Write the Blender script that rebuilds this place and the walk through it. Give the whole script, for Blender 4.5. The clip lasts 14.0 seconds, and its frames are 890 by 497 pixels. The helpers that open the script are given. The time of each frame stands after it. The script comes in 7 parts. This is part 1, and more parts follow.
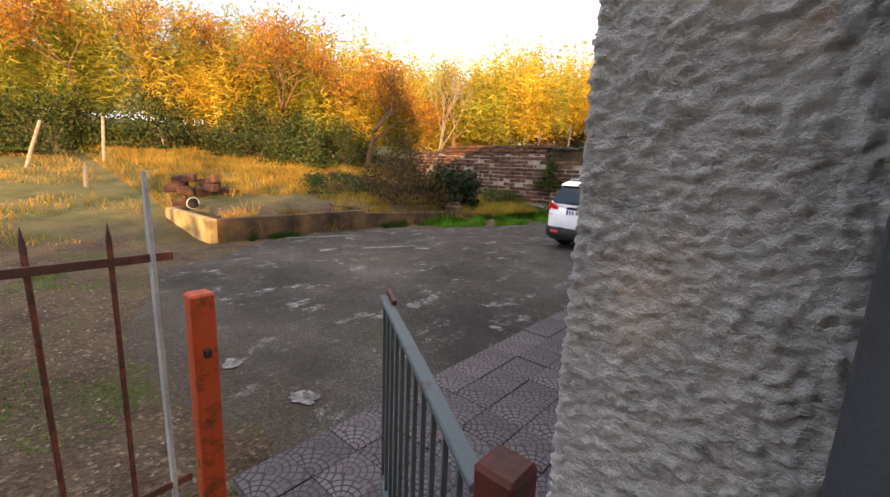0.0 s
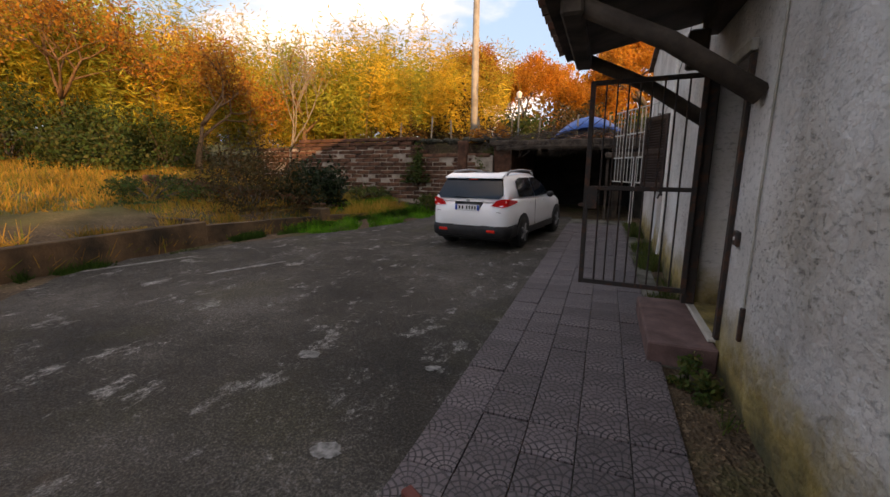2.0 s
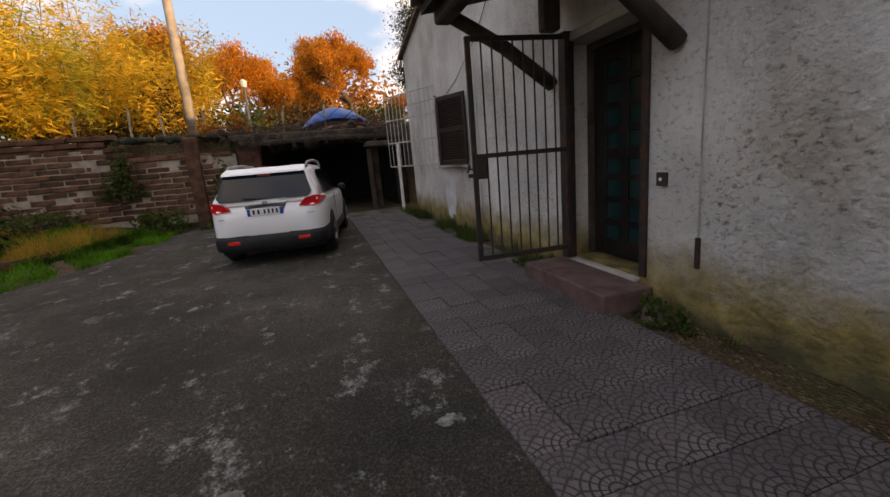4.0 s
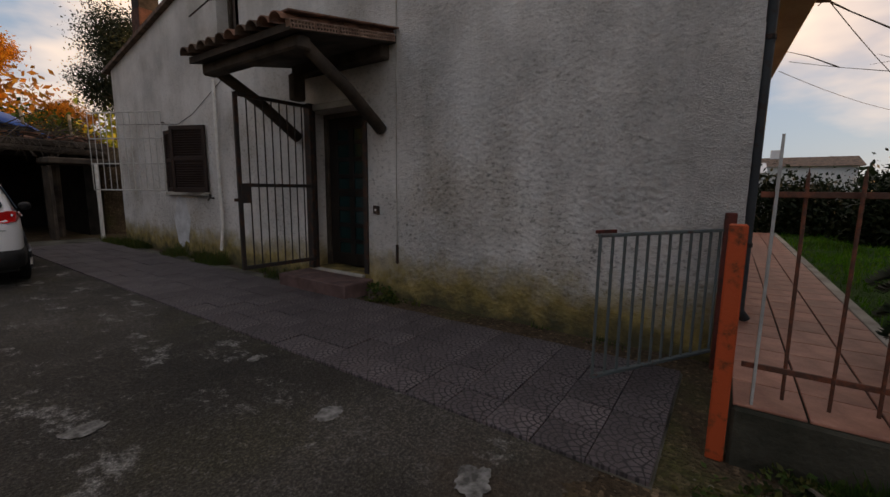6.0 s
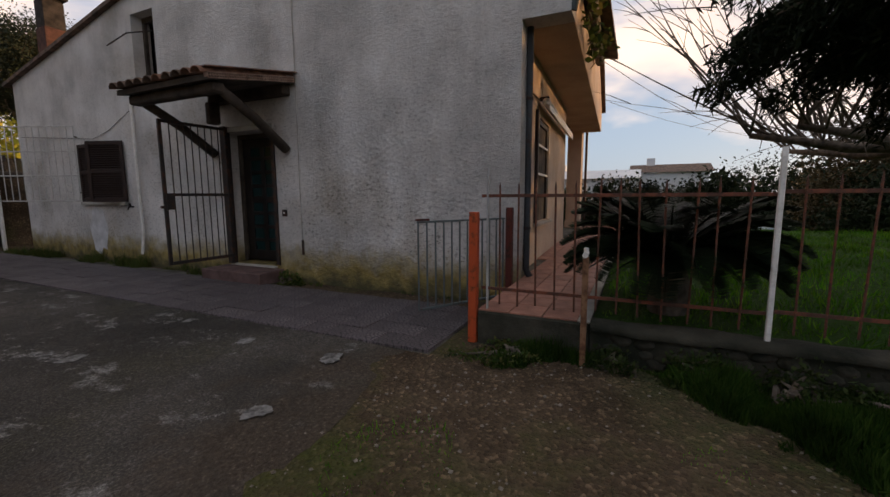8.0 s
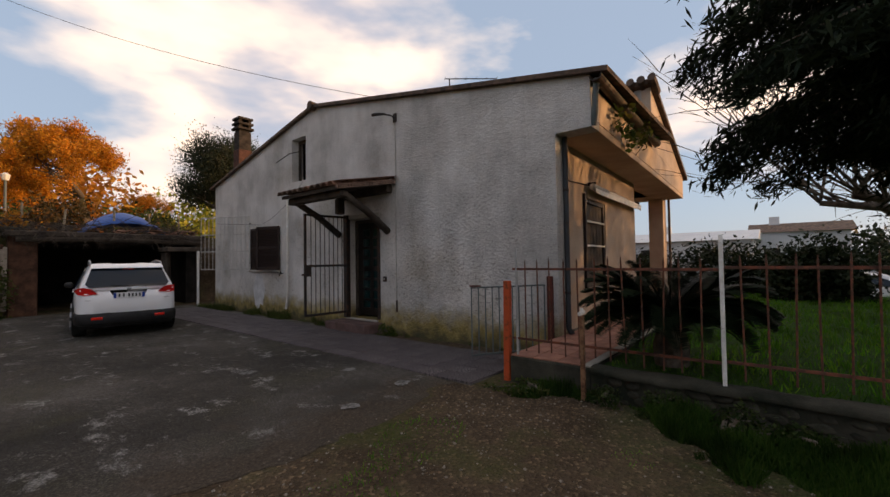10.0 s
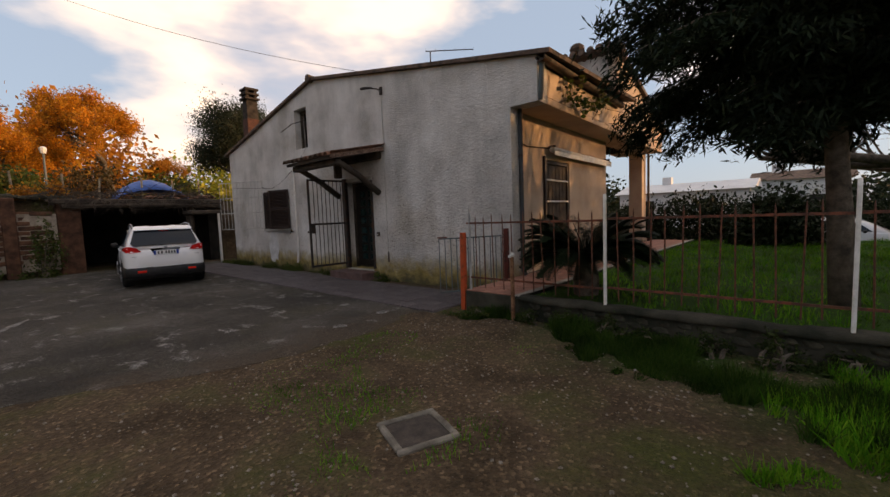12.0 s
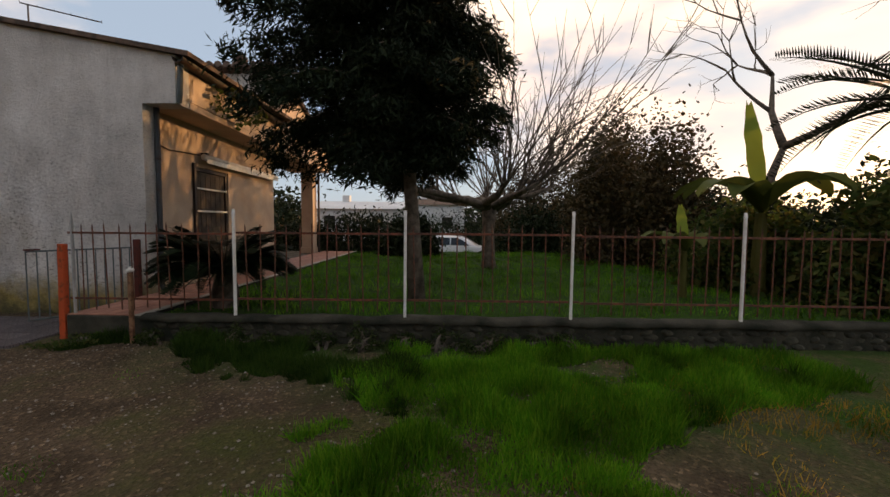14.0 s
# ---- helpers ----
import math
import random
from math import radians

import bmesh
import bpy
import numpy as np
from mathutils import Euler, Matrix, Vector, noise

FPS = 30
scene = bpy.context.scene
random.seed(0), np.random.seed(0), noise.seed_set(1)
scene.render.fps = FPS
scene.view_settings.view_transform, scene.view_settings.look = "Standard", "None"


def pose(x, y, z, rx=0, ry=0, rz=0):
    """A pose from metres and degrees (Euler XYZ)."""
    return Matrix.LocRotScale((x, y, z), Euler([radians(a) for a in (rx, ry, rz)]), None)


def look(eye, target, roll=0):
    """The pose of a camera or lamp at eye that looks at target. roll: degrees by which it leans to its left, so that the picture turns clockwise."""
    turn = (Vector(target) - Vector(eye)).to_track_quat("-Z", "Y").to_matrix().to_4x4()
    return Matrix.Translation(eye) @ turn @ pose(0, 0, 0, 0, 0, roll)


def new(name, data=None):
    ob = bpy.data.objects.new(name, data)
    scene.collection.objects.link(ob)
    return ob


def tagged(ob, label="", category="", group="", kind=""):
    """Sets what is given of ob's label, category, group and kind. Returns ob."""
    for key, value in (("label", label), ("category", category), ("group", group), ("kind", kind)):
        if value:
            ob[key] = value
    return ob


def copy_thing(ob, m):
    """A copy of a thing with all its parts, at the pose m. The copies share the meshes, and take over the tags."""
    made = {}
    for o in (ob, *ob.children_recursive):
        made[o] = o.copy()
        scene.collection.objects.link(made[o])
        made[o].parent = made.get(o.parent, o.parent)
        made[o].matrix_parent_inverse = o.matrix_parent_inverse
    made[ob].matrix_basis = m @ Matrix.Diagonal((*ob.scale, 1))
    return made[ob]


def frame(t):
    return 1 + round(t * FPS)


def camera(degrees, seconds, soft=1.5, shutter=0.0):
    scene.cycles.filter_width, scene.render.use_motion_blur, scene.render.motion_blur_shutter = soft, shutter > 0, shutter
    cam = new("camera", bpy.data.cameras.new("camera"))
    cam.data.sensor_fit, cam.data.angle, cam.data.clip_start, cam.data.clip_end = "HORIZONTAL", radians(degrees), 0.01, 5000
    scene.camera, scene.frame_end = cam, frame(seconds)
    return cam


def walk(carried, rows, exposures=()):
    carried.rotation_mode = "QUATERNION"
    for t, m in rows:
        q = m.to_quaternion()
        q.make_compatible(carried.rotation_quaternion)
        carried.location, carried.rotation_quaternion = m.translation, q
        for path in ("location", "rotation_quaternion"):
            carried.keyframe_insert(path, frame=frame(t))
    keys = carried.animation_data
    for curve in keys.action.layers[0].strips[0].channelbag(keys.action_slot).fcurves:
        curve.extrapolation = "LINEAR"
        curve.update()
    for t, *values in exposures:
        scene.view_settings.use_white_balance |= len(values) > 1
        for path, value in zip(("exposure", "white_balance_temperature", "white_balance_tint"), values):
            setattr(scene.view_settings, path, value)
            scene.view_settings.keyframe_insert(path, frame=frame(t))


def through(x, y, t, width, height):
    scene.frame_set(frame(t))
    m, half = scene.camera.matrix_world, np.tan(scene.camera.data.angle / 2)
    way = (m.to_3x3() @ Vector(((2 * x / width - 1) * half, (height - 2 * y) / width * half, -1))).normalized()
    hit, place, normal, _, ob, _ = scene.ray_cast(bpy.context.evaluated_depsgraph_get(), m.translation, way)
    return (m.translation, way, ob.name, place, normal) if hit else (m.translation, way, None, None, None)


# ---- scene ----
cam = camera(94.6, 14.0)
PATH = [
    (0, (0.181, -0.44, 1.705), (-1.106, 1.042, 1.323), 2.3),
    (0.5, (-0.162, -0.193, 1.657), (-1.312, 1.388, 1.233), 0.6),
    (1, (-0.457, -0.051, 1.696), (-1.353, 1.705, 1.36), 0.7),
    (1.5, (-0.745, 0.079, 1.689), (-1.439, 1.902, 1.25), 0.9),
    (2, (-0.955, 0.276, 1.634), (-1.659, 2.107, 1.249), 0.1),
    (2.2, (-1.058, 0.36, 1.596), (-1.671, 2.209, 1.145), 1.4),
    (4.3, (-2.94, 1.22, 1.44), (-2.035, 2.958, 1.044), -1.2),
    (4.5, (-3.089, 1.055, 1.439), (-1.925, 2.673, 1.266), 2.2),
    (5, (-3.294, 0.827, 1.548), (-2.012, 2.333, 1.849), 1.1),
    (5.5, (-3.564, 0.517, 1.449), (-2.243, 2.016, 1.363), -2.1),
    (6, (-3.894, 0.096, 1.385), (-2.263, 1.219, 1.104), 0.6),
    (6.5, (-4.097, -0.338, 1.374), (-2.41, 0.727, 1.227), -1.6),
    (7, (-4.352, -0.675, 1.361), (-2.572, 0.228, 1.231), -2.4),
    (7.5, (-4.683, -0.962, 1.369), (-2.87, -0.152, 1.129), 0.0),
    (8, (-4.97, -1.304, 1.378), (-3.171, -0.469, 1.126), -0.3),
    (8.5, (-5.282, -1.637, 1.435), (-3.562, -0.626, 1.291), 0.7),
    (8.7, (-5.378, -1.776, 1.461), (-3.72, -0.657, 1.453), -1.0),
    (10.8, (-6.176, -3.172, 1.548), (-4.731, -1.79, 1.562), -0.1),
    (11, (-6.243, -3.313, 1.567), (-4.845, -1.886, 1.48), 1.0),
    (11.5, (-6.348, -3.688, 1.498), (-4.877, -2.34, 1.36), -0.0),
    (12, (-6.468, -4.068, 1.512), (-4.979, -2.742, 1.353), -2.2),
    (12.5, (-6.587, -4.414, 1.523), (-5.009, -3.191, 1.409), -0.3),
    (13, (-6.562, -4.682, 1.563), (-4.936, -3.529, 1.388), -0.2),
    (13.5, (-6.559, -4.897, 1.573), (-4.72, -4.119, 1.464), -0.6),
    (13.9, (-6.618, -4.998, 1.557), (-4.638, -4.749, 1.433), -0.6),
    (14, (-6.592, -4.984, 1.556), (-4.597, -4.946, 1.428), 0.5),
]
walk(cam, [(t, look(eye, target, roll)) for t, eye, target, roll in PATH],
     exposures=[(0.0, 1.38, 6500, 15), (0.6, 0.58, 6600, 15), (1.5, 0.33, 6700, 15), (2.2, 0.38, 6700, 15), (4.4, 0.2, 6950, 15), (5.0, 0.02, 6650, 14), (5.6, -0.34, 7050, 15), (6.0, -0.5, 7000, 15), (6.6, -0.3, 6850, 15), (7.5, -0.38, 6600, 15), (8.6, -0.03, 6800, 15), (11.0, -0.31, 6850, 15), (12.0, -0.11, 7100, 16), (13.1, -0.28, 6950, 14), (13.5, -0.33, 6650, 13), (14.0, -0.08, 7150, 14)])

# ---- light ----
SUN_AZIMUTH = 137.0      # degrees clockwise from +y
SUN_HEIGHT = 7.5
world = bpy.data.worlds.new("world")
scene.world = world
world.use_nodes = True
wn, wl = world.node_tree.nodes, world.node_tree.links
wn.clear()
w_out = wn.new("ShaderNodeOutputWorld")
w_bg = wn.new("ShaderNodeBackground")
w_sky = wn.new("ShaderNodeTexSky")
w_sky.sky_type = "NISHITA"
w_sky.sun_disc = False
w_sky.sun_elevation = radians(SUN_HEIGHT)
w_sky.sun_rotation = radians(SUN_AZIMUTH)
w_sky.air_density, w_sky.dust_density, w_sky.ozone_density = 1.0, 1.2, 1.5
w_co = wn.new("ShaderNodeTexCoord")
w_map = wn.new("ShaderNodeMapping")
w_map.inputs["Scale"].default_value = (1.0, 1.0, 2.6)
w_map.inputs["Location"].default_value = (1.7, 0.6, 0.2)
w_noise = wn.new("ShaderNodeTexNoise")
w_noise.inputs["Scale"].default_value = 1.7
w_noise.inputs["Detail"].default_value = 7.0
w_noise.inputs["Roughness"].default_value = 0.52
w_ramp = wn.new("ShaderNodeValToRGB")
w_ramp.color_ramp.elements[0].position, w_ramp.color_ramp.elements[1].position = 0.44, 0.60
w_tone = wn.new("ShaderNodeTexNoise")
w_tone.inputs["Scale"].default_value = 3.4
w_tone.inputs["Detail"].default_value = 4.0
w_cloud = wn.new("ShaderNodeValToRGB")
w_cloud.color_ramp.elements[0].position, w_cloud.color_ramp.elements[1].position = 0.36, 0.62
w_cloud.color_ramp.elements[0].color = (7.6, 7.3, 7.9, 1)
w_cloud.color_ramp.elements[1].color = (15.5, 12.9, 10.6, 1)
w_mix = wn.new("ShaderNodeMix")
w_mix.data_type = "RGBA"
wl.new(w_co.outputs["Generated"], w_map.inputs["Vector"])
wl.new(w_map.outputs[0], w_noise.inputs["Vector"])
wl.new(w_map.outputs[0], w_tone.inputs["Vector"])
wl.new(w_noise.outputs["Fac"], w_ramp.inputs[0])
wl.new(w_tone.outputs["Fac"], w_cloud.inputs[0])
wl.new(w_ramp.outputs["Color"], w_mix.inputs["Factor"])
w_pale = wn.new("ShaderNodeMix")
w_pale.data_type = "RGBA"
w_pale.inputs["Factor"].default_value = 0.55
w_pale.inputs["B"].default_value = (6.8, 8.8, 11.6, 1)
wl.new(w_sky.outputs[0], w_pale.inputs["A"])
wl.new(w_pale.outputs["Result"], w_mix.inputs["A"])
wl.new(w_cloud.outputs[0], w_mix.inputs["B"])
wl.new(w_mix.outputs["Result"], w_bg.inputs["Color"])
w_bg.inputs["Strength"].default_value = 0.105
wl.new(w_bg.outputs[0], w_out.inputs[0])

sun = new("sun", bpy.data.lights.new("sun", "SUN"))
sun.data.energy, sun.data.angle, sun.data.color = 5.0, radians(0.6), (1.0, 0.58, 0.25)
_a, _e = radians(SUN_AZIMUTH), radians(SUN_HEIGHT)
SUN_DIR = Vector((math.sin(_a) * math.cos(_e), math.cos(_a) * math.cos(_e), math.sin(_e)))
sun.matrix_world = look(SUN_DIR * 60, (0, 0, 0))

# ---- materials ----


class Nodes:
    """A material's node tree, with short calls."""

    def __init__(self, name, rough=0.8, metal=0.0, spec=0.3):
        self.mat = bpy.data.materials.new(name)
        self.mat.use_nodes = True
        self.tree = self.mat.node_tree
        self.bsdf = self.tree.nodes["Principled BSDF"]
        self.bsdf.inputs["Roughness"].default_value = rough
        self.bsdf.inputs["Metallic"].default_value = metal
        self.bsdf.inputs["Specular IOR Level"].default_value = spec
        self.co = self.tree.nodes.new("ShaderNodeTexCoord").outputs["Object"]

    def add(self, kind, **sets):
        n = self.tree.nodes.new(kind)
        for key, value in sets.items():
            n.inputs[key].default_value = value
        return n

    def link(self, a, b):
        self.tree.links.new(a, b)

    def noise(self, scale, detail=4.0, rough=0.55, stretch=None):
        n = self.add("ShaderNodeTexNoise", Scale=scale, Detail=detail, Roughness=rough)
        if stretch:
            m = self.add("ShaderNodeMapping", Scale=stretch)
            self.link(self.co, m.inputs["Vector"])
            self.link(m.outputs[0], n.inputs["Vector"])
        else:
            self.link(self.co, n.inputs["Vector"])
        return n.outputs["Fac"]

    def ramp(self, fac, stops):
        n = self.add("ShaderNodeValToRGB")
        el = n.color_ramp.elements
        while len(el) < len(stops):
            el.new(0.5)
        for e, (p, c) in zip(el, stops):
            e.position = p
            e.color = (*c, 1) if isinstance(c, tuple) else (c, c, c, 1)
        self.link(fac, n.inputs[0])
        return n.outputs["Color"]

    def mix(self, fac, a, b, mode="MIX"):
        n = self.add("ShaderNodeMix")
        n.data_type, n.blend_type = "RGBA", mode
        for value, slot in ((fac, "Factor"), (a, "A"), (b, "B")):
            if isinstance(value, (int, float)):
                n.inputs[slot].default_value = value if slot == "Factor" else (value, value, value, 1)
            elif isinstance(value, tuple):
                n.inputs[slot].default_value = (*value, 1)
            else:
                self.link(value, n.inputs[slot])
        return n.outputs["Result"]

    def math(self, op, a, b=0.0, c=0.0):
        n = self.add("ShaderNodeMath")
        n.operation = op
        for k, value in enumerate((a, b, c)):
            if isinstance(value, (int, float)):
                n.inputs[k].default_value = value
            else:
                self.link(value, n.inputs[k])
        return n.outputs[0]

    def axis(self, k):
        n = self.add("ShaderNodeSeparateXYZ")
        self.link(self.co, n.inputs[0])
        return n.outputs[k]

    def band(self, value, lo, hi):
        """0 below lo, 1 above hi."""
        n = self.add("ShaderNodeMapRange")
        n.inputs["From Min"].default_value, n.inputs["From Max"].default_value = lo, hi
        self.link(value, n.inputs["Value"])
        return n.outputs[0]

    def color(self, value):
        if isinstance(value, tuple):
            self.bsdf.inputs["Base Color"].default_value = (*value, 1)
        else:
            self.link(value, self.bsdf.inputs["Base Color"])
        return self

    def bump(self, height, depth, strength=1.0):
        n = self.add("ShaderNodeBump", Strength=strength, Distance=depth)
        self.link(height, n.inputs["Height"])
        self.link(n.outputs[0], self.bsdf.inputs["Normal"])
        return self

    def random(self):
        return self.add("ShaderNodeObjectInfo").outputs["Random"]

    def island(self):
        return self.add("ShaderNodeNewGeometry").outputs["Random Per Island"]


def plain(name, c1, c2, scale=6.0, rough=0.8, depth=0.004, fine=60.0, metal=0.0, spec=0.3, vary=0.0):
    """A surface of two tones with fine grain."""
    m = Nodes(name, rough, metal, spec)
    big = m.ramp(m.noise(scale, 5), [(0.35, c1), (0.65, c2)])
    grain = m.ramp(m.noise(fine, 3), [(0.25, 0.72), (0.75, 1.12)])
    col = m.mix(0.55, big, m.mix(1.0, big, grain, "MULTIPLY"))
    if vary:
        col = m.mix(1.0, col, m.ramp(m.random(), [(0.0, 1 - vary), (1.0, 1 + vary)]), "MULTIPLY")
    m.color(col)
    m.bump(m.mix(0.4, m.noise(fine, 4), m.noise(scale * 2, 4)), depth)
    return m.mat


def plaster():
    """Coarse thrown plaster, pale grey, with moss near the ground and dark weathering."""
    m = Nodes("roughcast_plaster", 0.93, 0, 0.15)
    base = m.ramp(m.noise(0.9, 6, 0.6), [(0.30, (0.40, 0.385, 0.36)), (0.52, (0.59, 0.57, 0.54)), (0.72, (0.72, 0.70, 0.67))])
    z = m.axis(2)
    streak = m.noise(1.3, 5, 0.6, (1, 3.2, 0.5))
    dirt = m.ramp(streak, [(0.44, 1.0), (0.72, 0.60)])
    col = m.mix(0.32, base, m.mix(1.0, base, dirt, "MULTIPLY"))
    speck = m.ramp(m.noise(15, 8, 0.76, (1, 1, 1.7)), [(0.37, (0.16, 0.16, 0.155)), (0.48, (1, 1, 1))])
    low = m.math("MULTIPLY", m.band(z, 5.2, 1.0), m.ramp(m.noise(1.1, 5, 0.6), [(0.36, 0.3), (0.60, 1.0)]))
    col = m.mix(m.math("MULTIPLY", low, 0.8), col, m.mix(1.0, col, speck, "MULTIPLY"))
    stain = m.ramp(m.noise(0.55, 5, 0.6), [(0.55, 0.0), (0.70, 0.55)])
    col = m.mix(stain, col, m.mix(1.0, col, (0.62, 0.55, 0.44), "MULTIPLY"))
    edge = m.math("ADD", z, m.math("MULTIPLY", m.math("SUBTRACT", m.noise(3.0, 7, 0.68), 0.5), 0.75))
    moss = m.ramp(m.band(edge, 0.66, 0.26), [(0.0, 0.0), (0.45, 0.55), (1.0, 0.92)])
    mosscol = m.ramp(m.noise(5, 5), [(0.35, (0.13, 0.095, 0.02)), (0.65, (0.33, 0.245, 0.06))])
    col = m.mix(moss, col, mosscol)
    # Dark band at the wall foot: the trench's shade put into the colour.
    foot_shade = m.ramp(m.band(edge, 0.26, 0.02), [(0.0, 0.0), (1.0, 0.8)])
    col = m.mix(foot_shade, col, (0.05, 0.055, 0.035))
    m.color(col)
    lumps = m.add("ShaderNodeTexVoronoi", Scale=62.0)
    lumps.feature = "SMOOTH_F1"
    wob = m.add("ShaderNodeMapping", Scale=(0.85, 0.85, 1.25))
    m.link(m.co, wob.inputs["Vector"])
    m.link(wob.outputs[0], lumps.inputs["Vector"])
    height = m.math("ADD", m.math("MULTIPLY", lumps.outputs["Distance"], 0.10), m.math("ADD", m.noise(18, 8, 0.70, (1, 0.9, 1.25)), m.math("MULTIPLY", m.noise(38, 5, 0.7), 0.5)))
    m.bump(height, 0.026, 0.85)
    return m.mat


def concrete_yard():
    m = Nodes("worn_concrete", 0.9, 0, 0.25)
    big = m.ramp(m.noise(0.45, 7, 0.62), [(0.32, (0.021, 0.019, 0.0155)), (0.5, (0.042, 0.037, 0.030)), (0.7, (0.088, 0.079, 0.067))])
    patch = m.ramp(m.noise(2.1, 11, 0.80, (1.2, 0.85, 1)), [(0.555, 0.0), (0.635, 1.0)])
    col = m.mix(m.math("MULTIPLY", patch, 0.8), big, (0.25, 0.24, 0.225))
    mossy = m.ramp(m.noise(0.8, 5, 0.6), [(0.52, 0.0), (0.72, 0.55)])
    col = m.mix(mossy, col, (0.05, 0.046, 0.022))
    speck = m.ramp(m.noise(60, 5, 0.75), [(0.32, 0.30), (0.5, 1.0), (0.68, 3.0)])
    col = m.mix(0.85, col, m.mix(1.0, col, speck, "MULTIPLY"))
    fleck = m.ramp(m.noise(23, 7, 0.8), [(0.56, 0.0), (0.66, 0.75)])
    col = m.mix(m.math("MULTIPLY", fleck, m.ramp(m.noise(0.9, 4), [(0.4, 0.1), (0.6, 1.0)])), col, (0.22, 0.21, 0.195))
    near = m.math("ADD", m.axis(1), m.math("MULTIPLY", m.math("SUBTRACT", m.noise(1.6, 6, 0.65), 0.5), 3.4))
    washed = m.math("MULTIPLY", m.band(near, 1.25, 0.55), 0.9)
    col = m.mix(washed, col, m.ramp(m.noise(40, 5, 0.7), [(0.35, (0.035, 0.026, 0.017)), (0.6, (0.085, 0.064, 0.044)), (0.72, (0.20, 0.18, 0.15))]))
    m.color(col)
    m.bump(m.math("ADD", m.noise(70, 4, 0.6), m.math("MULTIPLY", m.noise(6, 6, 0.65), 1.6)), 0.022)
    return m.mat


def earth():
    """Yard and field soil: gravel and dirt, with grass growing through."""
    m = Nodes("gravelly_earth", 0.95, 0, 0.15)
    dirt = m.ramp(m.noise(1.4, 6, 0.6), [(0.32, (0.055, 0.038, 0.022)), (0.68, (0.135, 0.096, 0.060))])
    stones = m.add("ShaderNodeTexVoronoi", Scale=42.0)
    m.link(m.co, stones.inputs["Vector"])
    tone = m.ramp(stones.outputs["Color"], [(0.2, 0.6), (0.75, 1.1), (0.9, 2.6)])
    col = m.mix(0.75, dirt, m.mix(1.0, dirt, tone, "MULTIPLY"))
    green = m.ramp(m.noise(0.7, 6, 0.62), [(0.50, 0.0), (0.64, 0.8)])
    turf = m.ramp(m.noise(18, 5, 0.7), [(0.3, (0.022, 0.034, 0.007)), (0.7, (0.07, 0.08, 0.016))])
    col = m.mix(green, col, turf)
    x, y = m.axis(0), m.axis(1)
    wob = m.math("MULTIPLY", m.math("SUBTRACT", m.noise(1.1, 5), 0.5), 1.6)
    lawn = m.math("MULTIPLY", m.band(x, -1.32, -1.30), m.band(y, -0.9, -1.0))
    field = m.band(m.math("ADD", x, wob), -10.0, -12.5)
    rank = m.math("MULTIPLY", m.math("MULTIPLY", m.band(m.math("ADD", x, m.math("ADD", wob, m.math("MULTIPLY", y, -0.30))), -2.3, -1.2), m.band(y, -1.0, -2.0)), m.ramp(m.noise(1.7, 6, 0.7), [(0.40, 0.15), (0.58, 1.0)]))
    col = m.mix(m.math("MAXIMUM", lawn, m.math("MULTIPLY", rank, 0.85)), col, m.ramp(m.noise(14, 5, 0.7), [(0.3, (0.018, 0.050, 0.005)), (0.7, (0.036, 0.088, 0.010))]))
    col = m.mix(m.math("MULTIPLY", field, 0.8), col, m.ramp(m.noise(0.8, 6, 0.7), [(0.35, (0.07, 0.09, 0.022)), (0.6, (0.20, 0.16, 0.06))]))
    m.color(col)
    m.bump(m.math("ADD", stones.outputs["Distance"], m.noise(9, 6, 0.65)), 0.025)
    return m.mat


def fan_tile():
    """Paving tile of dusky red-violet cement, pressed with fans of small setts."""
    m = Nodes("fan_paving", 0.75, 0, 0.35)
    x, y = m.axis(0), m.axis(1)
    size = 0.3
    row = m.math("FLOOR", m.math("DIVIDE", y, size * 0.5))
    shift = m.math("MULTIPLY", m.math("MODULO", m.math("ABSOLUTE", row), 2.0), size * 0.5)
    u = m.math("SUBTRACT", m.math("MODULO", m.math("ADD", m.math("ADD", x, shift), 20.0), size), size * 0.5)
    v = m.math("SUBTRACT", y, m.math("MULTIPLY", row, size * 0.5))
    r = m.math("SQRT", m.math("ADD", m.math("MULTIPLY", u, u), m.math("MULTIPLY", v, v)))
    ang = m.math("ARCTAN2", u, v)
    ring = m.math("ABSOLUTE", m.math("SUBTRACT", m.math("MODULO", m.math("MULTIPLY", r, 26.0), 1.0), 0.5))
    spoke = m.math("ABSOLUTE", m.math("SUBTRACT", m.math("MODULO", m.math("ADD", m.math("MULTIPLY", ang, 2.4), 20.0), 1.0), 0.5))
    groove = m.math("MAXIMUM", m.band(ring, 0.30, 0.44), m.band(spoke, 0.34, 0.46))
    base = m.ramp(m.noise(2.0, 5, 0.6), [(0.3, (0.072, 0.060, 0.061)), (0.7, (0.165, 0.135, 0.138))])
    base = m.mix(1.0, base, m.ramp(m.random(), [(0.0, 0.75), (1.0, 1.2)]), "MULTIPLY")
    worn = m.ramp(m.noise(0.9, 5, 0.6), [(0.40, 0.6), (0.58, 1.0)])
    col = m.mix(m.math("MULTIPLY", groove, worn), base, (0.022, 0.020, 0.020))
    grain = m.ramp(m.noise(110, 3), [(0.3, 0.7), (0.7, 1.2)])
    m.color(m.mix(0.6, col, m.mix(1.0, col, grain, "MULTIPLY")))
    m.bump(m.math("SUBTRACT", m.math("MULTIPLY", m.noise(60, 4), 0.3), m.math("MULTIPLY", groove, worn)), 0.004)
    return m.mat


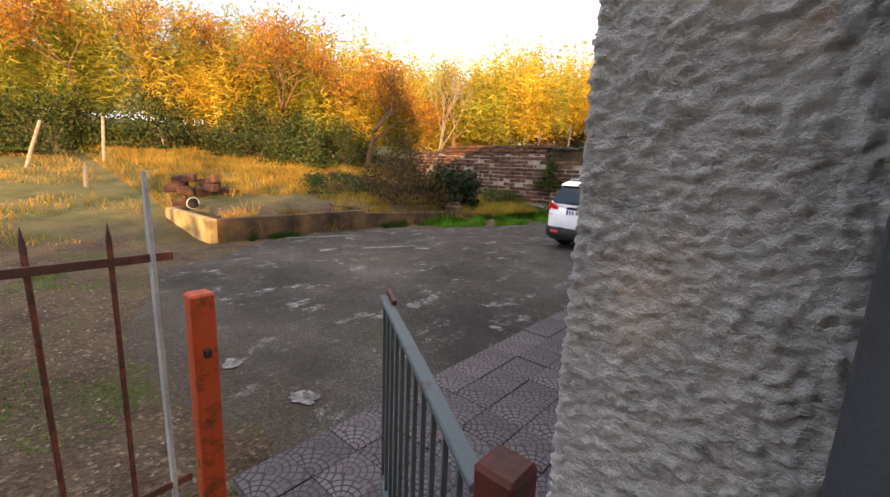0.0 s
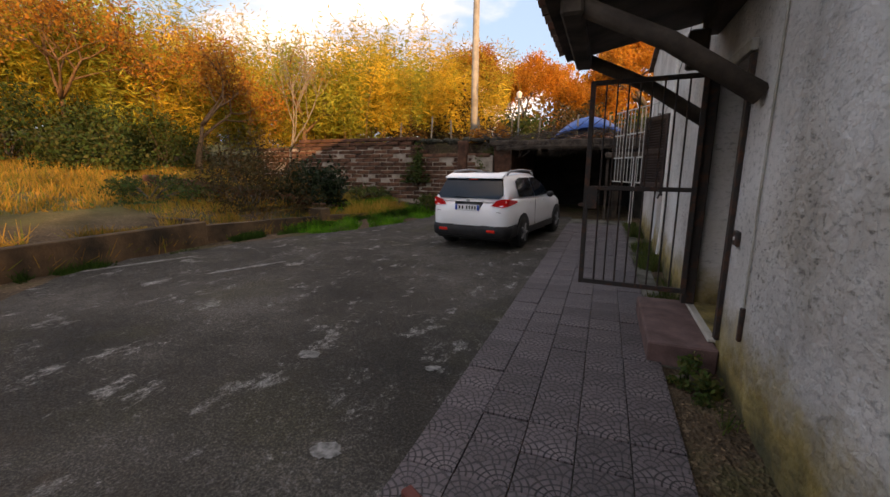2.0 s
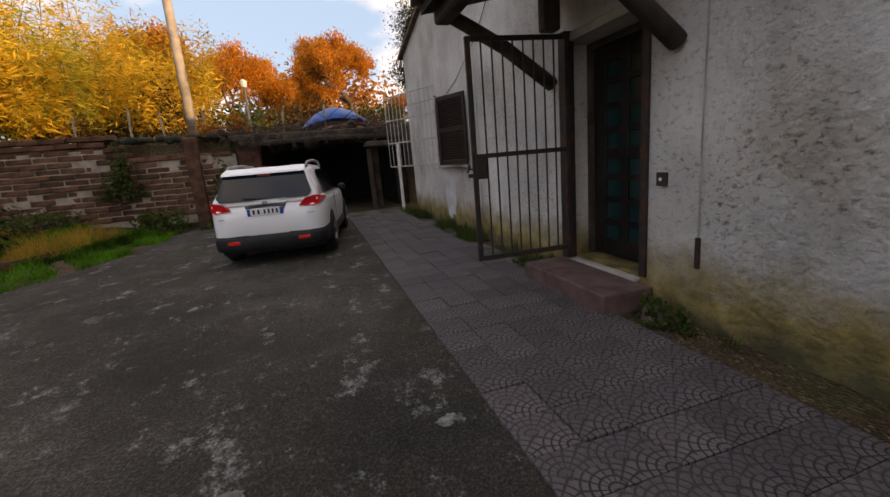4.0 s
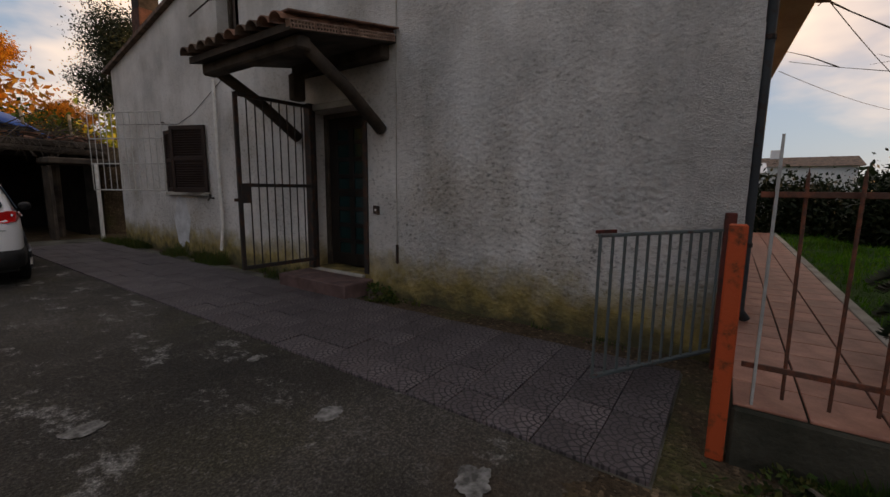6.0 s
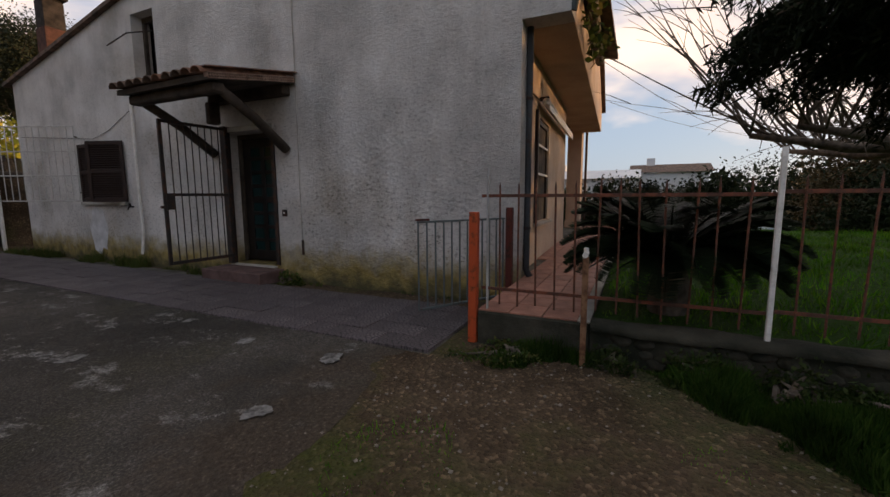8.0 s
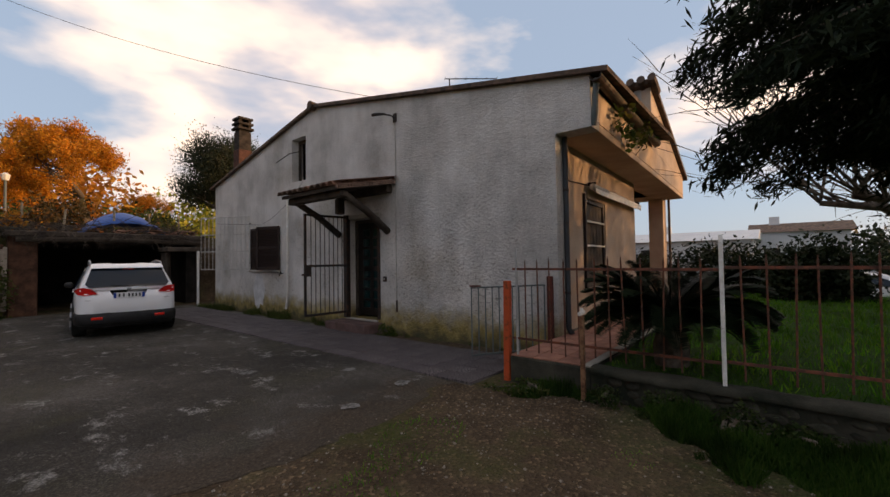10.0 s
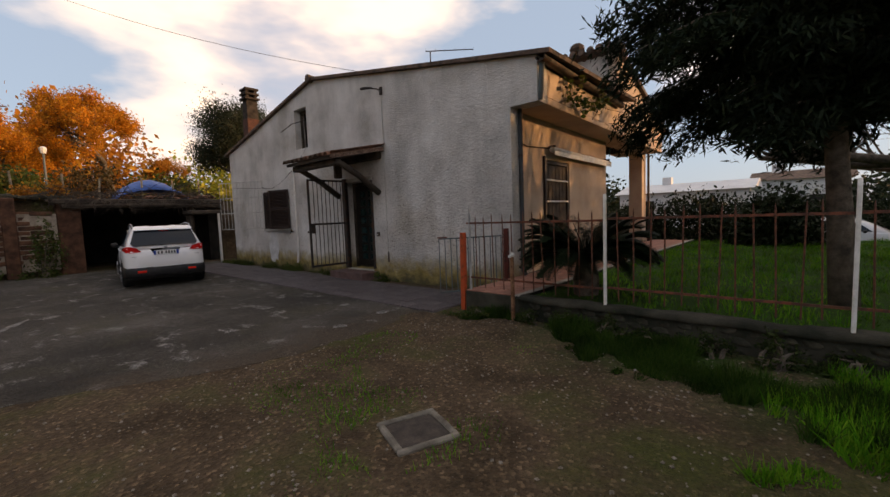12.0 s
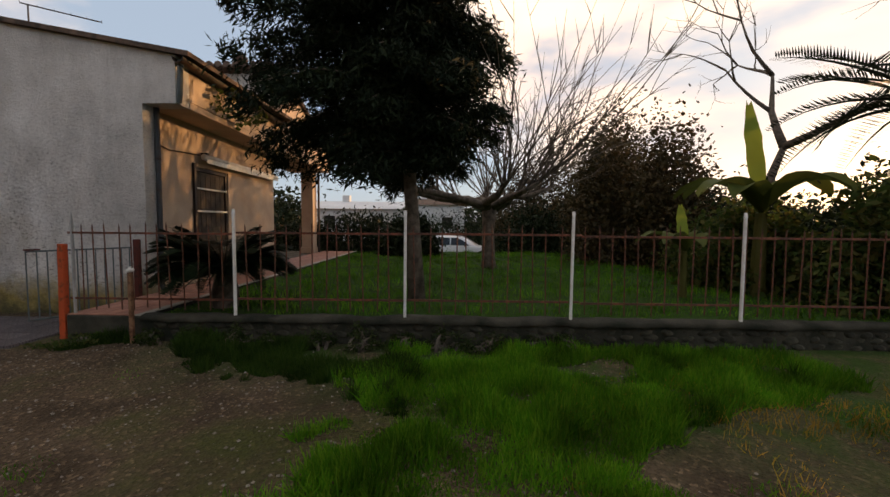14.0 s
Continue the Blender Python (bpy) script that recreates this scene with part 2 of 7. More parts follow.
def leaf(name, *cols, rough=0.6, through=0.35, clumps=0.5, depth=0.3):
    """Leaves of several tones, with light passing through them."""
    m = Nodes(name, rough, 0, 0.10)
    n = len(cols)
    col = m.ramp(m.island(), [((k + 0.5) / n, c) for k, c in enumerate(cols)])
    clump = m.ramp(m.noise(clumps, 4), [(0.3, 1 - depth), (0.7, 1 + depth)])
    col = m.mix(1.0, col, clump, "MULTIPLY")
    m.color(col)
    if through:
        t = m.add("ShaderNodeBsdfTranslucent")
        m.link(col, t.inputs["Color"])
        s = m.add("ShaderNodeMixShader")
        s.inputs[0].default_value = through
        m.link(m.bsdf.outputs[0], s.inputs[1])
        m.link(t.outputs[0], s.inputs[2])
        m.link(s.outputs[0], m.tree.nodes["Material Output"].inputs["Surface"])
    return m.mat


def rusty(name, paint, rust=(0.20, 0.075, 0.03), amount=0.5, rough=0.65):
    m = Nodes(name, rough, 0.15, 0.35)
    f = m.ramp(m.noise(9, 6, 0.7), [(0.62 - amount * 0.35, 0.0), (0.72 - amount * 0.3, 1.0)])
    col = m.mix(f, paint, m.mix(m.noise(40, 4), rust, (rust[0] * 0.45, rust[1] * 0.45, rust[2] * 0.5)))
    m.color(col)
    m.bump(m.noise(70, 4), 0.002)
    return m.mat


def glass_dark(name, tint, rough=0.06):
    m = Nodes(name, rough, 0, 0.6)
    m.color(tint)
    return m.mat


PLASTER = plaster()
CONCRETE = concrete_yard()
EARTH = earth()
FAN = fan_tile()
OLD_WOOD = plain("weathered_dark_wood", (0.035, 0.027, 0.021), (0.10, 0.078, 0.06), 3.0, 0.85, 0.006, 45)
BROWN_PAINT = plain("brown_shutter_paint", (0.016, 0.009, 0.008), (0.030, 0.017, 0.013), 4.0, 0.6, 0.002, 80)
IRON = rusty("dark_iron", (0.028, 0.024, 0.022), (0.10, 0.045, 0.025), 0.35)
RUST_ORANGE = rusty("orange_red_lead_paint", (0.46, 0.075, 0.02), (0.20, 0.06, 0.02), 0.25)
RUST_RED = rusty("rusted_red_bars", (0.20, 0.065, 0.035), (0.12, 0.055, 0.035), 0.6)
DARK_RED = rusty("dark_red_iron", (0.11, 0.026, 0.018), (0.07, 0.03, 0.02), 0.4)
GREY_PAINT = rusty("grey_green_gate_paint", (0.105, 0.125, 0.125), (0.12, 0.06, 0.04), 0.12)
WHITE_PAINT = plain("white_gloss_paint", (0.62, 0.60, 0.55), (0.78, 0.76, 0.72), 8, 0.5, 0.001, 70)
TERRACOTTA = plain("terracotta_tile", (0.12, 0.058, 0.038), (0.28, 0.145, 0.095), 7, 0.85, 0.004, 70, vary=0.25)
ROOF_TILE = plain("weathered_roof_tile", (0.055, 0.042, 0.034), (0.16, 0.105, 0.075), 6, 0.9, 0.006, 60, vary=0.3)
PORCH_TILE = plain("porch_clay_tile", (0.25, 0.11, 0.075), (0.40, 0.19, 0.13), 5, 0.6, 0.002, 60, vary=0.15)
OLD_CONCRETE = plain("mossy_concrete", (0.035, 0.033, 0.022), (0.14, 0.13, 0.105), 2.2, 0.93, 0.012, 40)
MOSS_CAP = plain("black_mossy_cement", (0.012, 0.014, 0.008), (0.06, 0.055, 0.04), 2.6, 0.95, 0.014, 35)
# Earth stain, with sun dapples put in as the orange-brown patches.
EARTH_DAPPLE = plain("earth_and_dapple_cement", (0.024, 0.018, 0.011), (0.12, 0.075, 0.038), 1.6, 0.95, 0.02, 30)
PALE_CONCRETE = plain("pale_cast_concrete", (0.26, 0.24, 0.20), (0.44, 0.42, 0.37), 2.5, 0.9, 0.006, 50)
STONE = plain("garden_wall_stone", (0.014, 0.016, 0.009), (0.065, 0.058, 0.042), 5, 0.92, 0.015, 35, vary=0.3)
BLOCK = plain("old_tufa_block", (0.045, 0.022, 0.015), (0.13, 0.065, 0.038), 4, 0.95, 0.012, 30, vary=0.35)
MORTAR = plain("pale_mortar", (0.22, 0.18, 0.14), (0.38, 0.33, 0.27), 5, 0.95, 0.01, 40)
# The cream includes sunset warmth that falls on pale plaster.
BEIGE = plain("cream_render_sunset_warmth", (0.44, 0.325, 0.24), (0.55, 0.43, 0.33), 1.5, 0.85, 0.004, 60)
BARK = plain("grey_brown_bark", (0.06, 0.048, 0.038), (0.16, 0.13, 0.10), 8, 0.95, 0.02, 30)
TWIG_BARK = plain("orange_brown_bark", (0.10, 0.06, 0.03), (0.22, 0.13, 0.065), 8, 0.95, 0.01, 30)
PALE_BARK = plain("pale_dry_stem", (0.22, 0.17, 0.11), (0.38, 0.31, 0.21), 8, 0.9, 0.008, 40)
# Near-black base: unlit rooms get their shade from this colour.
BLACK = plain("soot_and_room_shade_black", (0.012, 0.011, 0.010), (0.03, 0.027, 0.024), 3, 0.95, 0.006, 40)
WHITE_WALL = plain("far_white_render", (0.60, 0.60, 0.60), (0.72, 0.72, 0.71), 0.6, 0.9, 0.004, 20)
SOOTY = plain("sooty_cement", (0.018, 0.015, 0.013), (0.055, 0.045, 0.038), 5, 0.95, 0.008, 45)
PALE_BRICK = plain("pale_hollow_brick", (0.24, 0.14, 0.10), (0.42, 0.29, 0.22), 9, 0.9, 0.004, 60, vary=0.15)
CLAY_BRICK = plain("chimney_brick", (0.055, 0.026, 0.020), (0.12, 0.055, 0.040), 6, 0.9, 0.006, 50, vary=0.2)

# ---- mesh helpers ----


class Geo:
    """Vertices and faces of one mesh."""

    def __init__(self):
        self.v, self.f = [], []

    def add(self, vs, fs, m=None):
        n = len(self.v)
        self.v += [tuple(m @ Vector(p)) for p in vs] if m else [tuple(p) for p in vs]
        self.f += [tuple(n + k for k in f) for f in fs]
        return self

    def box(self, lo, hi, c=0.0, m=None):
        """A box, its edges cut by c."""
        if c <= 0:
            vs = [(x, y, z) for x in (lo[0], hi[0]) for y in (lo[1], hi[1]) for z in (lo[2], hi[2])]
            return self.add(vs, [(0, 1, 3, 2), (4, 6, 7, 5), (0, 4, 5, 1), (2, 3, 7, 6), (0, 2, 6, 4), (1, 5, 7, 3)], m)
        c = min(c, *(0.45 * abs(h - l) for l, h in zip(lo, hi)))
        vs, index = [], {}
        for i in (0, 1):
            for j in (0, 1):
                for k in (0, 1):
                    s = (i, j, k)
                    for a in range(3):
                        p = [(lo, hi)[s[b]][b] + (0 if b == a else (c if s[b] == 0 else -c)) for b in range(3)]
                        index[s, a] = len(vs)
                        vs.append(p)
        fs = []
        for a in range(3):
            b, d = (a + 1) % 3, (a + 2) % 3
            for side in (0, 1):
                loop = []
                for u, w in ((0, 0), (1, 0), (1, 1), (0, 1)):
                    s = [0, 0, 0]
                    s[a], s[b], s[d] = side, u, w
                    loop.append(index[tuple(s), a])
                fs.append(tuple(loop if side else loop[::-1]))
            for u in (0, 1):
                for w in (0, 1):
                    s0, s1 = [0, 0, 0], [0, 0, 0]
                    s0[b] = s1[b] = u
                    s0[d] = s1[d] = w
                    s0[a], s1[a] = 0, 1
                    q = (index[tuple(s0), b], index[tuple(s1), b], index[tuple(s1), d], index[tuple(s0), d])
                    fs.append(q if u == w else q[::-1])
        for i in (0, 1):
            for j in (0, 1):
                for k in (0, 1):
                    t = tuple(index[(i, j, k), a] for a in range(3))
                    fs.append(t if (i + j + k) % 2 else t[::-1])
        return self.add(vs, fs, m)

    def tube(self, pts, radii, seg=8, m=None, close=True):
        """A round bar along points."""
        pts = [Vector(p) for p in pts]
        if isinstance(radii, (int, float)):
            radii = [radii] * len(pts)
        vs, fs = [], []
        ref = None
        for k, (p, r) in enumerate(zip(pts, radii)):
            d = (pts[min(k + 1, len(pts) - 1)] - pts[max(k - 1, 0)]).normalized()
            if ref is None:
                ref = d.orthogonal().normalized()
            ref = (ref - d * ref.dot(d)).normalized()
            w = d.cross(ref)
            vs += [p + r * (math.cos(a) * ref + math.sin(a) * w) for a in (2 * math.pi * s / seg for s in range(seg))]
        for k in range(len(pts) - 1):
            for s in range(seg):
                a, b = k * seg + s, k * seg + (s + 1) % seg
                fs.append((a, b, b + seg, a + seg))
        if close:
            fs.append(tuple(range(seg))[::-1])
            fs.append(tuple((len(pts) - 1) * seg + s for s in range(seg)))
        return self.add(vs, fs, m)

    def prism(self, poly, off, m=None):
        """A flat polygon pushed along off."""
        n, off = len(poly), Vector(off)
        vs = [Vector(p) for p in poly] + [Vector(p) + off for p in poly]
        fs = [tuple(range(n))[::-1], tuple(range(n, 2 * n))]
        fs += [(k, (k + 1) % n, n + (k + 1) % n, n + k) for k in range(n)]
        return self.add(vs, fs, m)

    def ball(self, c, r, seg=12, rings=7, m=None):
        vs, fs = [(c[0], c[1], c[2] - r[2])], []
        for i in range(1, rings):
            a = math.pi * i / rings
            vs += [(c[0] + r[0] * math.sin(a) * math.cos(b), c[1] + r[1] * math.sin(a) * math.sin(b), c[2] - r[2] * math.cos(a)) for b in (2 * math.pi * s / seg for s in range(seg))]
        vs.append((c[0], c[1], c[2] + r[2]))
        top = len(vs) - 1
        for s in range(seg):
            fs.append((0, 1 + (s + 1) % seg, 1 + s))
            fs.append((top, top - seg + s, top - seg + (s + 1) % seg))
        for i in range(rings - 2):
            for s in range(seg):
                a, b = 1 + i * seg + s, 1 + i * seg + (s + 1) % seg
                fs.append((a, b, b + seg, a + seg))
        return self.add(vs, fs, m)

    def mesh(self, name, mat, smooth=False):
        d = bpy.data.meshes.new(name)
        d.from_pydata(self.v, [], self.f)
        d.materials.append(mat)
        if smooth:
            d.polygons.foreach_set("use_smooth", [True] * len(d.polygons))
        d.update()
        return d


def thing(name, geo, mat, label="", category="", group="", kind="", smooth=False):
    """A top-level thing that is one mesh."""
    return tagged(new(name, geo.mesh(name, mat, smooth)), label, category, group, kind)


def empty(name, label, category, at=(0, 0, 0), group="", kind=""):
    """A top-level thing whose parts hang from an Empty at its base."""
    ob = new(name)
    ob.empty_display_size = 0.1
    ob.location = at
    return tagged(ob, label, category, group, kind)


def part(name, geo, mat, parent, label="", smooth=False):
    """A part under a thing, given in the world's coordinates."""
    ob = new(name, geo.mesh(name, mat, smooth))
    ob.parent = parent
    if parent.parent is None:
        ob.matrix_parent_inverse = Matrix.Translation(-Vector(parent.location))
    return tagged(ob, label)


def piece(name, data, parent, m):
    """A small part that shares its mesh with others like it."""
    ob = new(name, data)
    ob.parent = parent
    ob.matrix_parent_inverse = Matrix.Translation(-Vector(parent.location))
    ob.matrix_basis = m
    return ob


def quads(name, centres, normals, ups, widths, heights, mat, shape="leaf"):
    """Many small flat leaves as one mesh: diamonds round centres."""
    c, n, u = (np.asarray(a, float) for a in (centres, normals, ups))
    s = np.cross(n, u)
    s /= np.linalg.norm(s, axis=1)[:, None] + 1e-9
    u = np.cross(s, n)
    u /= np.linalg.norm(u, axis=1)[:, None] + 1e-9
    w, h = np.asarray(widths, float)[:, None] / 2, np.asarray(heights, float)[:, None] / 2
    k = len(c)
    if shape == "leaf":
        v = np.stack([c - u * h, c + s * w - u * h * 0.15, c + u * h, c - s * w - u * h * 0.15], 1).reshape(-1, 3)
    else:
        v = np.stack([c - u * h - s * w, c - u * h + s * w, c + u * h + s * w * 0.3, c + u * h - s * w * 0.3], 1).reshape(-1, 3)
    d = bpy.data.meshes.new(name)
    d.vertices.add(4 * k)
    d.vertices.foreach_set("co", v.astype(np.float32).ravel())
    d.loops.add(4 * k)
    d.loops.foreach_set("vertex_index", np.arange(4 * k, dtype=np.int32))
    d.polygons.add(k)
    d.polygons.foreach_set("loop_start", np.arange(0, 4 * k, 4, dtype=np.int32))
    d.materials.append(mat)
    d.update(calc_edges=True)
    return d


rng = np.random.default_rng(7)


def directions(k):
    d = rng.normal(size=(k, 3))
    return d / (np.linalg.norm(d, axis=1)[:, None] + 1e-9)


# ---- ground ----


def smooth(t):
    t = min(1.0, max(0.0, t))
    return t * t * (3 - 2 * t)


def ground_z(x, y):
    """Height of the land: the yard at 0, the raised garden, the terraces to the west and north."""
    if x > -1.30 and y < -0.02:
        return 0.28 - 1.0 * smooth((x - 10.8) / 4.5) * smooth((-0.5 - y) / 1.5) + 0.02 * noise.noise((x * 0.7, y * 0.7, 3))
    west = max(0.0, -9.6 - x)
    z = 0.13 * min(west, 34) * smooth((y + 6) / 10) + 0.05 * min(west, 40) * (1 - smooth((y + 6) / 10))
    z += 0.42 * smooth((-9.15 - x) / 0.5) * smooth((y - 2.9) / 0.5) * (1 - smooth((y - 40) / 10))
    in_shed = -4.35 < x < 0.4 and y < 20.4
    if y > 14.9 and not in_shed:
        north = 2.55 * smooth((y - 15.05) / 0.35) * smooth((x + 20) / 5)
        z = max(z, north + 0.05 * max(0.0, min(y - 16, 40)) * smooth((x + 20) / 5))
    bank = 0.35 * smooth((-6.6 + 0.09 * (y - 10) - x) / 2.5) * smooth((y - 9) / 3)
    z = max(z, bank) if y < 14.9 else z
    return z + 0.012 * noise.noise((x * 0.9, y * 0.9, 0)) + 0.05 * smooth(west / 6) * noise.noise((x * 0.35, y * 0.35, 9))


def spread(fine_lo, fine_hi, step, breaks, far):
    a = [fine_lo + k * step for k in range(int((fine_hi - fine_lo) / step) + 1)] + list(breaks)
    g, s = step, fine_hi
    while s < far:
        g *= 1.35
        s += g
        a.append(s)
    g, s = step, fine_lo
    while s > -far:
        g *= 1.35
        s -= g
        a.append(s)
    return sorted(set(round(v, 3) for v in a))


gx = spread(-24, 14, 0.45, (-1.31, -1.29, -9.1, -9.3, -9.5, -4.36, -4.34, 0.39, 0.41), 1500)
gy = spread(-16, 24, 0.45, (-0.03, -0.01, 14.89, 15.05, 15.15, 15.25, 15.4, 20.39, 20.41, 2.9, 3.1, 3.3), 1500)
ground_geo = Geo()
ground_geo.add([(x, y, ground_z(x, y)) for y in gy for x in gx],
               [(j * len(gx) + i, j * len(gx) + i + 1, (j + 1) * len(gx) + i + 1, (j + 1) * len(gx) + i)
                for j in range(len(gy) - 1) for i in range(len(gx) - 1)])
thing("ground", ground_geo, EARTH, "gravelly brown earth with thin grass around the house", "ground", kind="structure", smooth=True)

# the old concrete apron of the yard
apron = Geo()
ROWS_Y = [0.45 + 0.25 * k for k in range(58)]


def apron_left(y):
    return -7.2 - 1.5 * smooth((y - 1.5) / 3) + 2.2 * smooth((y - 5) / 7) + 0.22 * noise.noise((y * 0.9, 4, 0)) + 0.1 * noise.noise((y * 3.1, 9, 0))


cols = 90
vs = []
for j, y in enumerate(ROWS_Y):
    x0 = apron_left(y)
    for i in range(cols + 1):
        x = x0 + (-1.905 - x0) * i / cols
        front = 0.07 * noise.noise((x * 1.1, 7, 2)) + 0.06 * noise.noise((x * 3.7, 3, 2)) + 0.035 * noise.noise((x * 9.0, 1, 2)) - 0.17 * smooth((-2.3 - x) / 1.0) + 1.0 * smooth((-4.0 - x) / 3.2)
        front *= max(0.0, 1 - j / 8)
        vs.append((x, y + front, 0.001 + 0.019 * smooth(j / 3.0) + 0.006 * noise.noise((x, y, 5)) + (0.006 * noise.noise((x * 5, y * 5, 8)) if j < 3 else 0)))
n = len(vs)
vs += [(x, y, -0.05) for x, y, _ in vs]
w = cols + 1
fs = [(j * w + i, j * w + i + 1, (j + 1) * w + i + 1, (j + 1) * w + i) for j in range(len(ROWS_Y) - 1) for i in range(cols)]
fs += [(i + 1, i, n + i, n + i + 1) for i in range(cols)]
fs += [(j * w, (j + 1) * w, n + (j + 1) * w, n + j * w) for j in range(len(ROWS_Y) - 1)]
fs += [((j + 1) * w + cols, j * w + cols, n + j * w + cols, n + (j + 1) * w + cols) for j in range(len(ROWS_Y) - 1)]
apron.add(vs, fs)
thing("yard_pavement", apron, CONCRETE, "old cracked grey concrete yard with pale worn patches", "pavement", kind="structure", smooth=False)

# bed of the tiled walk along the gable wall
walk_bed = Geo().box((-1.90, 0.28, -0.06), (-0.40, 14.2, 0.012), 0.004).box((-0.398, 3.9, -0.06), (-0.17, 14.2, 0.012), 0.004)
walk_path = thing("walk_pavement", walk_bed, OLD_CONCRETE, "cement bed of the tiled walk along the house", "pavement", kind="structure")

# ---- house shell ----
RIDGE_Y, RIDGE_Z, EAVE_Y, EAVE_Z, FAR_Y, FAR_Z = 6.42, 5.40, -0.55, 4.16, 12.45, 4.10


def roof_z(y):
    return RIDGE_Z + (EAVE_Z - RIDGE_Z) * (RIDGE_Y - y) / (RIDGE_Y - EAVE_Y) if y < RIDGE_Y else RIDGE_Z + (FAR_Z - RIDGE_Z) * (y - RIDGE_Y) / (FAR_Y - RIDGE_Y)


DOOR = (4.08, 5.14, 0.24, 2.46)
ATTIC = (6.84, 7.52, 3.64, 4.80)
WINDOW = (8.25, 9.65, 1.30, 2.50)
SOFFIT = 3.41
OPENINGS = (DOOR, ATTIC, WINDOW)


def gable(x0, x1):
    """The gable wall with its openings cut through; x0 is its face."""
    g = Geo()
    ys = sorted({EAVE_Y, 0.0, RIDGE_Y, FAR_Y} | {v for o in OPENINGS for v in o[:2]})
    zs = sorted({-0.3, SOFFIT} | {v for o in OPENINGS for v in o[2:]})

    def solid(j, k):
        if not (0 <= j < len(ys) - 1 and 0 <= k < len(zs)):
            return False
        y = (ys[j] + ys[j + 1]) / 2
        z = (zs[k] + zs[k + 1]) / 2 if k + 1 < len(zs) else zs[k] + 0.01
        if y < 0 and z < SOFFIT:
            return False
        return not any(a < y < b and c < z < d for a, b, c, d in OPENINGS)

    def top(k, y):
        return min(zs[k + 1], roof_z(y)) if k + 1 < len(zs) else roof_z(y)

    def bottom(k, y):
        return min(zs[k], roof_z(y))

    for j in range(len(ys) - 1):
        for k in range(len(zs)):
            if not solid(j, k):
                continue
            a, b = ys[j], ys[j + 1]
            c0, c1, d0, d1 = bottom(k, a), bottom(k, b), top(k, a), top(k, b)
            if d0 - c0 < 1e-4 and d1 - c1 < 1e-4:
                continue
            g.add([(x0, a, c0), (x0, b, c1), (x0, b, d1), (x0, a, d0)], [(0, 3, 2, 1)])
            g.add([(x1, a, c0), (x1, b, c1), (x1, b, d1), (x1, a, d0)], [(0, 1, 2, 3)])
            if not solid(j - 1, k):
                g.add([(x0, a, c0), (x1, a, c0), (x1, a, d0), (x0, a, d0)], [(0, 1, 2, 3)])
            if not solid(j + 1, k):
                g.add([(x0, b, c1), (x1, b, c1), (x1, b, d1), (x0, b, d1)], [(3, 2, 1, 0)])
            if not solid(j, k - 1):
                g.add([(x0, a, c0), (x0, b, c1), (x1, b, c1), (x1, a, c0)], [(0, 1, 2, 3)])
            if not solid(j, k + 1):
                g.add([(x0, a, d0), (x0, b, d1), (x1, b, d1), (x1, a, d0)], [(3, 2, 1, 0)])
    return g


thing("wall_gable", gable(0.0, 0.34), PLASTER, "pale grey roughcast gable wall with mossy yellowed foot", "wall", kind="structure")
PORCH_X1 = 4.95
porch_wall = Geo()
WX0, WX1, WZ0, WZ1 = 1.40, 2.58, 0.95, 2.62
porch_wall.box((0.342, 0.1, 0.1), (WX0, 0.3, SOFFIT)).box((WX1, 0.1, 0.1), (PORCH_X1, 0.3, SOFFIT))
porch_wall.box((WX0, 0.1, 0.1), (WX1, 0.3, WZ0)).box((WX0, 0.1, WZ1), (WX1, 0.3, SOFFIT))
thing("wall_porch", porch_wall, BEIGE, "beige wall under the porch overhang, sunset warmth in its colour", "wall", kind="structure")
thing("wall_porch_return", Geo().box((PORCH_X1 - 0.3, 0.302, 0.1), (PORCH_X1 - 0.002, 4.0, SOFFIT)), BEIGE, "beige side wall of the open loggia", "wall", kind="structure")
thing("wall_loggia_back", Geo().box((PORCH_X1, 3.7, 0.1), (8.6, 4.0, SOFFIT)).box((7.9, 4.002, 0.1), (8.2, 12.4, SOFFIT)), BEIGE, "beige rear wall of the loggia", "wall", kind="structure")
thing("wall_north", Geo().box((0.342, 12.15, -0.3), (8.2, 12.45, 4.0)), PLASTER, "plain north wall of the house", "wall", kind="structure")

# thrown plaster wrapped round the house corner, in real relief
relief = Geo()
RU = [k * 0.0038 for k in range(-130, 89)]
RZ = [0.72 + k * 0.0038 for k in range(496)]


def thrown(u, z):
    a = noise.noise((u * 74, z * 118, 2.0)) + 0.5 * noise.noise((u * 150, z * 190, 5.0)) + 0.4 * noise.noise((u * 24, z * 32, 8.0))
    fade = smooth((z - 0.70) / 0.25) * smooth((2.60 - z) / 0.25) * smooth((u + 0.50) / 0.15)
    return 0.0055 + (0.0064 * max(-0.34, a) + (0.0012 if a > 0.22 else 0.0)) * fade


rv = []
for z in RZ:
    for u in RU:
        t = thrown(u, z)
        if u > 0:
            rv.append((u - 0.004, -t, z))
        else:
            rv.append((-t - 0.001, -u - 0.004, z))
rw_ = len(RU)
relief.add(rv, [(j * rw_ + i, j * rw_ + i + 1, (j + 1) * rw_ + i + 1, (j + 1) * rw_ + i) for j in range(len(RZ) - 1) for i in range(rw_ - 1)])
thing("wall_corner_plaster", relief, PLASTER, "coarse thrown grey plaster on the house corner", "wall", kind="structure", smooth=True)

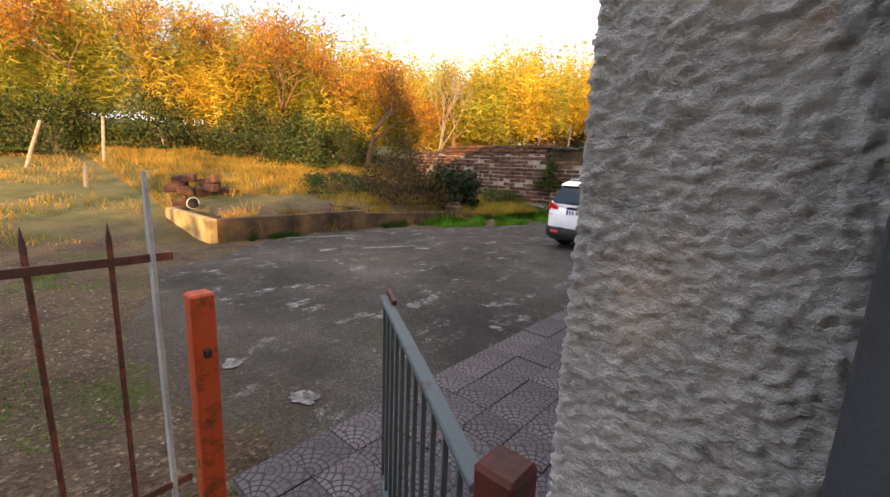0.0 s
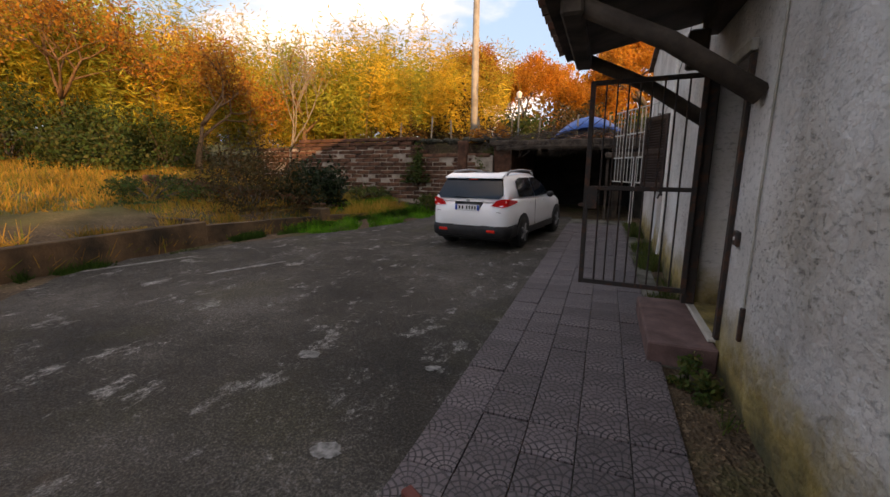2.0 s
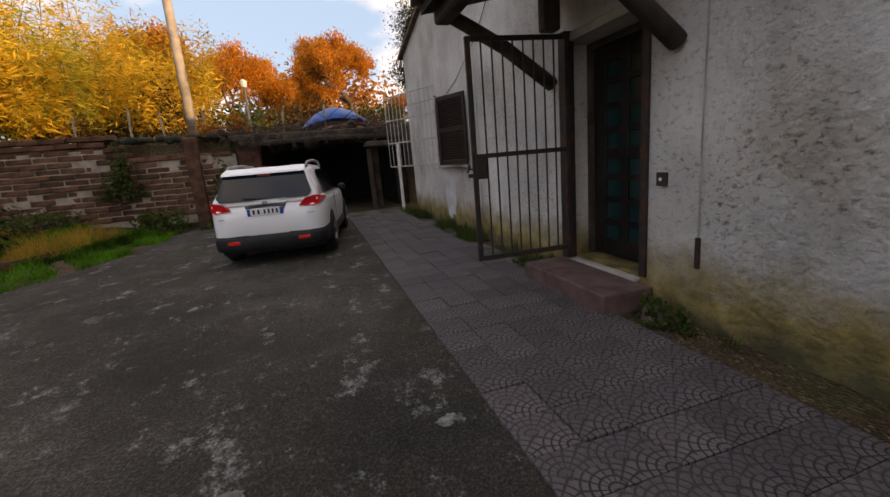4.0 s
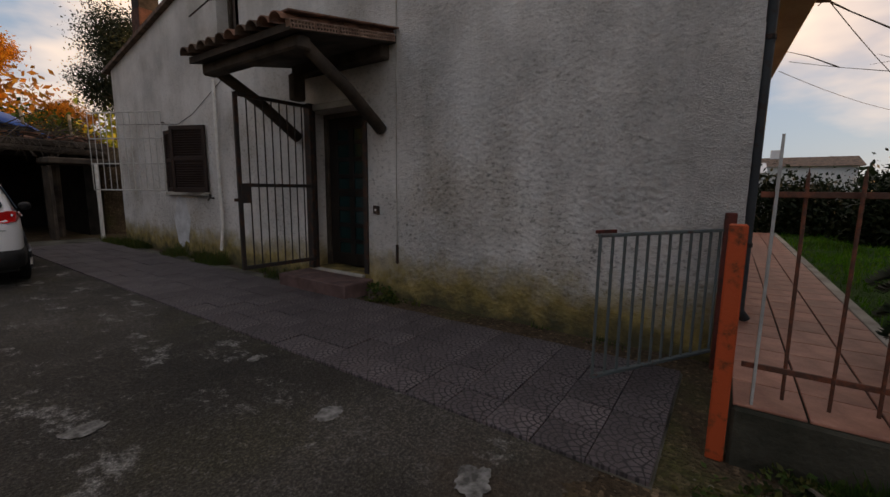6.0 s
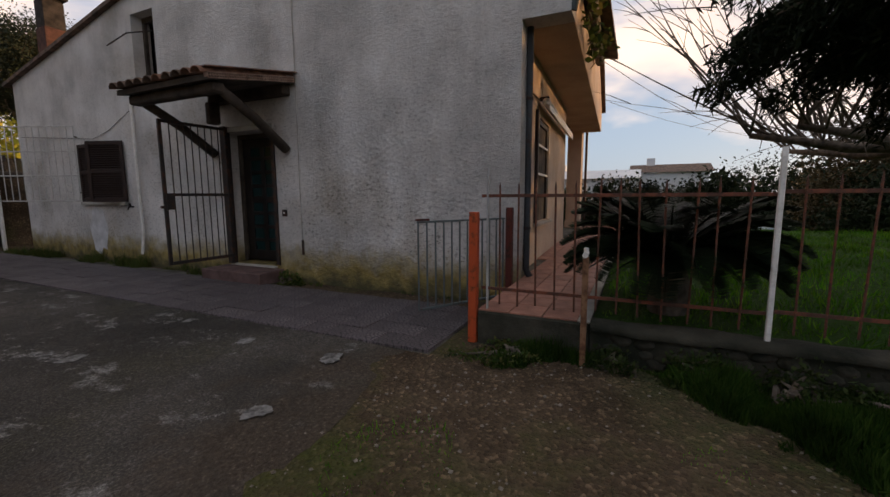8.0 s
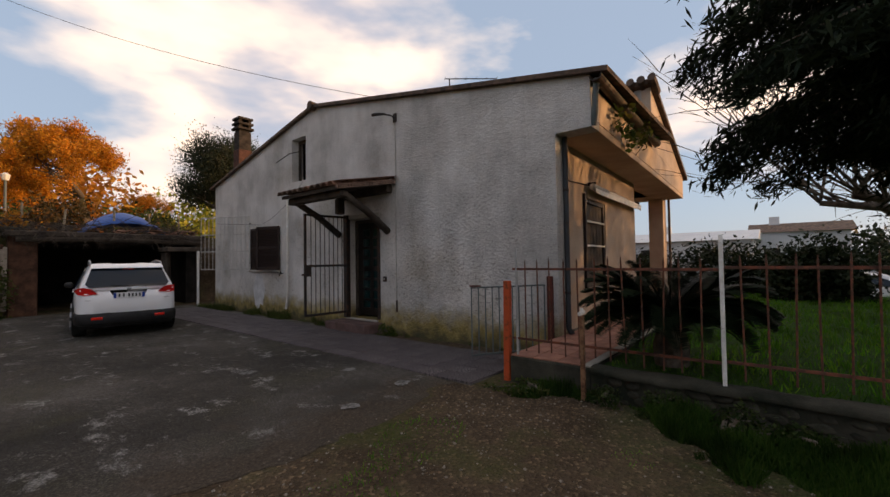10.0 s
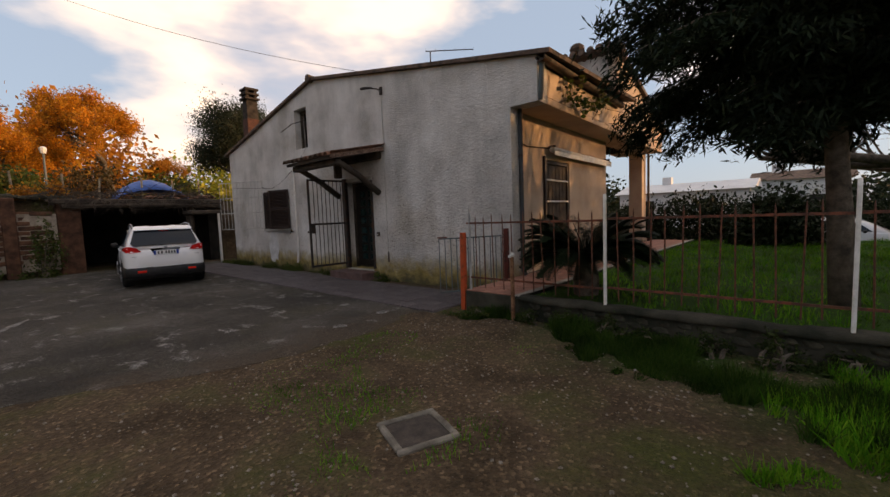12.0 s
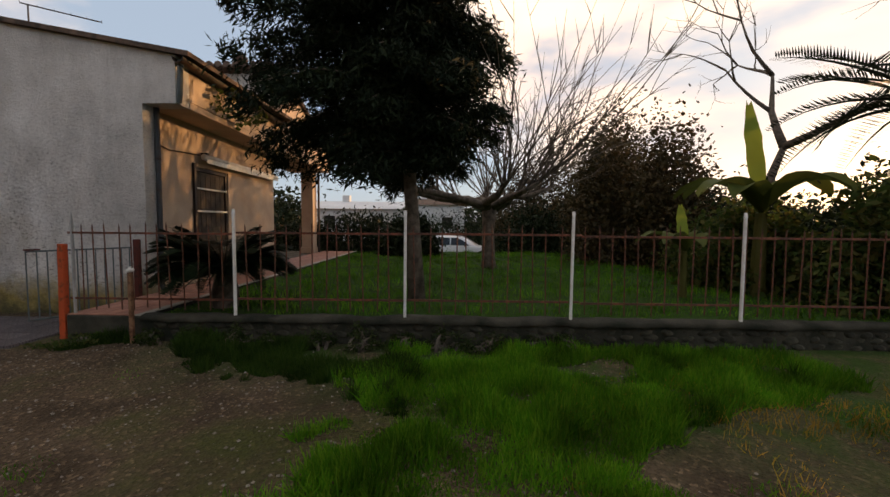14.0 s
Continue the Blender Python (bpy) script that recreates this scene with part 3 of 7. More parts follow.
# the same plaster over the gable as far as the conduit
coat = Geo()
COLS_Y = [0.0145 * k for k in range(240)]
COLS_N = 290
cv = []
for k in range(COLS_N):
    for y in COLS_Y:
        z = -0.04 + k * (roof_z(y) + 0.03) / (COLS_N - 1)
        yy, zz = y + 0.035 * noise.noise((y * 7, z * 7, 1)), z + 0.03 * noise.noise((y * 8, z * 8, 9))
        a = 0.35 * noise.noise((y * 9, z * 11, 2.0)) + noise.noise((yy * 22, zz * 25, 5.0)) + 0.95 * noise.noise((yy * 46, zz * 48, 8.0))
        t = 0.005 + 0.0095 * max(-0.45, a) * (0.75 + 0.7 * noise.noise((y * 0.9, z * 0.9, 4))) * (1.25 - 0.75 * smooth((z - 1.6) / 1.6))
        t = t * smooth((3.455 - y) / 0.25) + 0.0012 - (0.006 if y < 0.49 else 0.0) * smooth((z - 0.68) / 0.05)
        cv.append((-t, y, z))
cw = len(COLS_Y)
coat.add(cv, [(j * cw + i + 1, j * cw + i, (j + 1) * cw + i, (j + 1) * cw + i + 1) for j in range(COLS_N - 1) for i in range(cw - 1)])
thing("wall_gable_plaster", coat, PLASTER, "rough thrown grey plaster coat on the gable wall", "wall", kind="structure", smooth=True)

# overhang above the porch: level soffit and upright front
thing("eaves_soffit", Geo().box((0.342, -0.55, SOFFIT), (8.47, 0.9, SOFFIT + 0.12), 0.01), BEIGE, "plain plastered underside of the overhang", "soffit", kind="structure")
front = Geo().box((0.342, -0.55, SOFFIT + 0.122), (8.47, -0.35, 4.02))
front.prism([(4.0, -0.55, 4.022), (8.47, -0.55, 4.022), (8.47, -0.55, 4.08), (4.0, -0.55, 5.30)], (0, 0.2, 0))
thing("wall_eaves", front, BEIGE, "beige plastered front of the overhang rising to a half gable", "wall", kind="structure")
thing("wall_dormer_side", Geo().prism([(4.0, -0.348, 4.022), (4.0, 5.2, 4.022), (4.0, 5.2, 5.30), (4.0, -0.348, 5.30)], (0.2, 0, 0)), PLASTER, "grey plastered side wall of the raised roof part", "wall", kind="structure")
# Ceiling, hall wall and attic backing: room shade put in as near black.
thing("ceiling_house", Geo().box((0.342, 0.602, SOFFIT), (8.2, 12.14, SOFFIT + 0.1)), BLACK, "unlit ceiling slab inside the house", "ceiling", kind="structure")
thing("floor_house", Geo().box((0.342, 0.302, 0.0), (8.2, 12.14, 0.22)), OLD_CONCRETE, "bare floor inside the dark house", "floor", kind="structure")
thing("wall_hall", Geo().box((1.6, 0.302, 0.222), (1.8, 12.1, SOFFIT - 0.01)), BLACK, "inner hall wall in near black, room shade in its colour", "wall", kind="structure")
thing("wall_attic", Geo().box((0.60, 6.4, SOFFIT + 0.102), (0.7, 8.2, 5.0)), BLACK, "near-black backing that stands for the attic's shade", "wall", kind="structure")

# roof: two slopes
T = 0.075


def slope(y0, z0, y1, z1, x0, x1):
    return Geo().prism([(x0, y0, z0), (x0, y1, z1), (x0, y1, z1 + T), (x0, y0, z0 + T)], (x1 - x0, 0, 0))


roof = empty("roof", "low pitched roof with dark weathered tile edge", "roof", (0, 6.4, 4), kind="structure")
part("roof_slope", slope(EAVE_Y - 0.28, EAVE_Z - 0.05, RIDGE_Y, RIDGE_Z + 0.002, -0.10, 4.44), ROOF_TILE, roof)
part("roof_slope", slope(RIDGE_Y + 0.002, RIDGE_Z + 0.002, FAR_Y + 0.25, FAR_Z - 0.05, -0.10, 8.2), ROOF_TILE, roof)
part("roof_slope", slope(5.2, 5.20, RIDGE_Y, RIDGE_Z + 0.002, 4.0, 8.2), ROOF_TILE, roof)
ridge = Geo()
for k in range(19):
    x = -0.16 + k * 0.42
    ridge.tube([(x, RIDGE_Y, RIDGE_Z + 0.04), (x + 0.40, RIDGE_Y, RIDGE_Z + 0.03)], [0.11, 0.09], 10)
part("ridge_tiles", ridge, ROOF_TILE, roof, "row of rounded ridge tiles")
dormer = Geo().prism([(3.86, -0.66, 5.33), (8.72, -0.66, 4.03), (8.72, -0.66, 4.13), (3.86, -0.66, 5.43)], (0, 6.0, 0))
part("dormer_roof", dormer, ROOF_TILE, roof)
dt = Geo()
for k in range(26):
    y = -0.62 + 0.23 * k
    dt.tube([(3.78, y, 5.43), (4.3, y, 5.26)], [0.09, 0.10], 8)
part("tile_edge", dt, ROOF_TILE, roof, "rounded tile ends along the high edge")
part("ridge_pot", Geo().ball((4.0, 0.5, 5.60), (0.16, 0.2, 0.13), 10, 6), ROOF_TILE, roof)
gutter = empty("gutter", "dark metal half-round gutter with downpipe", "gutter", (2, -0.6, 4.1))
arc = [(math.cos(a), math.sin(a)) for a in (math.pi * (1 + k / 8) for k in range(9))]
gg = Geo()
gv = [(x, -0.66 + r * c, 4.10 + r * s) for x in (-0.1, 3.95) for r in (0.09, 0.075) for c, s in arc]
gf = [(k, k + 1, 19 + k, 18 + k) for k in range(8)] + [(9 + k + 1, 9 + k, 27 + k, 28 + k) for k in range(8)]
gf += [(k, 9 + k, 10 + k, k + 1) for k in range(8)] + [(18 + k + 1, 28 + k, 27 + k, 18 + k) for k in range(8)] + [(0, 18, 27, 9), (8, 17, 35, 26)]
gg.add(gv, gf)
part("channel", gg, IRON, gutter)
part("downpipe", Geo().tube([(0.02, -0.64, 4.08), (0.02, -0.62, 3.9), (0.03, -0.60, 3.6), (0.06, -0.56, 3.43)], 0.045, 10), GREY_PAINT, gutter, "grey painted downpipe at the corner")
pipe_g = Geo().tube([(0.265, -0.038, SOFFIT - 0.002), (0.265, -0.038, 1.9), (0.265, -0.038, 0.42), (0.27, -0.09, 0.335)], 0.042, 12)
ZINC = rusty("blue_grey_pipe_paint", (0.05, 0.055, 0.06), (0.07, 0.05, 0.04), 0.2)
house_pipe = empty("house_downpipe", "blue grey painted downpipe at the house corner", "pipe", (0.265, -0.04, 0.33))
part("pipe_run", pipe_g, ZINC, house_pipe, smooth=True)
for pz in (0.95, 2.55):
    part("pipe_clip", Geo().tube([(0.265, -0.038, pz), (0.265, -0.038, pz + 0.035)], 0.049, 12), IRON, house_pipe)
thing("corner_downpipe", Geo().tube([(9.40, 0.26, SOFFIT), (9.40, 0.26, 0.3)], 0.04, 8), IRON, "dark thin downpipe at the porch end", "pipe")



def skew(*names):
    """The house front stands 2.5 degrees off square to the gable wall."""
    for ob in list(bpy.data.objects):
        if ob.type == "MESH" and (ob.name.split(".")[0] in names or (ob.parent and ob.parent.name.split(".")[0] in names) or (ob.parent and ob.parent.parent and ob.parent.parent.name.split(".")[0] in names)):
            for v in ob.data.vertices:
                x, y, z = v.co
                x = 0.342 + (x - 0.342) * 1.12 if x > 0.342 else x
                run = max(0.0, x - 0.342)
                v.co = (x, y + 0.043 * run, z if z < 4.05 else 4.05 + (z - 4.05) * (1 + 0.03 * run))


skew("wall_porch", "wall_porch_return", "wall_loggia_back", "eaves_soffit", "wall_eaves", "wall_dormer_side", "dormer_roof", "tile_edge", "ridge_pot", "gutter")

column = empty("porch_column", "square beige plastered porch column with low plinth", "column", (9.22, 0.56, 0.33))
part("shaft", Geo().box((9.00, 0.36, 0.55), (9.44, 0.80, SOFFIT - 0.002), 0.015), BEIGE, column)
part("plinth", Geo().box((8.97, 0.33, 0.33), (9.47, 0.83, 0.55), 0.012), BEIGE, column)

# porch platform and garden wall
slab = empty("porch_floor", "raised porch floor of reddish clay tiles with pale edge", "floor", (0, -0.5, 0), kind="structure")
part("slab_base", Geo().box((-1.46, -1.0, -0.1), (10.4, -0.002, 0.315), 0.015), MOSS_CAP, slab)
part("slab_base", Geo().box((0.345, 0.0, -0.1), (10.4, 0.40, 0.314)), OLD_CONCRETE, slab)
part("slab_base", Geo().box((PORCH_X1, 0.402, -0.1), (10.4, 3.69, 0.314)), OLD_CONCRETE, slab)
part("edge_strip", Geo().box((-1.455, -1.0, 0.316), (10.4, -0.90, 0.335), 0.006), PALE_CONCRETE, slab, "pale cement edge strip")
wall_garden = empty("wall_garden", "low mossy stone garden wall with cement capping", "wall", (-1.38, -6, 0), kind="structure")
part("core", Geo().box((-1.47, -30, -0.1), (-1.30, -1.005, 0.27), 0.0), MOSS_CAP, wall_garden)
cap, cap_n = Geo(), 290
cap_v = []
for k in range(cap_n):
    y = -1.005 - 0.1 * k
    for x, z in ((-1.515, 0.268), (-1.525, 0.305), (-1.49, 0.332), (-1.39, 0.342), (-1.30, 0.335), (-1.268, 0.30), (-1.275, 0.268)):
        cap_v.append((x + 0.03 * noise.noise((x * 3, y * 2.2, 1)), y, z + 0.028 * noise.noise((x * 4, y * 1.7, 5)) + 0.014 * noise.noise((x * 9, y * 6, 8))))
cap.add(cap_v, [(k * 7 + i, k * 7 + i + 1, k * 7 + i + 8, k * 7 + i + 7) for k in range(cap_n - 1) for i in range(6)])
part("capping", cap, MOSS_CAP, wall_garden, "rough broken cement capping", True)

# shed and terraces to the north
shed = empty("shed", "low dark open shed with brushwood roof and rubble walls", "shed", (-2, 17, 0))
part("side_wall", Geo().box((-4.75, 15.0, -0.1), (-4.1, 20.2, 2.45), 0.03), BLOCK, shed)
# Inner shed walls are near black, the interior's shade put in the colour.
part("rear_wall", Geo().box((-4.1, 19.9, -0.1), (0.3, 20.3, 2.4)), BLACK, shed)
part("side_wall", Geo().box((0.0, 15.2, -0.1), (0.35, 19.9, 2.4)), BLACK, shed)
part("roof_slab", Geo().box((-4.85, 14.75, 2.40), (0.5, 20.5, 2.58), 0.03), OLD_WOOD, shed)
part("lintel", Geo().tube([(-4.6, 14.85, 2.32), (-2.2, 14.8, 2.36), (0.45, 14.85, 2.30)], 0.09, 8), OLD_WOOD, shed, "rough log lintel")
part("inner_post", Geo().tube([(-0.62, 15.2, 0), (-0.6, 15.2, 2.3)], 0.10, 8), OLD_WOOD, shed)
lean = Geo().box((-0.95, 14.2, -0.02), (-0.88, 14.8, 1.9), 0.01).box((-1.0, 13.9, 1.95), (0.6, 15.0, 2.10), 0.02)
part("side_door", lean, OLD_WOOD, shed, "weathered board door with flat concrete canopy")


# ---- things on the house ----


def front_door():
    y0, y1, z0, z1 = DOOR
    x = 0.27
    d = empty("front_door", "dark wooden front door with small teal glass panes", "door", (x, 4.6, z0))
    frame_geo = Geo().box((x - 0.04, y0 + 0.002, z0), (x + 0.06, y0 + 0.07, z1 - 0.002), 0.006).box((x - 0.04, y1 - 0.07, z0), (x + 0.06, y1 - 0.002, z1 - 0.002), 0.006)
    frame_geo.box((x - 0.04, y0 + 0.07, z1 - 0.07), (x + 0.06, y1 - 0.07, z1 - 0.002), 0.006)
    part("door_frame", frame_geo, OLD_WOOD, d)
    a, b, lo, hi = y0 + 0.075, y1 - 0.075, z0 + 0.03, z1 - 0.075
    leafg = Geo()
    mid = (a + b) / 2
    for p, q in ((a, a + 0.17), (mid - 0.05, mid + 0.05), (b - 0.17, b)):
        leafg.box((x, p, lo), (x + 0.045, q, hi), 0.004)
    rows = 8
    edges = [lo + 0.12 + (hi - lo - 0.22) * k / rows for k in range(rows + 1)]
    for k, z in enumerate(edges):
        t = 0.06 if k not in (0, 4, rows) else 0.11
        for p, q in ((a + 0.17, mid - 0.05), (mid + 0.05, b - 0.17)):
            leafg.box((x + 0.003, p - 0.003, z - t / 2), (x + 0.042, q + 0.003, z + t / 2), 0.004)
    leafg.box((x + 0.003, a + 0.1, lo), (x + 0.042, b - 0.1, lo + 0.08), 0.004).box((x + 0.003, a + 0.1, hi - 0.06), (x + 0.042, b - 0.1, hi), 0.004)
    leaf_ob = part("door_leaf", leafg, plain("black_brown_door_wood", (0.010, 0.008, 0.007), (0.022, 0.017, 0.014), 4, 0.5, 0.002, 60), d)
    pane = glass_dark("teal_door_glass", (0.008, 0.032, 0.032), 0.2)
    for k in range(rows):
        for p, q in ((a + 0.17, mid - 0.05), (mid + 0.05, b - 0.17)):
            part("pane", Geo().box((x + 0.02, p - 0.01, edges[k]), (x + 0.027, q + 0.01, edges[k + 1])), pane, leaf_ob)
    brass = plain("worn_brass", (0.30, 0.20, 0.08), (0.45, 0.33, 0.15), 20, 0.35, 0.001, 90, metal=0.8)
    part("door_handle", Geo().tube([(x - 0.05, y0 + 0.14, 1.25), (x - 0.055, y0 + 0.14, 1.33), (x - 0.03, y0 + 0.14, 1.36)], 0.012, 8).box((x - 0.012, y0 + 0.115, 1.2), (x + 0.0, y0 + 0.165, 1.42), 0.004), brass, d, "worn brass handle plate")
    part("hinge", Geo().tube([(-0.015, y0 - 0.02, 0.62), (-0.015, y0 - 0.02, 0.72)], 0.016, 8), IRON, d)
    part("hinge", Geo().tube([(-0.015, y0 - 0.02, 2.02), (-0.015, y0 - 0.02, 2.12)], 0.016, 8), IRON, d)


front_door()
thing("door_lintel_strip", Geo().box((-0.05, 4.0, 2.462), (0.0, 5.24, 2.55), 0.008), PALE_CONCRETE, "thin pale cement lintel above the front door", "lintel")
step = empty("door_step", "low step of dusky red cement tiles with pale sill", "step", (-0.25, 4.6, 0))
part("riser_block", Geo().box((-0.52, 3.92, -0.02), (-0.004, 5.28, 0.20), 0.012), plain("dusky_red_cement", (0.085, 0.052, 0.048), (0.16, 0.10, 0.09), 5, 0.8, 0.004, 60), step)
part("door_sill", Geo().box((-0.06, 4.085, 0.202), (0.33, 5.135, 0.238), 0.006), PALE_CONCRETE, step, "pale stone sill")

# iron gate, standing open square to the wall
iron_gate = empty("iron_gate", "dark rusty iron bar gate standing open beside the door", "gate", (-0.06, 5.0, 0.35))
GA, GB = Vector((-0.10, 4.98, 0)), Vector((-1.16, 5.06, 0))
gdir = (GB - GA).normalized()
gm = Matrix.Translation(GA) @ Matrix.Rotation(math.atan2(gdir.y, gdir.x), 4, "Z")
GL = (GB - GA).length
gframe = Geo()
for a, b in ((0, 0.05), (GL - 0.05, GL)):
    gframe.box((a, -0.02, 0.36), (b, 0.02, 2.52), 0.004, gm)
for z, t in ((0.36, 0.05), (1.40, 0.045), (2.475, 0.045)):
    gframe.box((0.05, -0.018, z), (GL - 0.05, 0.018, z + t), 0.004, gm)
part("gate_frame", gframe, IRON, iron_gate)
bar = Geo().tube([(0, 0, 0.40), (0, 0, 2.49)], 0.009, 6).mesh("bar", IRON)
for k in range(8):
    s = 0.05 + (GL - 0.1) * (k + 1) / 9
    piece("bar", bar, iron_gate, Matrix.Translation(gm @ Vector((s, 0, 0))))
part("lock_box", Geo().box((GL - 0.14, -0.03, 1.20), (GL - 0.03, 0.03, 1.44), 0.006, gm), IRON, iron_gate)
part("lock_latch", Geo().box((GL - 0.02, -0.01, 1.22), (GL + 0.05, 0.01, 1.26), 0.003, gm), IRON, iron_gate)
part("hinge_stile", Geo().box((-0.12, 5.02, 0.24), (-0.002, 5.13, 2.56), 0.006), IRON, iron_gate, "wide dark stile fixed to the wall")
thing("wall_stile", Geo().box((-0.035, 4.0, 0.26), (-0.002, 4.07, 2.45), 0.004), IRON, "dark iron strip framing the door opening", "frame")

# tiled canopy over the door
CY0, CY1, CXF, CZW, CZF = 3.50, 5.42, -1.50, 3.16, 2.86
canopy = empty("door_canopy", "small tiled canopy on slanting timber struts over the door", "canopy", (0, 4.4, 2.8))


def canopy_z(x):
    return CZW + (CZF - CZW) * x / CXF


part("deck", Geo().prism([(-0.002, CY0, CZW - 0.06), (CXF + 0.05, CY0, CZF - 0.05), (CXF + 0.05, CY0, CZF + 0.02), (-0.002, CY0, CZW + 0.02)], (0, CY1 - CY0, 0)), OLD_WOOD, canopy, "dark underside boards")
part("rear_beam", Geo().box((-0.16, CY0 + 0.1, CZW - 0.24), (-0.003, CY1 - 0.1, CZW - 0.065), 0.02), OLD_WOOD, canopy)
part("front_beam", Geo().box((-1.34, CY0 + 0.05, CZF - 0.16), (-1.18, CY1 - 0.05, CZF - 0.03), 0.02), OLD_WOOD, canopy)
part("beam_end", Geo().box((-0.3, 5.05, 2.58), (-0.12, 5.20, 2.93), 0.02), OLD_WOOD, canopy)
for y in (3.76, 5.42):
    st = Geo().tube([(-0.02, y - 0.02, 2.12), (-0.6, y - 0.05, 2.50), (-1.25, y - 0.12, 2.80)], [0.075, 0.07, 0.066], 10)
    part("strut", st, OLD_WOOD, canopy, "round weathered log strut", True)
# rounded tiles, laid in lines down the slope
half = Geo()
prof = [(math.cos(math.pi * k / 6), math.sin(math.pi * k / 6)) for k in range(7)]
pts = []
for x, r in ((0.0, 0.078), (-0.42, 0.094)):
    pts += [(x, r * c, r * s * 0.8) for c, s in prof] + [(x, (r - 0.014) * c, (r - 0.014) * s * 0.8) for c, s in prof]
tf = []
for k in range(6):
    tf += [(k, k + 1, 15 + k, 14 + k), (7 + k + 1, 7 + k, 21 + k, 22 + k), (k + 1, k, 7 + k, 8 + k), (14 + k, 15 + k, 22 + k, 21 + k)]
half.add(pts, tf)
tile_mesh = half.mesh("roof_tile", TERRACOTTA, True)
tile_old = half.mesh("roof_tile", ROOF_TILE, True)
tilt = math.atan2(CZW - CZF, -CXF)
lines = 10
for j in range(lines):
    y = CY0 + 0.09 + (CY1 - CY0 - 0.18) * j / (lines - 1)
    for k in range(4):
        x = -0.02 - 0.37 * k
        m = pose(x, y + random.uniform(-0.008, 0.008), canopy_z(x) + 0.04 + 0.012 * (3 - k) / 3, random.uniform(-3, 3), -math.degrees(tilt) - 1.5, random.uniform(-2, 2))
        piece("roof_tile", tile_mesh if (j < 2 or random.random() < 0.25) else tile_old, canopy, m)
# hollow bricks closing the near side
for k in range(5):
    x = -0.04 - 0.285 * k
    hb = Geo()
    z = canopy_z(x - 0.14)
    m = Matrix.Translation((x, CY0 - 0.001, z + 0.02)) @ Matrix.Rotation(-tilt, 4, "Y")
    hb.box((-0.28, -0.012, -0.04), (0, 0.06, -0.028), 0.002, m).box((-0.28, -0.012, 0.028), (0, 0.06, 0.04), 0.002, m).box((-0.28, -0.012, -0.006), (0, 0.06, 0.006), 0.002, m)
    for c in range(8):
        hb.box((-0.28 + c * 0.038, -0.012, -0.03), (-0.27 + c * 0.038, 0.06, 0.03), 0.0, m)
    part("hollow_brick", hb, PALE_BRICK, canopy, "pale perforated clay brick" if k == 0 else "")
edge_g = Geo().prism([(-0.01, CY0 - 0.05, CZW + 0.085), (CXF, CY0 - 0.05, CZF + 0.085), (CXF, CY0 - 0.05, CZF + 0.10), (-0.01, CY0 - 0.05, CZW + 0.10)], (0, 0.16, 0))
part("verge_tile", edge_g, TERRACOTTA, canopy, "flat reddish verge tiles")

# shuttered window
win = empty("window_1", "window with dark brown wooden shutters nearly closed", "window", (0, 8.95, 1.3), kind="structure")
part("window_sill", Geo().box((-0.09, 8.12, 1.235), (0.2, 9.8, 1.298), 0.008), PALE_CONCRETE, win)


def shutter(y_hinge, width, angle, sign):
    m = Matrix.Translation((-0.03, y_hinge, 0)) @ Matrix.Rotation(radians(angle), 4, "Z")
    g = Geo()
    e = sign * width
    lo, hi = min(0, e), max(0, e)
    for a, b in ((lo, lo + 0.07), (hi - 0.07, hi)):
        g.box((-0.04, a, 1.30), (0, b, 2.52), 0.005, m)
    for z in (1.30, 1.88, 2.44):
        g.box((-0.038, lo + 0.07, z), (-0.002, hi - 0.07, z + 0.08), 0.004, m)
    g.box((-0.012, lo + 0.06, 1.31), (-0.004, hi - 0.06, 2.50), 0.0, m)
    ob = part("shutter", g, BROWN_PAINT, win, "dark brown louvred shutter")
    slat = Geo().box((-0.035, lo + 0.065, -0.004), (-0.008, hi - 0.065, 0.004), 0.0, Matrix.Rotation(radians(-28), 4, "Y")).mesh("slat", BROWN_PAINT)
    for k in range(24):
        z = 1.395 + k * 0.0445
        if abs(z - 1.92) < 0.05:
            continue
        o = piece("slat", slat, win, m @ Matrix.Translation((0, 0, z)))
        o.parent = ob
        o.matrix_parent_inverse = Matrix.Identity(4)


shutter(8.10, 0.80, 20, 1)
shutter(9.76, 0.80, -3, -1)
part("window_frame", Geo().box((0.2, 8.252, 1.302), (0.24, 8.32, 2.498)).box((0.2, 9.58, 1.302), (0.24, 9.648, 2.498)).box((0.2, 8.92, 1.302), (0.24, 8.98, 2.498)).box((0.2, 8.32, 2.43), (0.24, 9.58, 2.498)), BROWN_PAINT, win)
part("pane", Geo().box((0.215, 8.3, 1.302), (0.222, 9.6, 2.46)), glass_dark("dark_window_glass", (0.012, 0.014, 0.016)), win)
attic = empty("window_2", "small attic opening with dark wooden frame", "window", (0.2, 7.18, 3.64), kind="structure")
part("window_frame", Geo().box((0.20, 6.842, 3.642), (0.26, 6.90, 4.798)).box((0.2, 6.90, 4.70), (0.26, 7.518, 4.798)).box((0.2, 7.46, 3.642), (0.26, 7.518, 4.70)), OLD_WOOD, attic)
part("bracket", Geo().tube([(0.02, 6.9, 4.42), (-0.35, 7.05, 4.28), (-0.42, 7.55, 4.12)], 0.012, 6), IRON, attic)

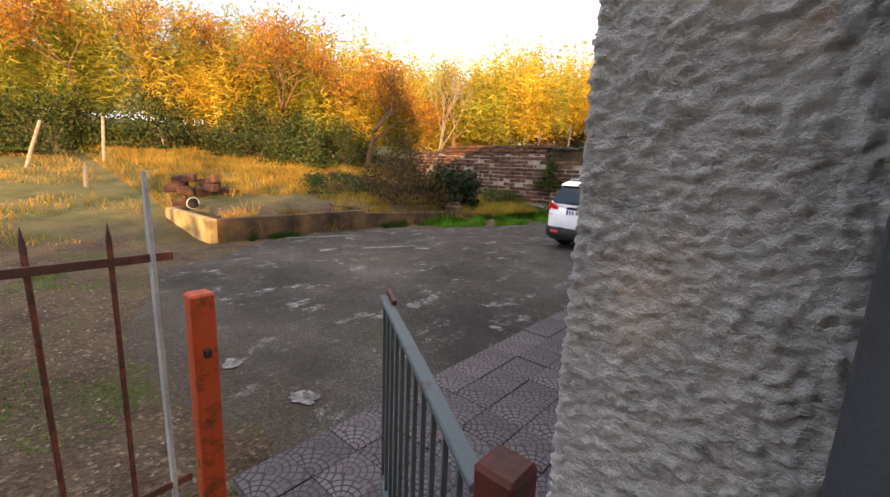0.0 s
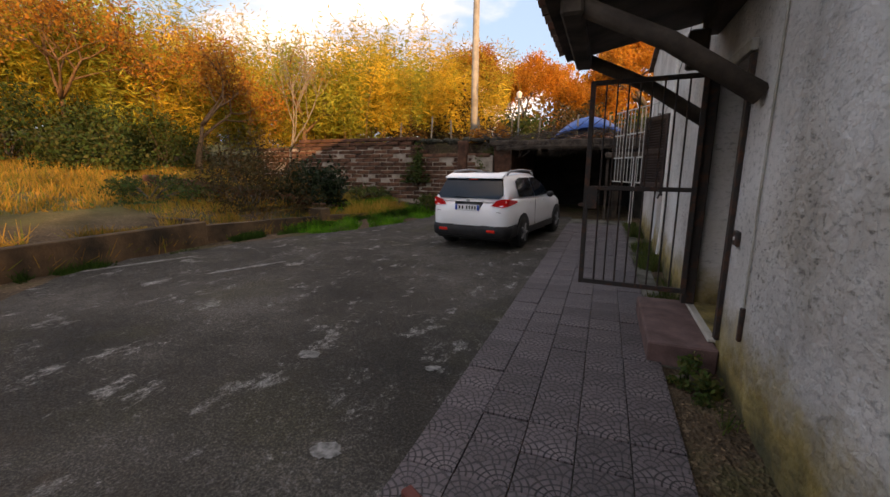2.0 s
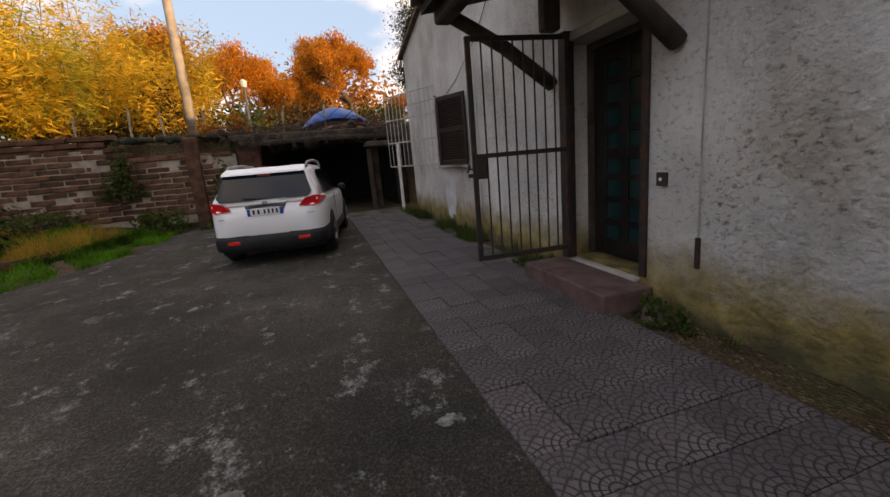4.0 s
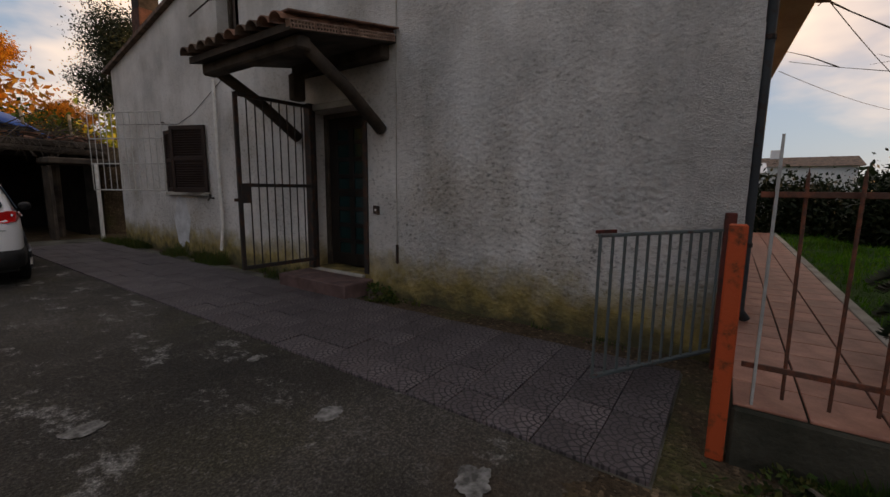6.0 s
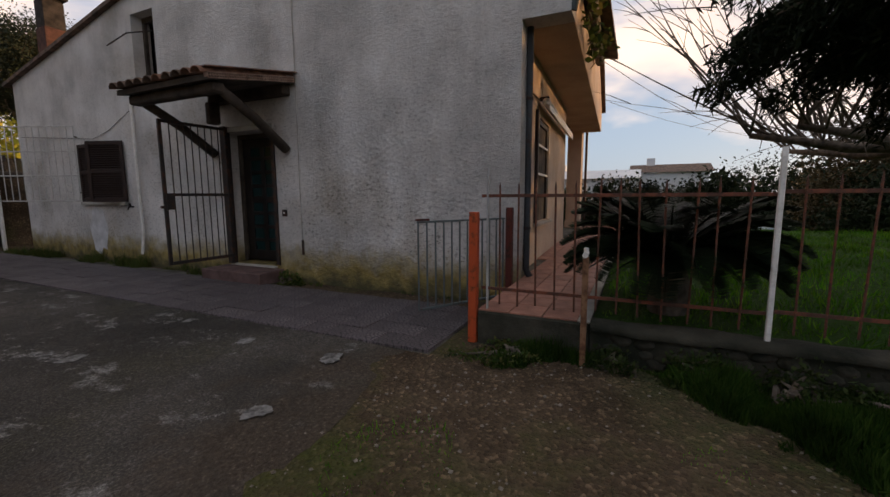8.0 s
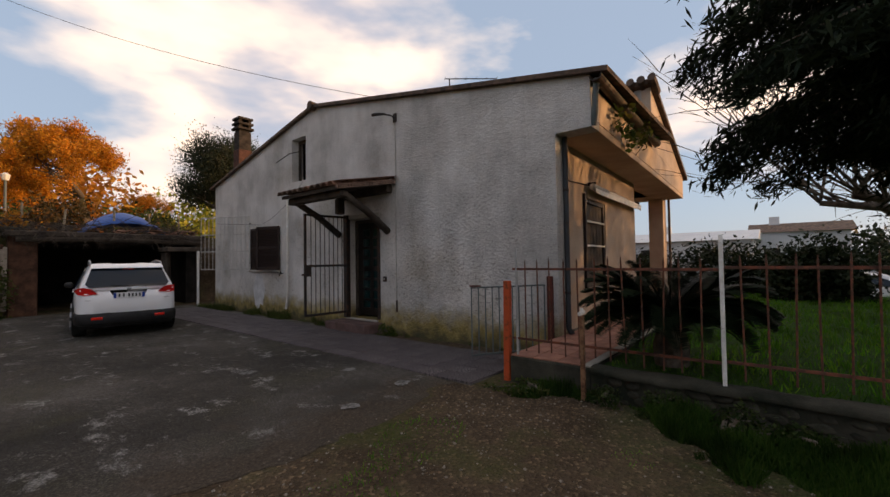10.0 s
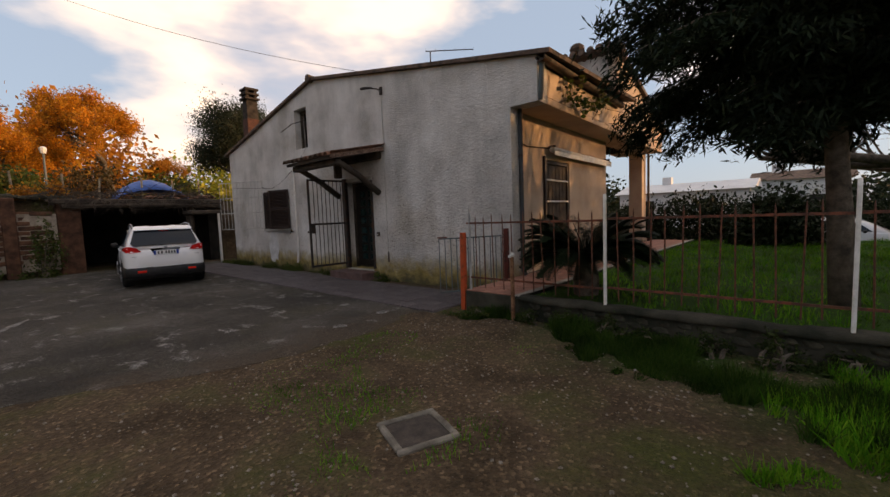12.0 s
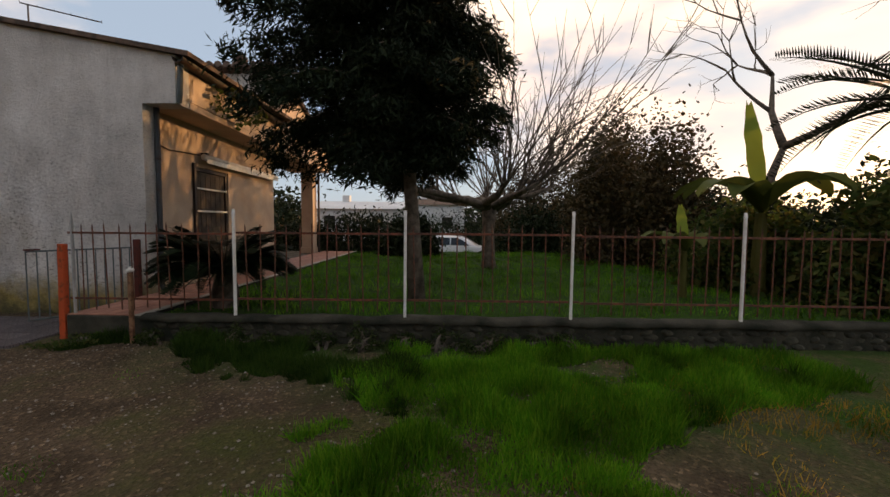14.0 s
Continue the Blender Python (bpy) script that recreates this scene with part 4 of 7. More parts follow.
# porch window
pw = empty("window_3", "porch window with brown boards and three white bars", "window", (2, 0.1, 0.95), kind="structure")
part("window_frame", Geo().box((WX0 + 0.002, 0.12, WZ0 + 0.002), (WX0 + 0.08, 0.2, WZ1 - 0.002), 0.005).box((WX1 - 0.08, 0.12, WZ0 + 0.002), (WX1 - 0.002, 0.2, WZ1 - 0.002), 0.005).box((WX0 + 0.08, 0.12, WZ1 - 0.08), (WX1 - 0.08, 0.2, WZ1 - 0.002), 0.005), BROWN_PAINT, pw)
for k in range(6):
    a = WX0 + 0.085 + k * 0.169
    part("board", Geo().box((a, 0.15, WZ0 + 0.004), (a + 0.163, 0.175, WZ1 - 0.085), 0.004), OLD_WOOD, pw)
for z in (1.72, 2.18):
    part("white_bar", Geo().box((WX0 + 0.05, 0.10, z), (WX1 - 0.05, 0.118, z + 0.035), 0.003), WHITE_PAINT, pw)
part("window_sill", Geo().box((WX0 - 0.08, 0.02, WZ0 - 0.05), (WX1 + 0.08, 0.12, WZ0 - 0.002), 0.006), PALE_CONCRETE, pw)
thing("window_side_frame", Geo().box((WX0 - 0.07, 0.05, WZ0), (WX0 - 0.005, 0.098, WZ1 + 0.06), 0.004), BROWN_PAINT, "narrow brown board beside the porch window", "frame")

awning = empty("rolled_awning", "rolled white awning on brackets along the porch wall", "awning", (3.2, 0.0, 2.8))
part("roller", Geo().tube([(1.52, -0.02, 2.82), (4.9, -0.02, 2.80)], 0.06, 12), WHITE_PAINT, awning, smooth=True)
for x in (1.6, 4.8):
    part("bracket", Geo().box((x, -0.05, 2.86), (x + 0.04, 0.098, 2.92), 0.004), IRON, awning)
part("cloth_edge", Geo().box((1.55, -0.075, 2.70), (4.88, -0.065, 2.79), 0.002), WHITE_PAINT, awning)
thing("porch_cable", Geo().tube([(0.34, 0.07, 2.86), (0.7, 0.08, 2.80), (1.1, 0.07, 2.83), (1.55, 0.08, 2.86)], 0.012, 6), IRON, "dark cable sagging along the porch wall", "cable")
skew("window_3", "window_side_frame", "rolled_awning", "porch_cable")

# chimney behind the ridge
chim = empty("chimney", "square brick chimney with stacked slab cowl", "chimney", (0.9, 11.1, 4.4))
CX, CY = 0.36, 11.2
part("brick_shaft", Geo().box((CX - 0.215, CY - 0.20, 4.2), (CX + 0.215, CY + 0.20, 5.25), 0.01), CLAY_BRICK, chim)
part("render_band", Geo().box((CX - 0.20, CY - 0.185, 5.25), (CX + 0.20, CY + 0.185, 5.86), 0.01), SOOTY, chim, "soot-darkened upper stack")
for k in range(3):
    z = 5.92 + 0.165 * k
    part("cowl_slab", Geo().box((CX - 0.27 + 0.015 * k, CY - 0.25, z), (CX + 0.27 - 0.015 * k, CY + 0.25, z + 0.075), 0.012), SOOTY, chim)
    if k < 2:
        for sx in (-1, 1):
            part("cowl_post", Geo().box((CX + sx * 0.15 - 0.05, CY - 0.19, z + 0.075), (CX + sx * 0.15 + 0.05, CY + 0.19, z + 0.165), 0.006), SOOTY, chim)
part("cowl_neck", Geo().box((CX - 0.17, CY - 0.16, 5.86), (CX + 0.17, CY + 0.16, 5.92)), BLACK, chim)

# wall lamp, bell, cables and pipe
lampw = empty("wall_lamp", "small dark outdoor lamp on a bracket high on the gable", "lamp", (0, 3.56, 4.46))
part("bracket", Geo().tube([(0, 3.5, 4.46), (-0.12, 3.52, 4.50), (-0.2, 3.62, 4.52)], 0.016, 6).box((-0.03, 3.45, 4.38), (-0.001, 3.55, 4.56), 0.006), IRON, lampw)
part("lamp_head", Geo().tube([(-0.19, 3.60, 4.53), (-0.26, 3.80, 4.55), (-0.28, 3.90, 4.55)], [0.022, 0.036, 0.032], 10), IRON, lampw)
bell = empty("door_bell", "small dark doorbell box with pale button", "bell", (0, 3.86, 1.1))
part("box", Geo().box((-0.03, 3.80, 1.07), (-0.001, 3.90, 1.18), 0.006), IRON, bell)
part("button", Geo().tube([(-0.031, 3.85, 1.125), (-0.037, 3.85, 1.125)], 0.014, 10), WHITE_PAINT, bell)
thing("wall_conduit", Geo().tube([(-0.012, 3.50, 4.42), (-0.012, 3.495, 3.4), (-0.012, 3.50, 2.4), (-0.013, 3.505, 1.5), (-0.012, 3.50, 0.7)], 0.007, 6), PALE_CONCRETE, "thin pale conduit running down the gable wall", "conduit")
thing("conduit_end", Geo().box((-0.030, 3.48, 0.46), (-0.001, 3.515, 0.70), 0.006), IRON, "short dark pipe stub at the wall foot", "pipe")
thing("wall_downpipe", Geo().tube([(-0.06, 7.66, 3.25), (-0.06, 7.66, 1.4), (-0.055, 7.65, 0.7), (-0.07, 7.72, 0.25)], 0.028, 8), WHITE_PAINT, "white plastic pipe running down the gable wall", "pipe")
thing("tap", Geo().tube([(-0.01, 7.98, 1.20), (-0.10, 7.98, 1.20), (-0.12, 7.98, 1.14)], 0.016, 8).tube([(-0.08, 7.98, 1.2), (-0.08, 7.98, 1.27)], 0.022, 8), IRON, "small dark garden tap under the window sill", "tap")
thing("wall_wire", Geo().tube([(-0.01, 6.95, 3.62), (-0.015, 7.5, 3.2), (-0.01, 8.6, 2.75), (-0.01, 9.2, 2.62), (-0.01, 12.3, 2.85)], 0.005, 5), IRON, "thin dark wire running slantwise over the wall", "wire")
thing("plaster_patch", Geo().prism([(-0.004, 9.35 + (0.34 + 0.14 * noise.noise((math.cos(a) * 2, math.sin(a) * 2, 4))) * math.cos(a), 0.68 + (0.50 + 0.2 * noise.noise((math.sin(a) * 2, math.cos(a) * 2, 9))) * math.sin(a)) for a in (2 * math.pi * k / 40 for k in range(40))], (0.003, 0, 0)), plain("limewashed_plaster", (0.44, 0.44, 0.44), (0.60, 0.60, 0.60), 5, 0.9, 0.006, 40), "fresh white patch of plaster under the window", "patch")

# white iron grille swung open beside the shuttered window
thing("white_post", Geo().tube([(-0.2, 13.42, -0.02), (-0.2, 13.42, 1.95)], 0.045, 8), WHITE_PAINT, "white painted post at the far corner of the house", "post")
LAT = plain("greyed_white_paint", (0.36, 0.35, 0.32), (0.52, 0.51, 0.47), 8, 0.6, 0.001, 70)
lat = empty("window_grille", "white painted iron window grille swung open by the wall", "grille", (-0.12, 9.84, 1.32))
LD = Vector((-0.75, 1.62, 0))
LP = Vector((-0.06, 9.84, 0))
for z in (1.32, 1.87, 2.39, 2.92):
    part("rail", Geo().tube([LP + Vector((0, 0, z)), LP + LD + Vector((0, 0, z))], 0.014, 6), LAT, lat)
lbar = Geo().tube([(0, 0, 1.32), (0, 0, 2.92)], 0.009, 6).mesh("grille_bar", LAT)
for k in range(13):
    piece("grille_bar", lbar, lat, Matrix.Translation(LP + LD * (k / 12)))
for z in (1.5, 2.7):
    part("hinge", Geo().tube([(-0.06, 9.84, z), (-0.001, 9.84, z)], 0.012, 6), IRON, lat)

# aerial
aer = empty("roof_aerial", "thin television aerial on the roof", "aerial", (1.2, 3.0, 4.8))
part("mast", Geo().tube([(1.2, 3.0, 4.75), (1.2, 3.0, 5.55)], 0.015, 6), IRON, aer)
part("boom", Geo().tube([(1.1, 3.05, 5.53), (1.9, 2.2, 5.55)], 0.012, 6), IRON, aer)
for k in range(6):
    p = Vector((1.1, 3.05, 5.54)).lerp(Vector((1.9, 2.2, 5.56)), k / 5)
    part("rod", Geo().tube([p + Vector((-0.05, -0.045, 0)), p + Vector((0.05, 0.045, 0))], 0.005, 5), IRON, aer)


# ---- fence, gate and yard ----
post_o = empty("gate_post", "square iron gatepost in bright orange red lead", "post", (-1.43, 0.06, 0))
pm = Matrix.Translation((-1.43, 0.05, 0)) @ Matrix.Rotation(radians(1.2), 4, "Y")
part("post_tube", Geo().box((-0.04, -0.04, 0.0), (0.04, 0.04, 1.235), 0.008, pm), RUST_ORANGE, post_o)
part("latch_stub", Geo().box((0.036, -0.012, 1.0), (0.06, 0.012, 1.03), 0.003, pm), IRON, post_o)
post_d = thing("gate_post", Geo().box((-0.16, 0.04, 0.0), (-0.08, 0.12, 1.24), 0.008), DARK_RED, "square dark red iron gatepost beside the house corner", "post")

leaf_g = empty("garden_gate", "low grey green iron gate leaf swung open", "gate", (-0.2, 0.15, 0.2))
LA, LB = Vector((-0.20, 0.13, 0)), Vector((-1.215, 0.755, 0))
ld = LB - LA
LLEN = ld.length
lm = Matrix.Translation(LA) @ Matrix.Rotation(math.atan2(ld.y, ld.x), 4, "Z")
part("top_rail", Geo().box((0, -0.022, 1.10), (LLEN, 0.022, 1.122), 0.004, lm), GREY_PAINT, leaf_g)
part("bottom_rail", Geo().box((0, -0.016, 0.16), (LLEN, 0.016, 0.185), 0.004, lm), GREY_PAINT, leaf_g)
part("latch_tongue", Geo().box((LLEN - 0.16, -0.03, 1.122), (LLEN + 0.01, -0.01, 1.145), 0.003, lm), DARK_RED, leaf_g)
gbar = Geo().box((-0.007, -0.007, 0.17), (0.007, 0.007, 1.105)).mesh("gate_bar", GREY_PAINT)
gl_rot = Matrix.Rotation(math.atan2(ld.y, ld.x), 4, "Z")
for k in range(12):
    piece("gate_bar", gbar, leaf_g, lm @ Matrix.Translation((0.008 + (LLEN - 0.016) * k / 11, 0, 0)))

fence = empty("garden_fence", "rusty red iron bar fence on the low garden wall", "fence", (-1.4, -6, 0.33))
FX = -1.40
for k in range(12):
    a, b = (-0.02 if k == 0 else -2.2 - 2.2 * (k - 1) + 0.0), -2.2 - 2.2 * k
    sag = random.uniform(-0.015, 0.015)
    for z in (0.53, 1.38):
        part("rail", Geo().box((FX - 0.006, b, z + sag), (FX + 0.006, a - 0.002, z + sag + 0.028), 0.002), RUST_RED, fence)
spike = Geo().tube([(0, 0, 0.40), (0, 0, 1.47), (0, 0, 1.52)], [0.0085, 0.0085, 0.001], 6).mesh("fence_bar", RUST_RED)
y = -0.2
while y > -27:
    if abs((y + 2.2) % 2.18) > 0.06 and abs((y + 2.2) % 2.18 - 2.18) > 0.06:
        piece("fence_bar", spike, fence, pose(FX, y, random.uniform(-0.03, 0.02), random.uniform(-1.5, 1.5), random.uniform(-1, 1)))
    y -= 0.166
white_post = Geo().box((-0.017, -0.017, 0.30), (0.017, 0.017, 1.64), 0.005).prism([(-0.017, -0.017, 1.64), (0.017, -0.017, 1.64), (0, -0.017, 1.70)], (0, 0.034, 0)).mesh("fence_post", WHITE_PAINT)
for k in range(12):
    piece("fence_post", white_post, fence, pose(FX - 0.03, (-2.2 - 2.18 * k) if k < 2 else (-6.48 - 2.13 * (k - 2)), 0, random.uniform(-0.8, 0.8), random.uniform(-0.6, 1)))
picket = Geo().prism([(FX - 0.02, -0.075, 0.30), (FX + 0.02, -0.075, 0.30), (FX + 0.022, -0.075, 1.5), (FX, -0.075, 1.66), (FX - 0.022, -0.075, 1.5)], (0, -0.012, 0))
part("end_picket", picket, plain("grey_zinc_paint", (0.30, 0.30, 0.29), (0.45, 0.45, 0.43), 6, 0.6, 0.001, 60), fence, "flat pointed grey end picket")

sp = empty("standpipe", "rusty square standpipe post with a small tap", "standpipe", (-1.583, -0.9625, 0))
part("post", Geo().box((-1.605, -0.985, -0.05), (-1.56, -0.94, 0.90), 0.006), rusty("rusty_tan_post", (0.24, 0.13, 0.07), (0.15, 0.065, 0.03), 0.5), sp)
part("tap_body", Geo().tube([(-1.65, -0.9625, 0.915), (-1.53, -0.9625, 0.925)], 0.022, 8).tube([(-1.583, -0.9625, 0.90), (-1.583, -0.9625, 0.97)], 0.018, 8), WHITE_PAINT, sp, "pale metal tap")

mh = empty("manhole", "square sunken manhole lid in a pale concrete frame", "manhole", (-4.545, -2.03, 0))
mm = Matrix.Translation((-4.545, -2.03, 0)) @ Matrix.Rotation(radians(-21), 4, "Z")
ring = Geo()
for lo, hi in (((-0.23, -0.23), (0.23, -0.18)), ((-0.23, 0.18), (0.23, 0.23)), ((-0.23, -0.18), (-0.18, 0.18)), ((0.18, -0.18), (0.23, 0.18))):
    ring.box((*lo, -0.05), (*hi, 0.028), 0.012, mm)
part("frame", ring, plain("worn_cement_frame", (0.09, 0.08, 0.065), (0.22, 0.20, 0.165), 6, 0.92, 0.006, 50), mh)
part("lid", Geo().box((-0.178, -0.178, -0.03), (0.178, 0.178, 0.010), 0.004, mm), plain("dark_iron_lid", (0.03, 0.026, 0.022), (0.07, 0.055, 0.045), 10, 0.8, 0.006, 60), mh, "dark rusted lid")

# garden basin with a low wall running on
basin = empty("garden_basin", "long low weathered concrete basin, sun and stain in its colour", "basin", (-10, 4, 0))
# The low sun's yellow on the front wall is in its base colour.
part("front_wall", Geo().box((-11.7, 2.62, -0.1), (-8.86, 2.80, 0.50), 0.02), plain("sun_yellow_cement", (0.22, 0.145, 0.05), (0.46, 0.33, 0.13), 2.2, 0.93, 0.012, 40), basin)
part("side_wall", Geo().box((-9.04, 2.802, -0.1), (-8.86, 6.6, 0.50), 0.02), EARTH_DAPPLE, basin)
part("rear_wall", Geo().box((-11.7, 6.42, -0.1), (-9.042, 6.6, 0.55), 0.02), EARTH_DAPPLE, basin)
part("end_wall", Geo().box((-11.7, 2.802, -0.1), (-11.52, 6.418, 0.52), 0.02), EARTH_DAPPLE, basin)
low = Geo()
lowpts = [(-8.95, 6.65), (-8.75, 8.2), (-8.35, 9.8), (-7.9, 11.2), (-7.4, 12.6)]
for (xa, ya), (xb, yb) in zip(lowpts, lowpts[1:]):
    dx, dy = xb - xa, yb - ya
    n = Vector((-dy, dx, 0)).normalized() * 0.22
    hgt = 0.40 - 0.03 * (ya - 6.6)
    low.prism([(xa, ya, -0.1), (xb, yb, -0.1), (xb, yb, hgt - 0.06), (xa, ya, hgt)], n)
thing("low_wall", low, EARTH_DAPPLE, "low crumbling yard edge wall, earth stain and sun dapples in its colour", "wall", kind="structure")
tub = empty("old_tub", "dark old tub with white rim lying on the basin", "tub", (-10.8, 3.0, 0.5))
part("tub_shell", Geo().tube([(-11.0, 2.95, 0.56), (-10.85, 2.95, 0.63), (-10.72, 2.95, 0.67)], [0.06, 0.11, 0.13], 14, close=True), BLACK, tub, smooth=True)
part("rim", Geo().tube([(-10.72 + 0.13 * math.cos(a) * 0.3, 2.95 + 0.13 * math.sin(a), 0.67 + 0.13 * math.cos(a)) for a in (2 * math.pi * k / 16 for k in range(17))], 0.012, 6), WHITE_PAINT, tub)
heap = empty("block_heap", "heap of loose tufa blocks beside the basin", "blocks", (-11.9, 3.3, 0.4))
for k in range(16):
    bx, by = -12.2 + random.uniform(-0.6, 0.6), 3.4 + random.uniform(-0.4, 0.8)
    part("block", Geo().box((-0.19, -0.1, -0.1), (0.19, 0.1, 0.1), 0.02, pose(bx, by, ground_z(bx, by) + 0.10 + 0.17 * (k % 3), random.uniform(-8, 8), random.uniform(-8, 8), random.uniform(0, 90))), BLOCK, heap)
step_blocks = empty("block_heap", "row of tumbled tufa blocks on the grassy terrace", "blocks", (-13, 9, 1))
for k in range(26):
    bx, by = -14.2 + 0.42 * (k % 13) + random.uniform(-0.1, 0.1), 9.2 + 0.25 * (k % 13) * 0.5 + random.uniform(-0.1, 0.1)
    part("block", Geo().box((-0.2, -0.11, -0.1), (0.2, 0.11, 0.1), 0.02, pose(bx, by, ground_z(bx, by) + 0.08 + 0.19 * (k // 13), random.uniform(-4, 4), random.uniform(-4, 4), random.uniform(5, 40))), BLOCK, step_blocks)
thing("cement_box", Geo().box((-8.75, 9.75, 0.1), (-8.3, 10.15, 0.50), 0.02), EARTH_DAPPLE, "small square cement meter box at the yard edge", "box")

# dry-laid block wall that holds the upper terrace
rubble = empty("wall_terrace", "long stacked wall of reddish tufa blocks", "wall", (-11, 15, 0), kind="structure")
part("backing", Geo().box((-15.3, 14.895, 0.2), (-8.0, 15.3, 2.42)).box((-7.998, 14.895, 0.2), (-4.76, 15.3, 2.08)), MORTAR, rubble)
bmesh_a = Geo().box((-0.272, -0.13, -0.066), (0.272, 0.13, 0.066), 0.016).mesh("wall_block", BLOCK)
for r in range(15):
    z = 0.52 + r * 0.157
    x = -15.2 + (0.28 if r % 2 else 0.0)
    top = 2.62
    while x < -4.9:
        limit = 2.45 + 0.35 * smooth((x + 14) / 1.0) * (1 - smooth((x + 8.0) / 0.6)) - 0.25 * smooth((x + 8.0) / 0.6)
        if z < limit:
            piece("wall_block", bmesh_a, rubble, pose(x + random.uniform(-0.015, 0.015), 15.0 + random.uniform(-0.03, 0.03), z, random.uniform(-2, 2), random.uniform(-2, 2), random.uniform(-3, 3)))
        x += 0.56
part("gate_pier", Geo().box((-6.05, 14.75, 0.0), (-5.7, 15.05, 2.6), 0.03), BLOCK, rubble, "tan squared pier")
ledge = empty("terrace_edge", "uneven row of stones along the terrace top", "stones", (-6, 15.2, 2.5))
for k in range(22):
    part("stone", Geo().ball((-8.5 + 0.19 * k, 15.15 + random.uniform(-0.1, 0.1), 2.62 + random.uniform(-0.04, 0.06)), (random.uniform(0.1, 0.2), 0.14, random.uniform(0.06, 0.13)), 8, 5), STONE, ledge)
for k in range(9):
    x = -9.0 + k * 1.15 + random.uniform(-0.2, 0.2)
    thing("fence_stake", Geo().tube([(x, 16.2, 2.4), (x + random.uniform(-0.1, 0.1), 16.2, 3.4 + random.uniform(-0.2, 0.3))], 0.035, 6), PALE_BARK, "rough pale wooden fence stake on the terrace", "stake", group="terrace stakes")

# roof litter on the shed
tarp = Geo()
tv = []
for j in range(9):
    for i in range(15):
        u, v = i / 14, j / 8
        tv.append((-2.9 + 2.6 * u, 16.0 + 2.2 * v, 2.66 + 0.85 * math.sin(math.pi * u) ** 0.7 * math.sin(math.pi * (0.15 + 0.7 * v)) + 0.07 * noise.noise((u * 7, v * 5, 1))))
tarp.add(tv, [(j * 15 + i, j * 15 + i + 1, (j + 1) * 15 + i + 1, (j + 1) * 15 + i) for j in range(8) for i in range(14)])
tarp_ob = thing("tarpaulin", tarp, plain("blue_tarpaulin", (0.025, 0.075, 0.27), (0.045, 0.12, 0.38), 3, 0.5, 0.01, 25), "crumpled blue tarpaulin over a heap on the shed roof", "tarpaulin", smooth=True)
sol = tarp_ob.modifiers.new("thickness", "SOLIDIFY")
sol.thickness = 0.02
brush = Geo()
for k in range(420):
    p = Vector((random.uniform(-5.2, 0.6), random.uniform(14.5, 17.5), 2.58 + random.uniform(0, 0.28)))
    d = Vector((random.uniform(-1, 1), random.uniform(-0.7, 0.5), random.uniform(-0.25, 0.3))).normalized() * random.uniform(0.3, 1.1)
    brush.tube([p, p + d * 0.5 + Vector((0, 0, random.uniform(-0.05, 0.08))), p + d], [0.014, 0.010, 0.004], 4, close=False)
for k in range(120):
    x = random.uniform(-5.0, 0.3)
    p = Vector((x, 14.72 + random.uniform(-0.1, 0.1), 2.55))
    brush.tube([p, p + Vector((random.uniform(-0.2, 0.2), -0.12, -0.2)), p + Vector((random.uniform(-0.3, 0.3), -0.15, -random.uniform(0.25, 0.6)))], [0.012, 0.008, 0.003], 4, close=False)
thing("brushwood", brush, OLD_WOOD, "tangle of dry brown brushwood laid over the shed roof", "brushwood", kind="stuff")
rub = empty("roof_rubble", "scattered broken clay tiles on the shed roof", "rubble", (-1, 15.5, 2.6))
for k in range(26):
    m = pose(random.uniform(-2.2, 0.4), random.uniform(14.9, 16.0), 2.64 + random.uniform(0, 0.12), random.uniform(-20, 20), random.uniform(-20, 20), random.uniform(0, 180))
    part("tile_shard", Geo().box((-0.18, -0.09, -0.02), (0.18, 0.09, 0.02), 0.006, m), TERRACOTTA, rub)

# utility pole and small lamp post
pole = empty("utility_pole", "tall tapered grey concrete utility pole", "pole", (-6.4, 17.9, 2.6))
part("shaft", Geo().tube([(-6.4, 17.9, 2.3), (-6.38, 17.9, 6.5), (-6.33, 17.9, 11.8)], [0.16, 0.14, 0.10], 12), PALE_CONCRETE, pole, smooth=True)
part("cross_arm", Geo().box((-6.8, 17.86, 10.9), (-5.9, 17.94, 10.98), 0.01), IRON, pole)
for x in (-6.7, -6.0):
    part("insulator", Geo().tube([(x, 17.9, 10.98), (x, 17.9, 11.12)], [0.04, 0.03], 8), WHITE_PAINT, pole)
lamp_p = empty("garden_lamp_post", "thin metal lamp post with a small pale lantern", "lamp post", (-4.6, 18.5, 2.6))
part("shaft", Geo().tube([(-4.6, 18.5, 2.4), (-4.6, 18.5, 4.55)], 0.04, 8), GREY_PAINT, lamp_p)
part("lantern", Geo().tube([(-4.6, 18.5, 4.55), (-4.6, 18.5, 4.75), (-4.6, 18.5, 4.82)], [0.09, 0.13, 0.05], 8), WHITE_PAINT, lamp_p)


def wire(a, b, sag, name, label):
    a, b = Vector(a), Vector(b)
    pts = [a.lerp(b, t / 16) - Vector((0, 0, sag * 4 * (t / 16) * (1 - t / 16))) for t in range(17)]
    thing(name, Geo().tube(pts, 0.006, 5), IRON, label, "wire")


wire((-6.7, 17.9, 11.1), (-0.05, 3.7, 4.9), 0.5, "overhead_wire", "dark overhead wire from the pole to the gable")
wire((-6.0, 17.9, 11.1), (-34, 2, 10.5), 1.0, "overhead_wire", "dark overhead wire crossing the sky above the yard")
wire((7.4, -0.5, 3.9), (26, -9, 5.2), 0.5, "overhead_wire", "thin dark wire leading away from the porch end")
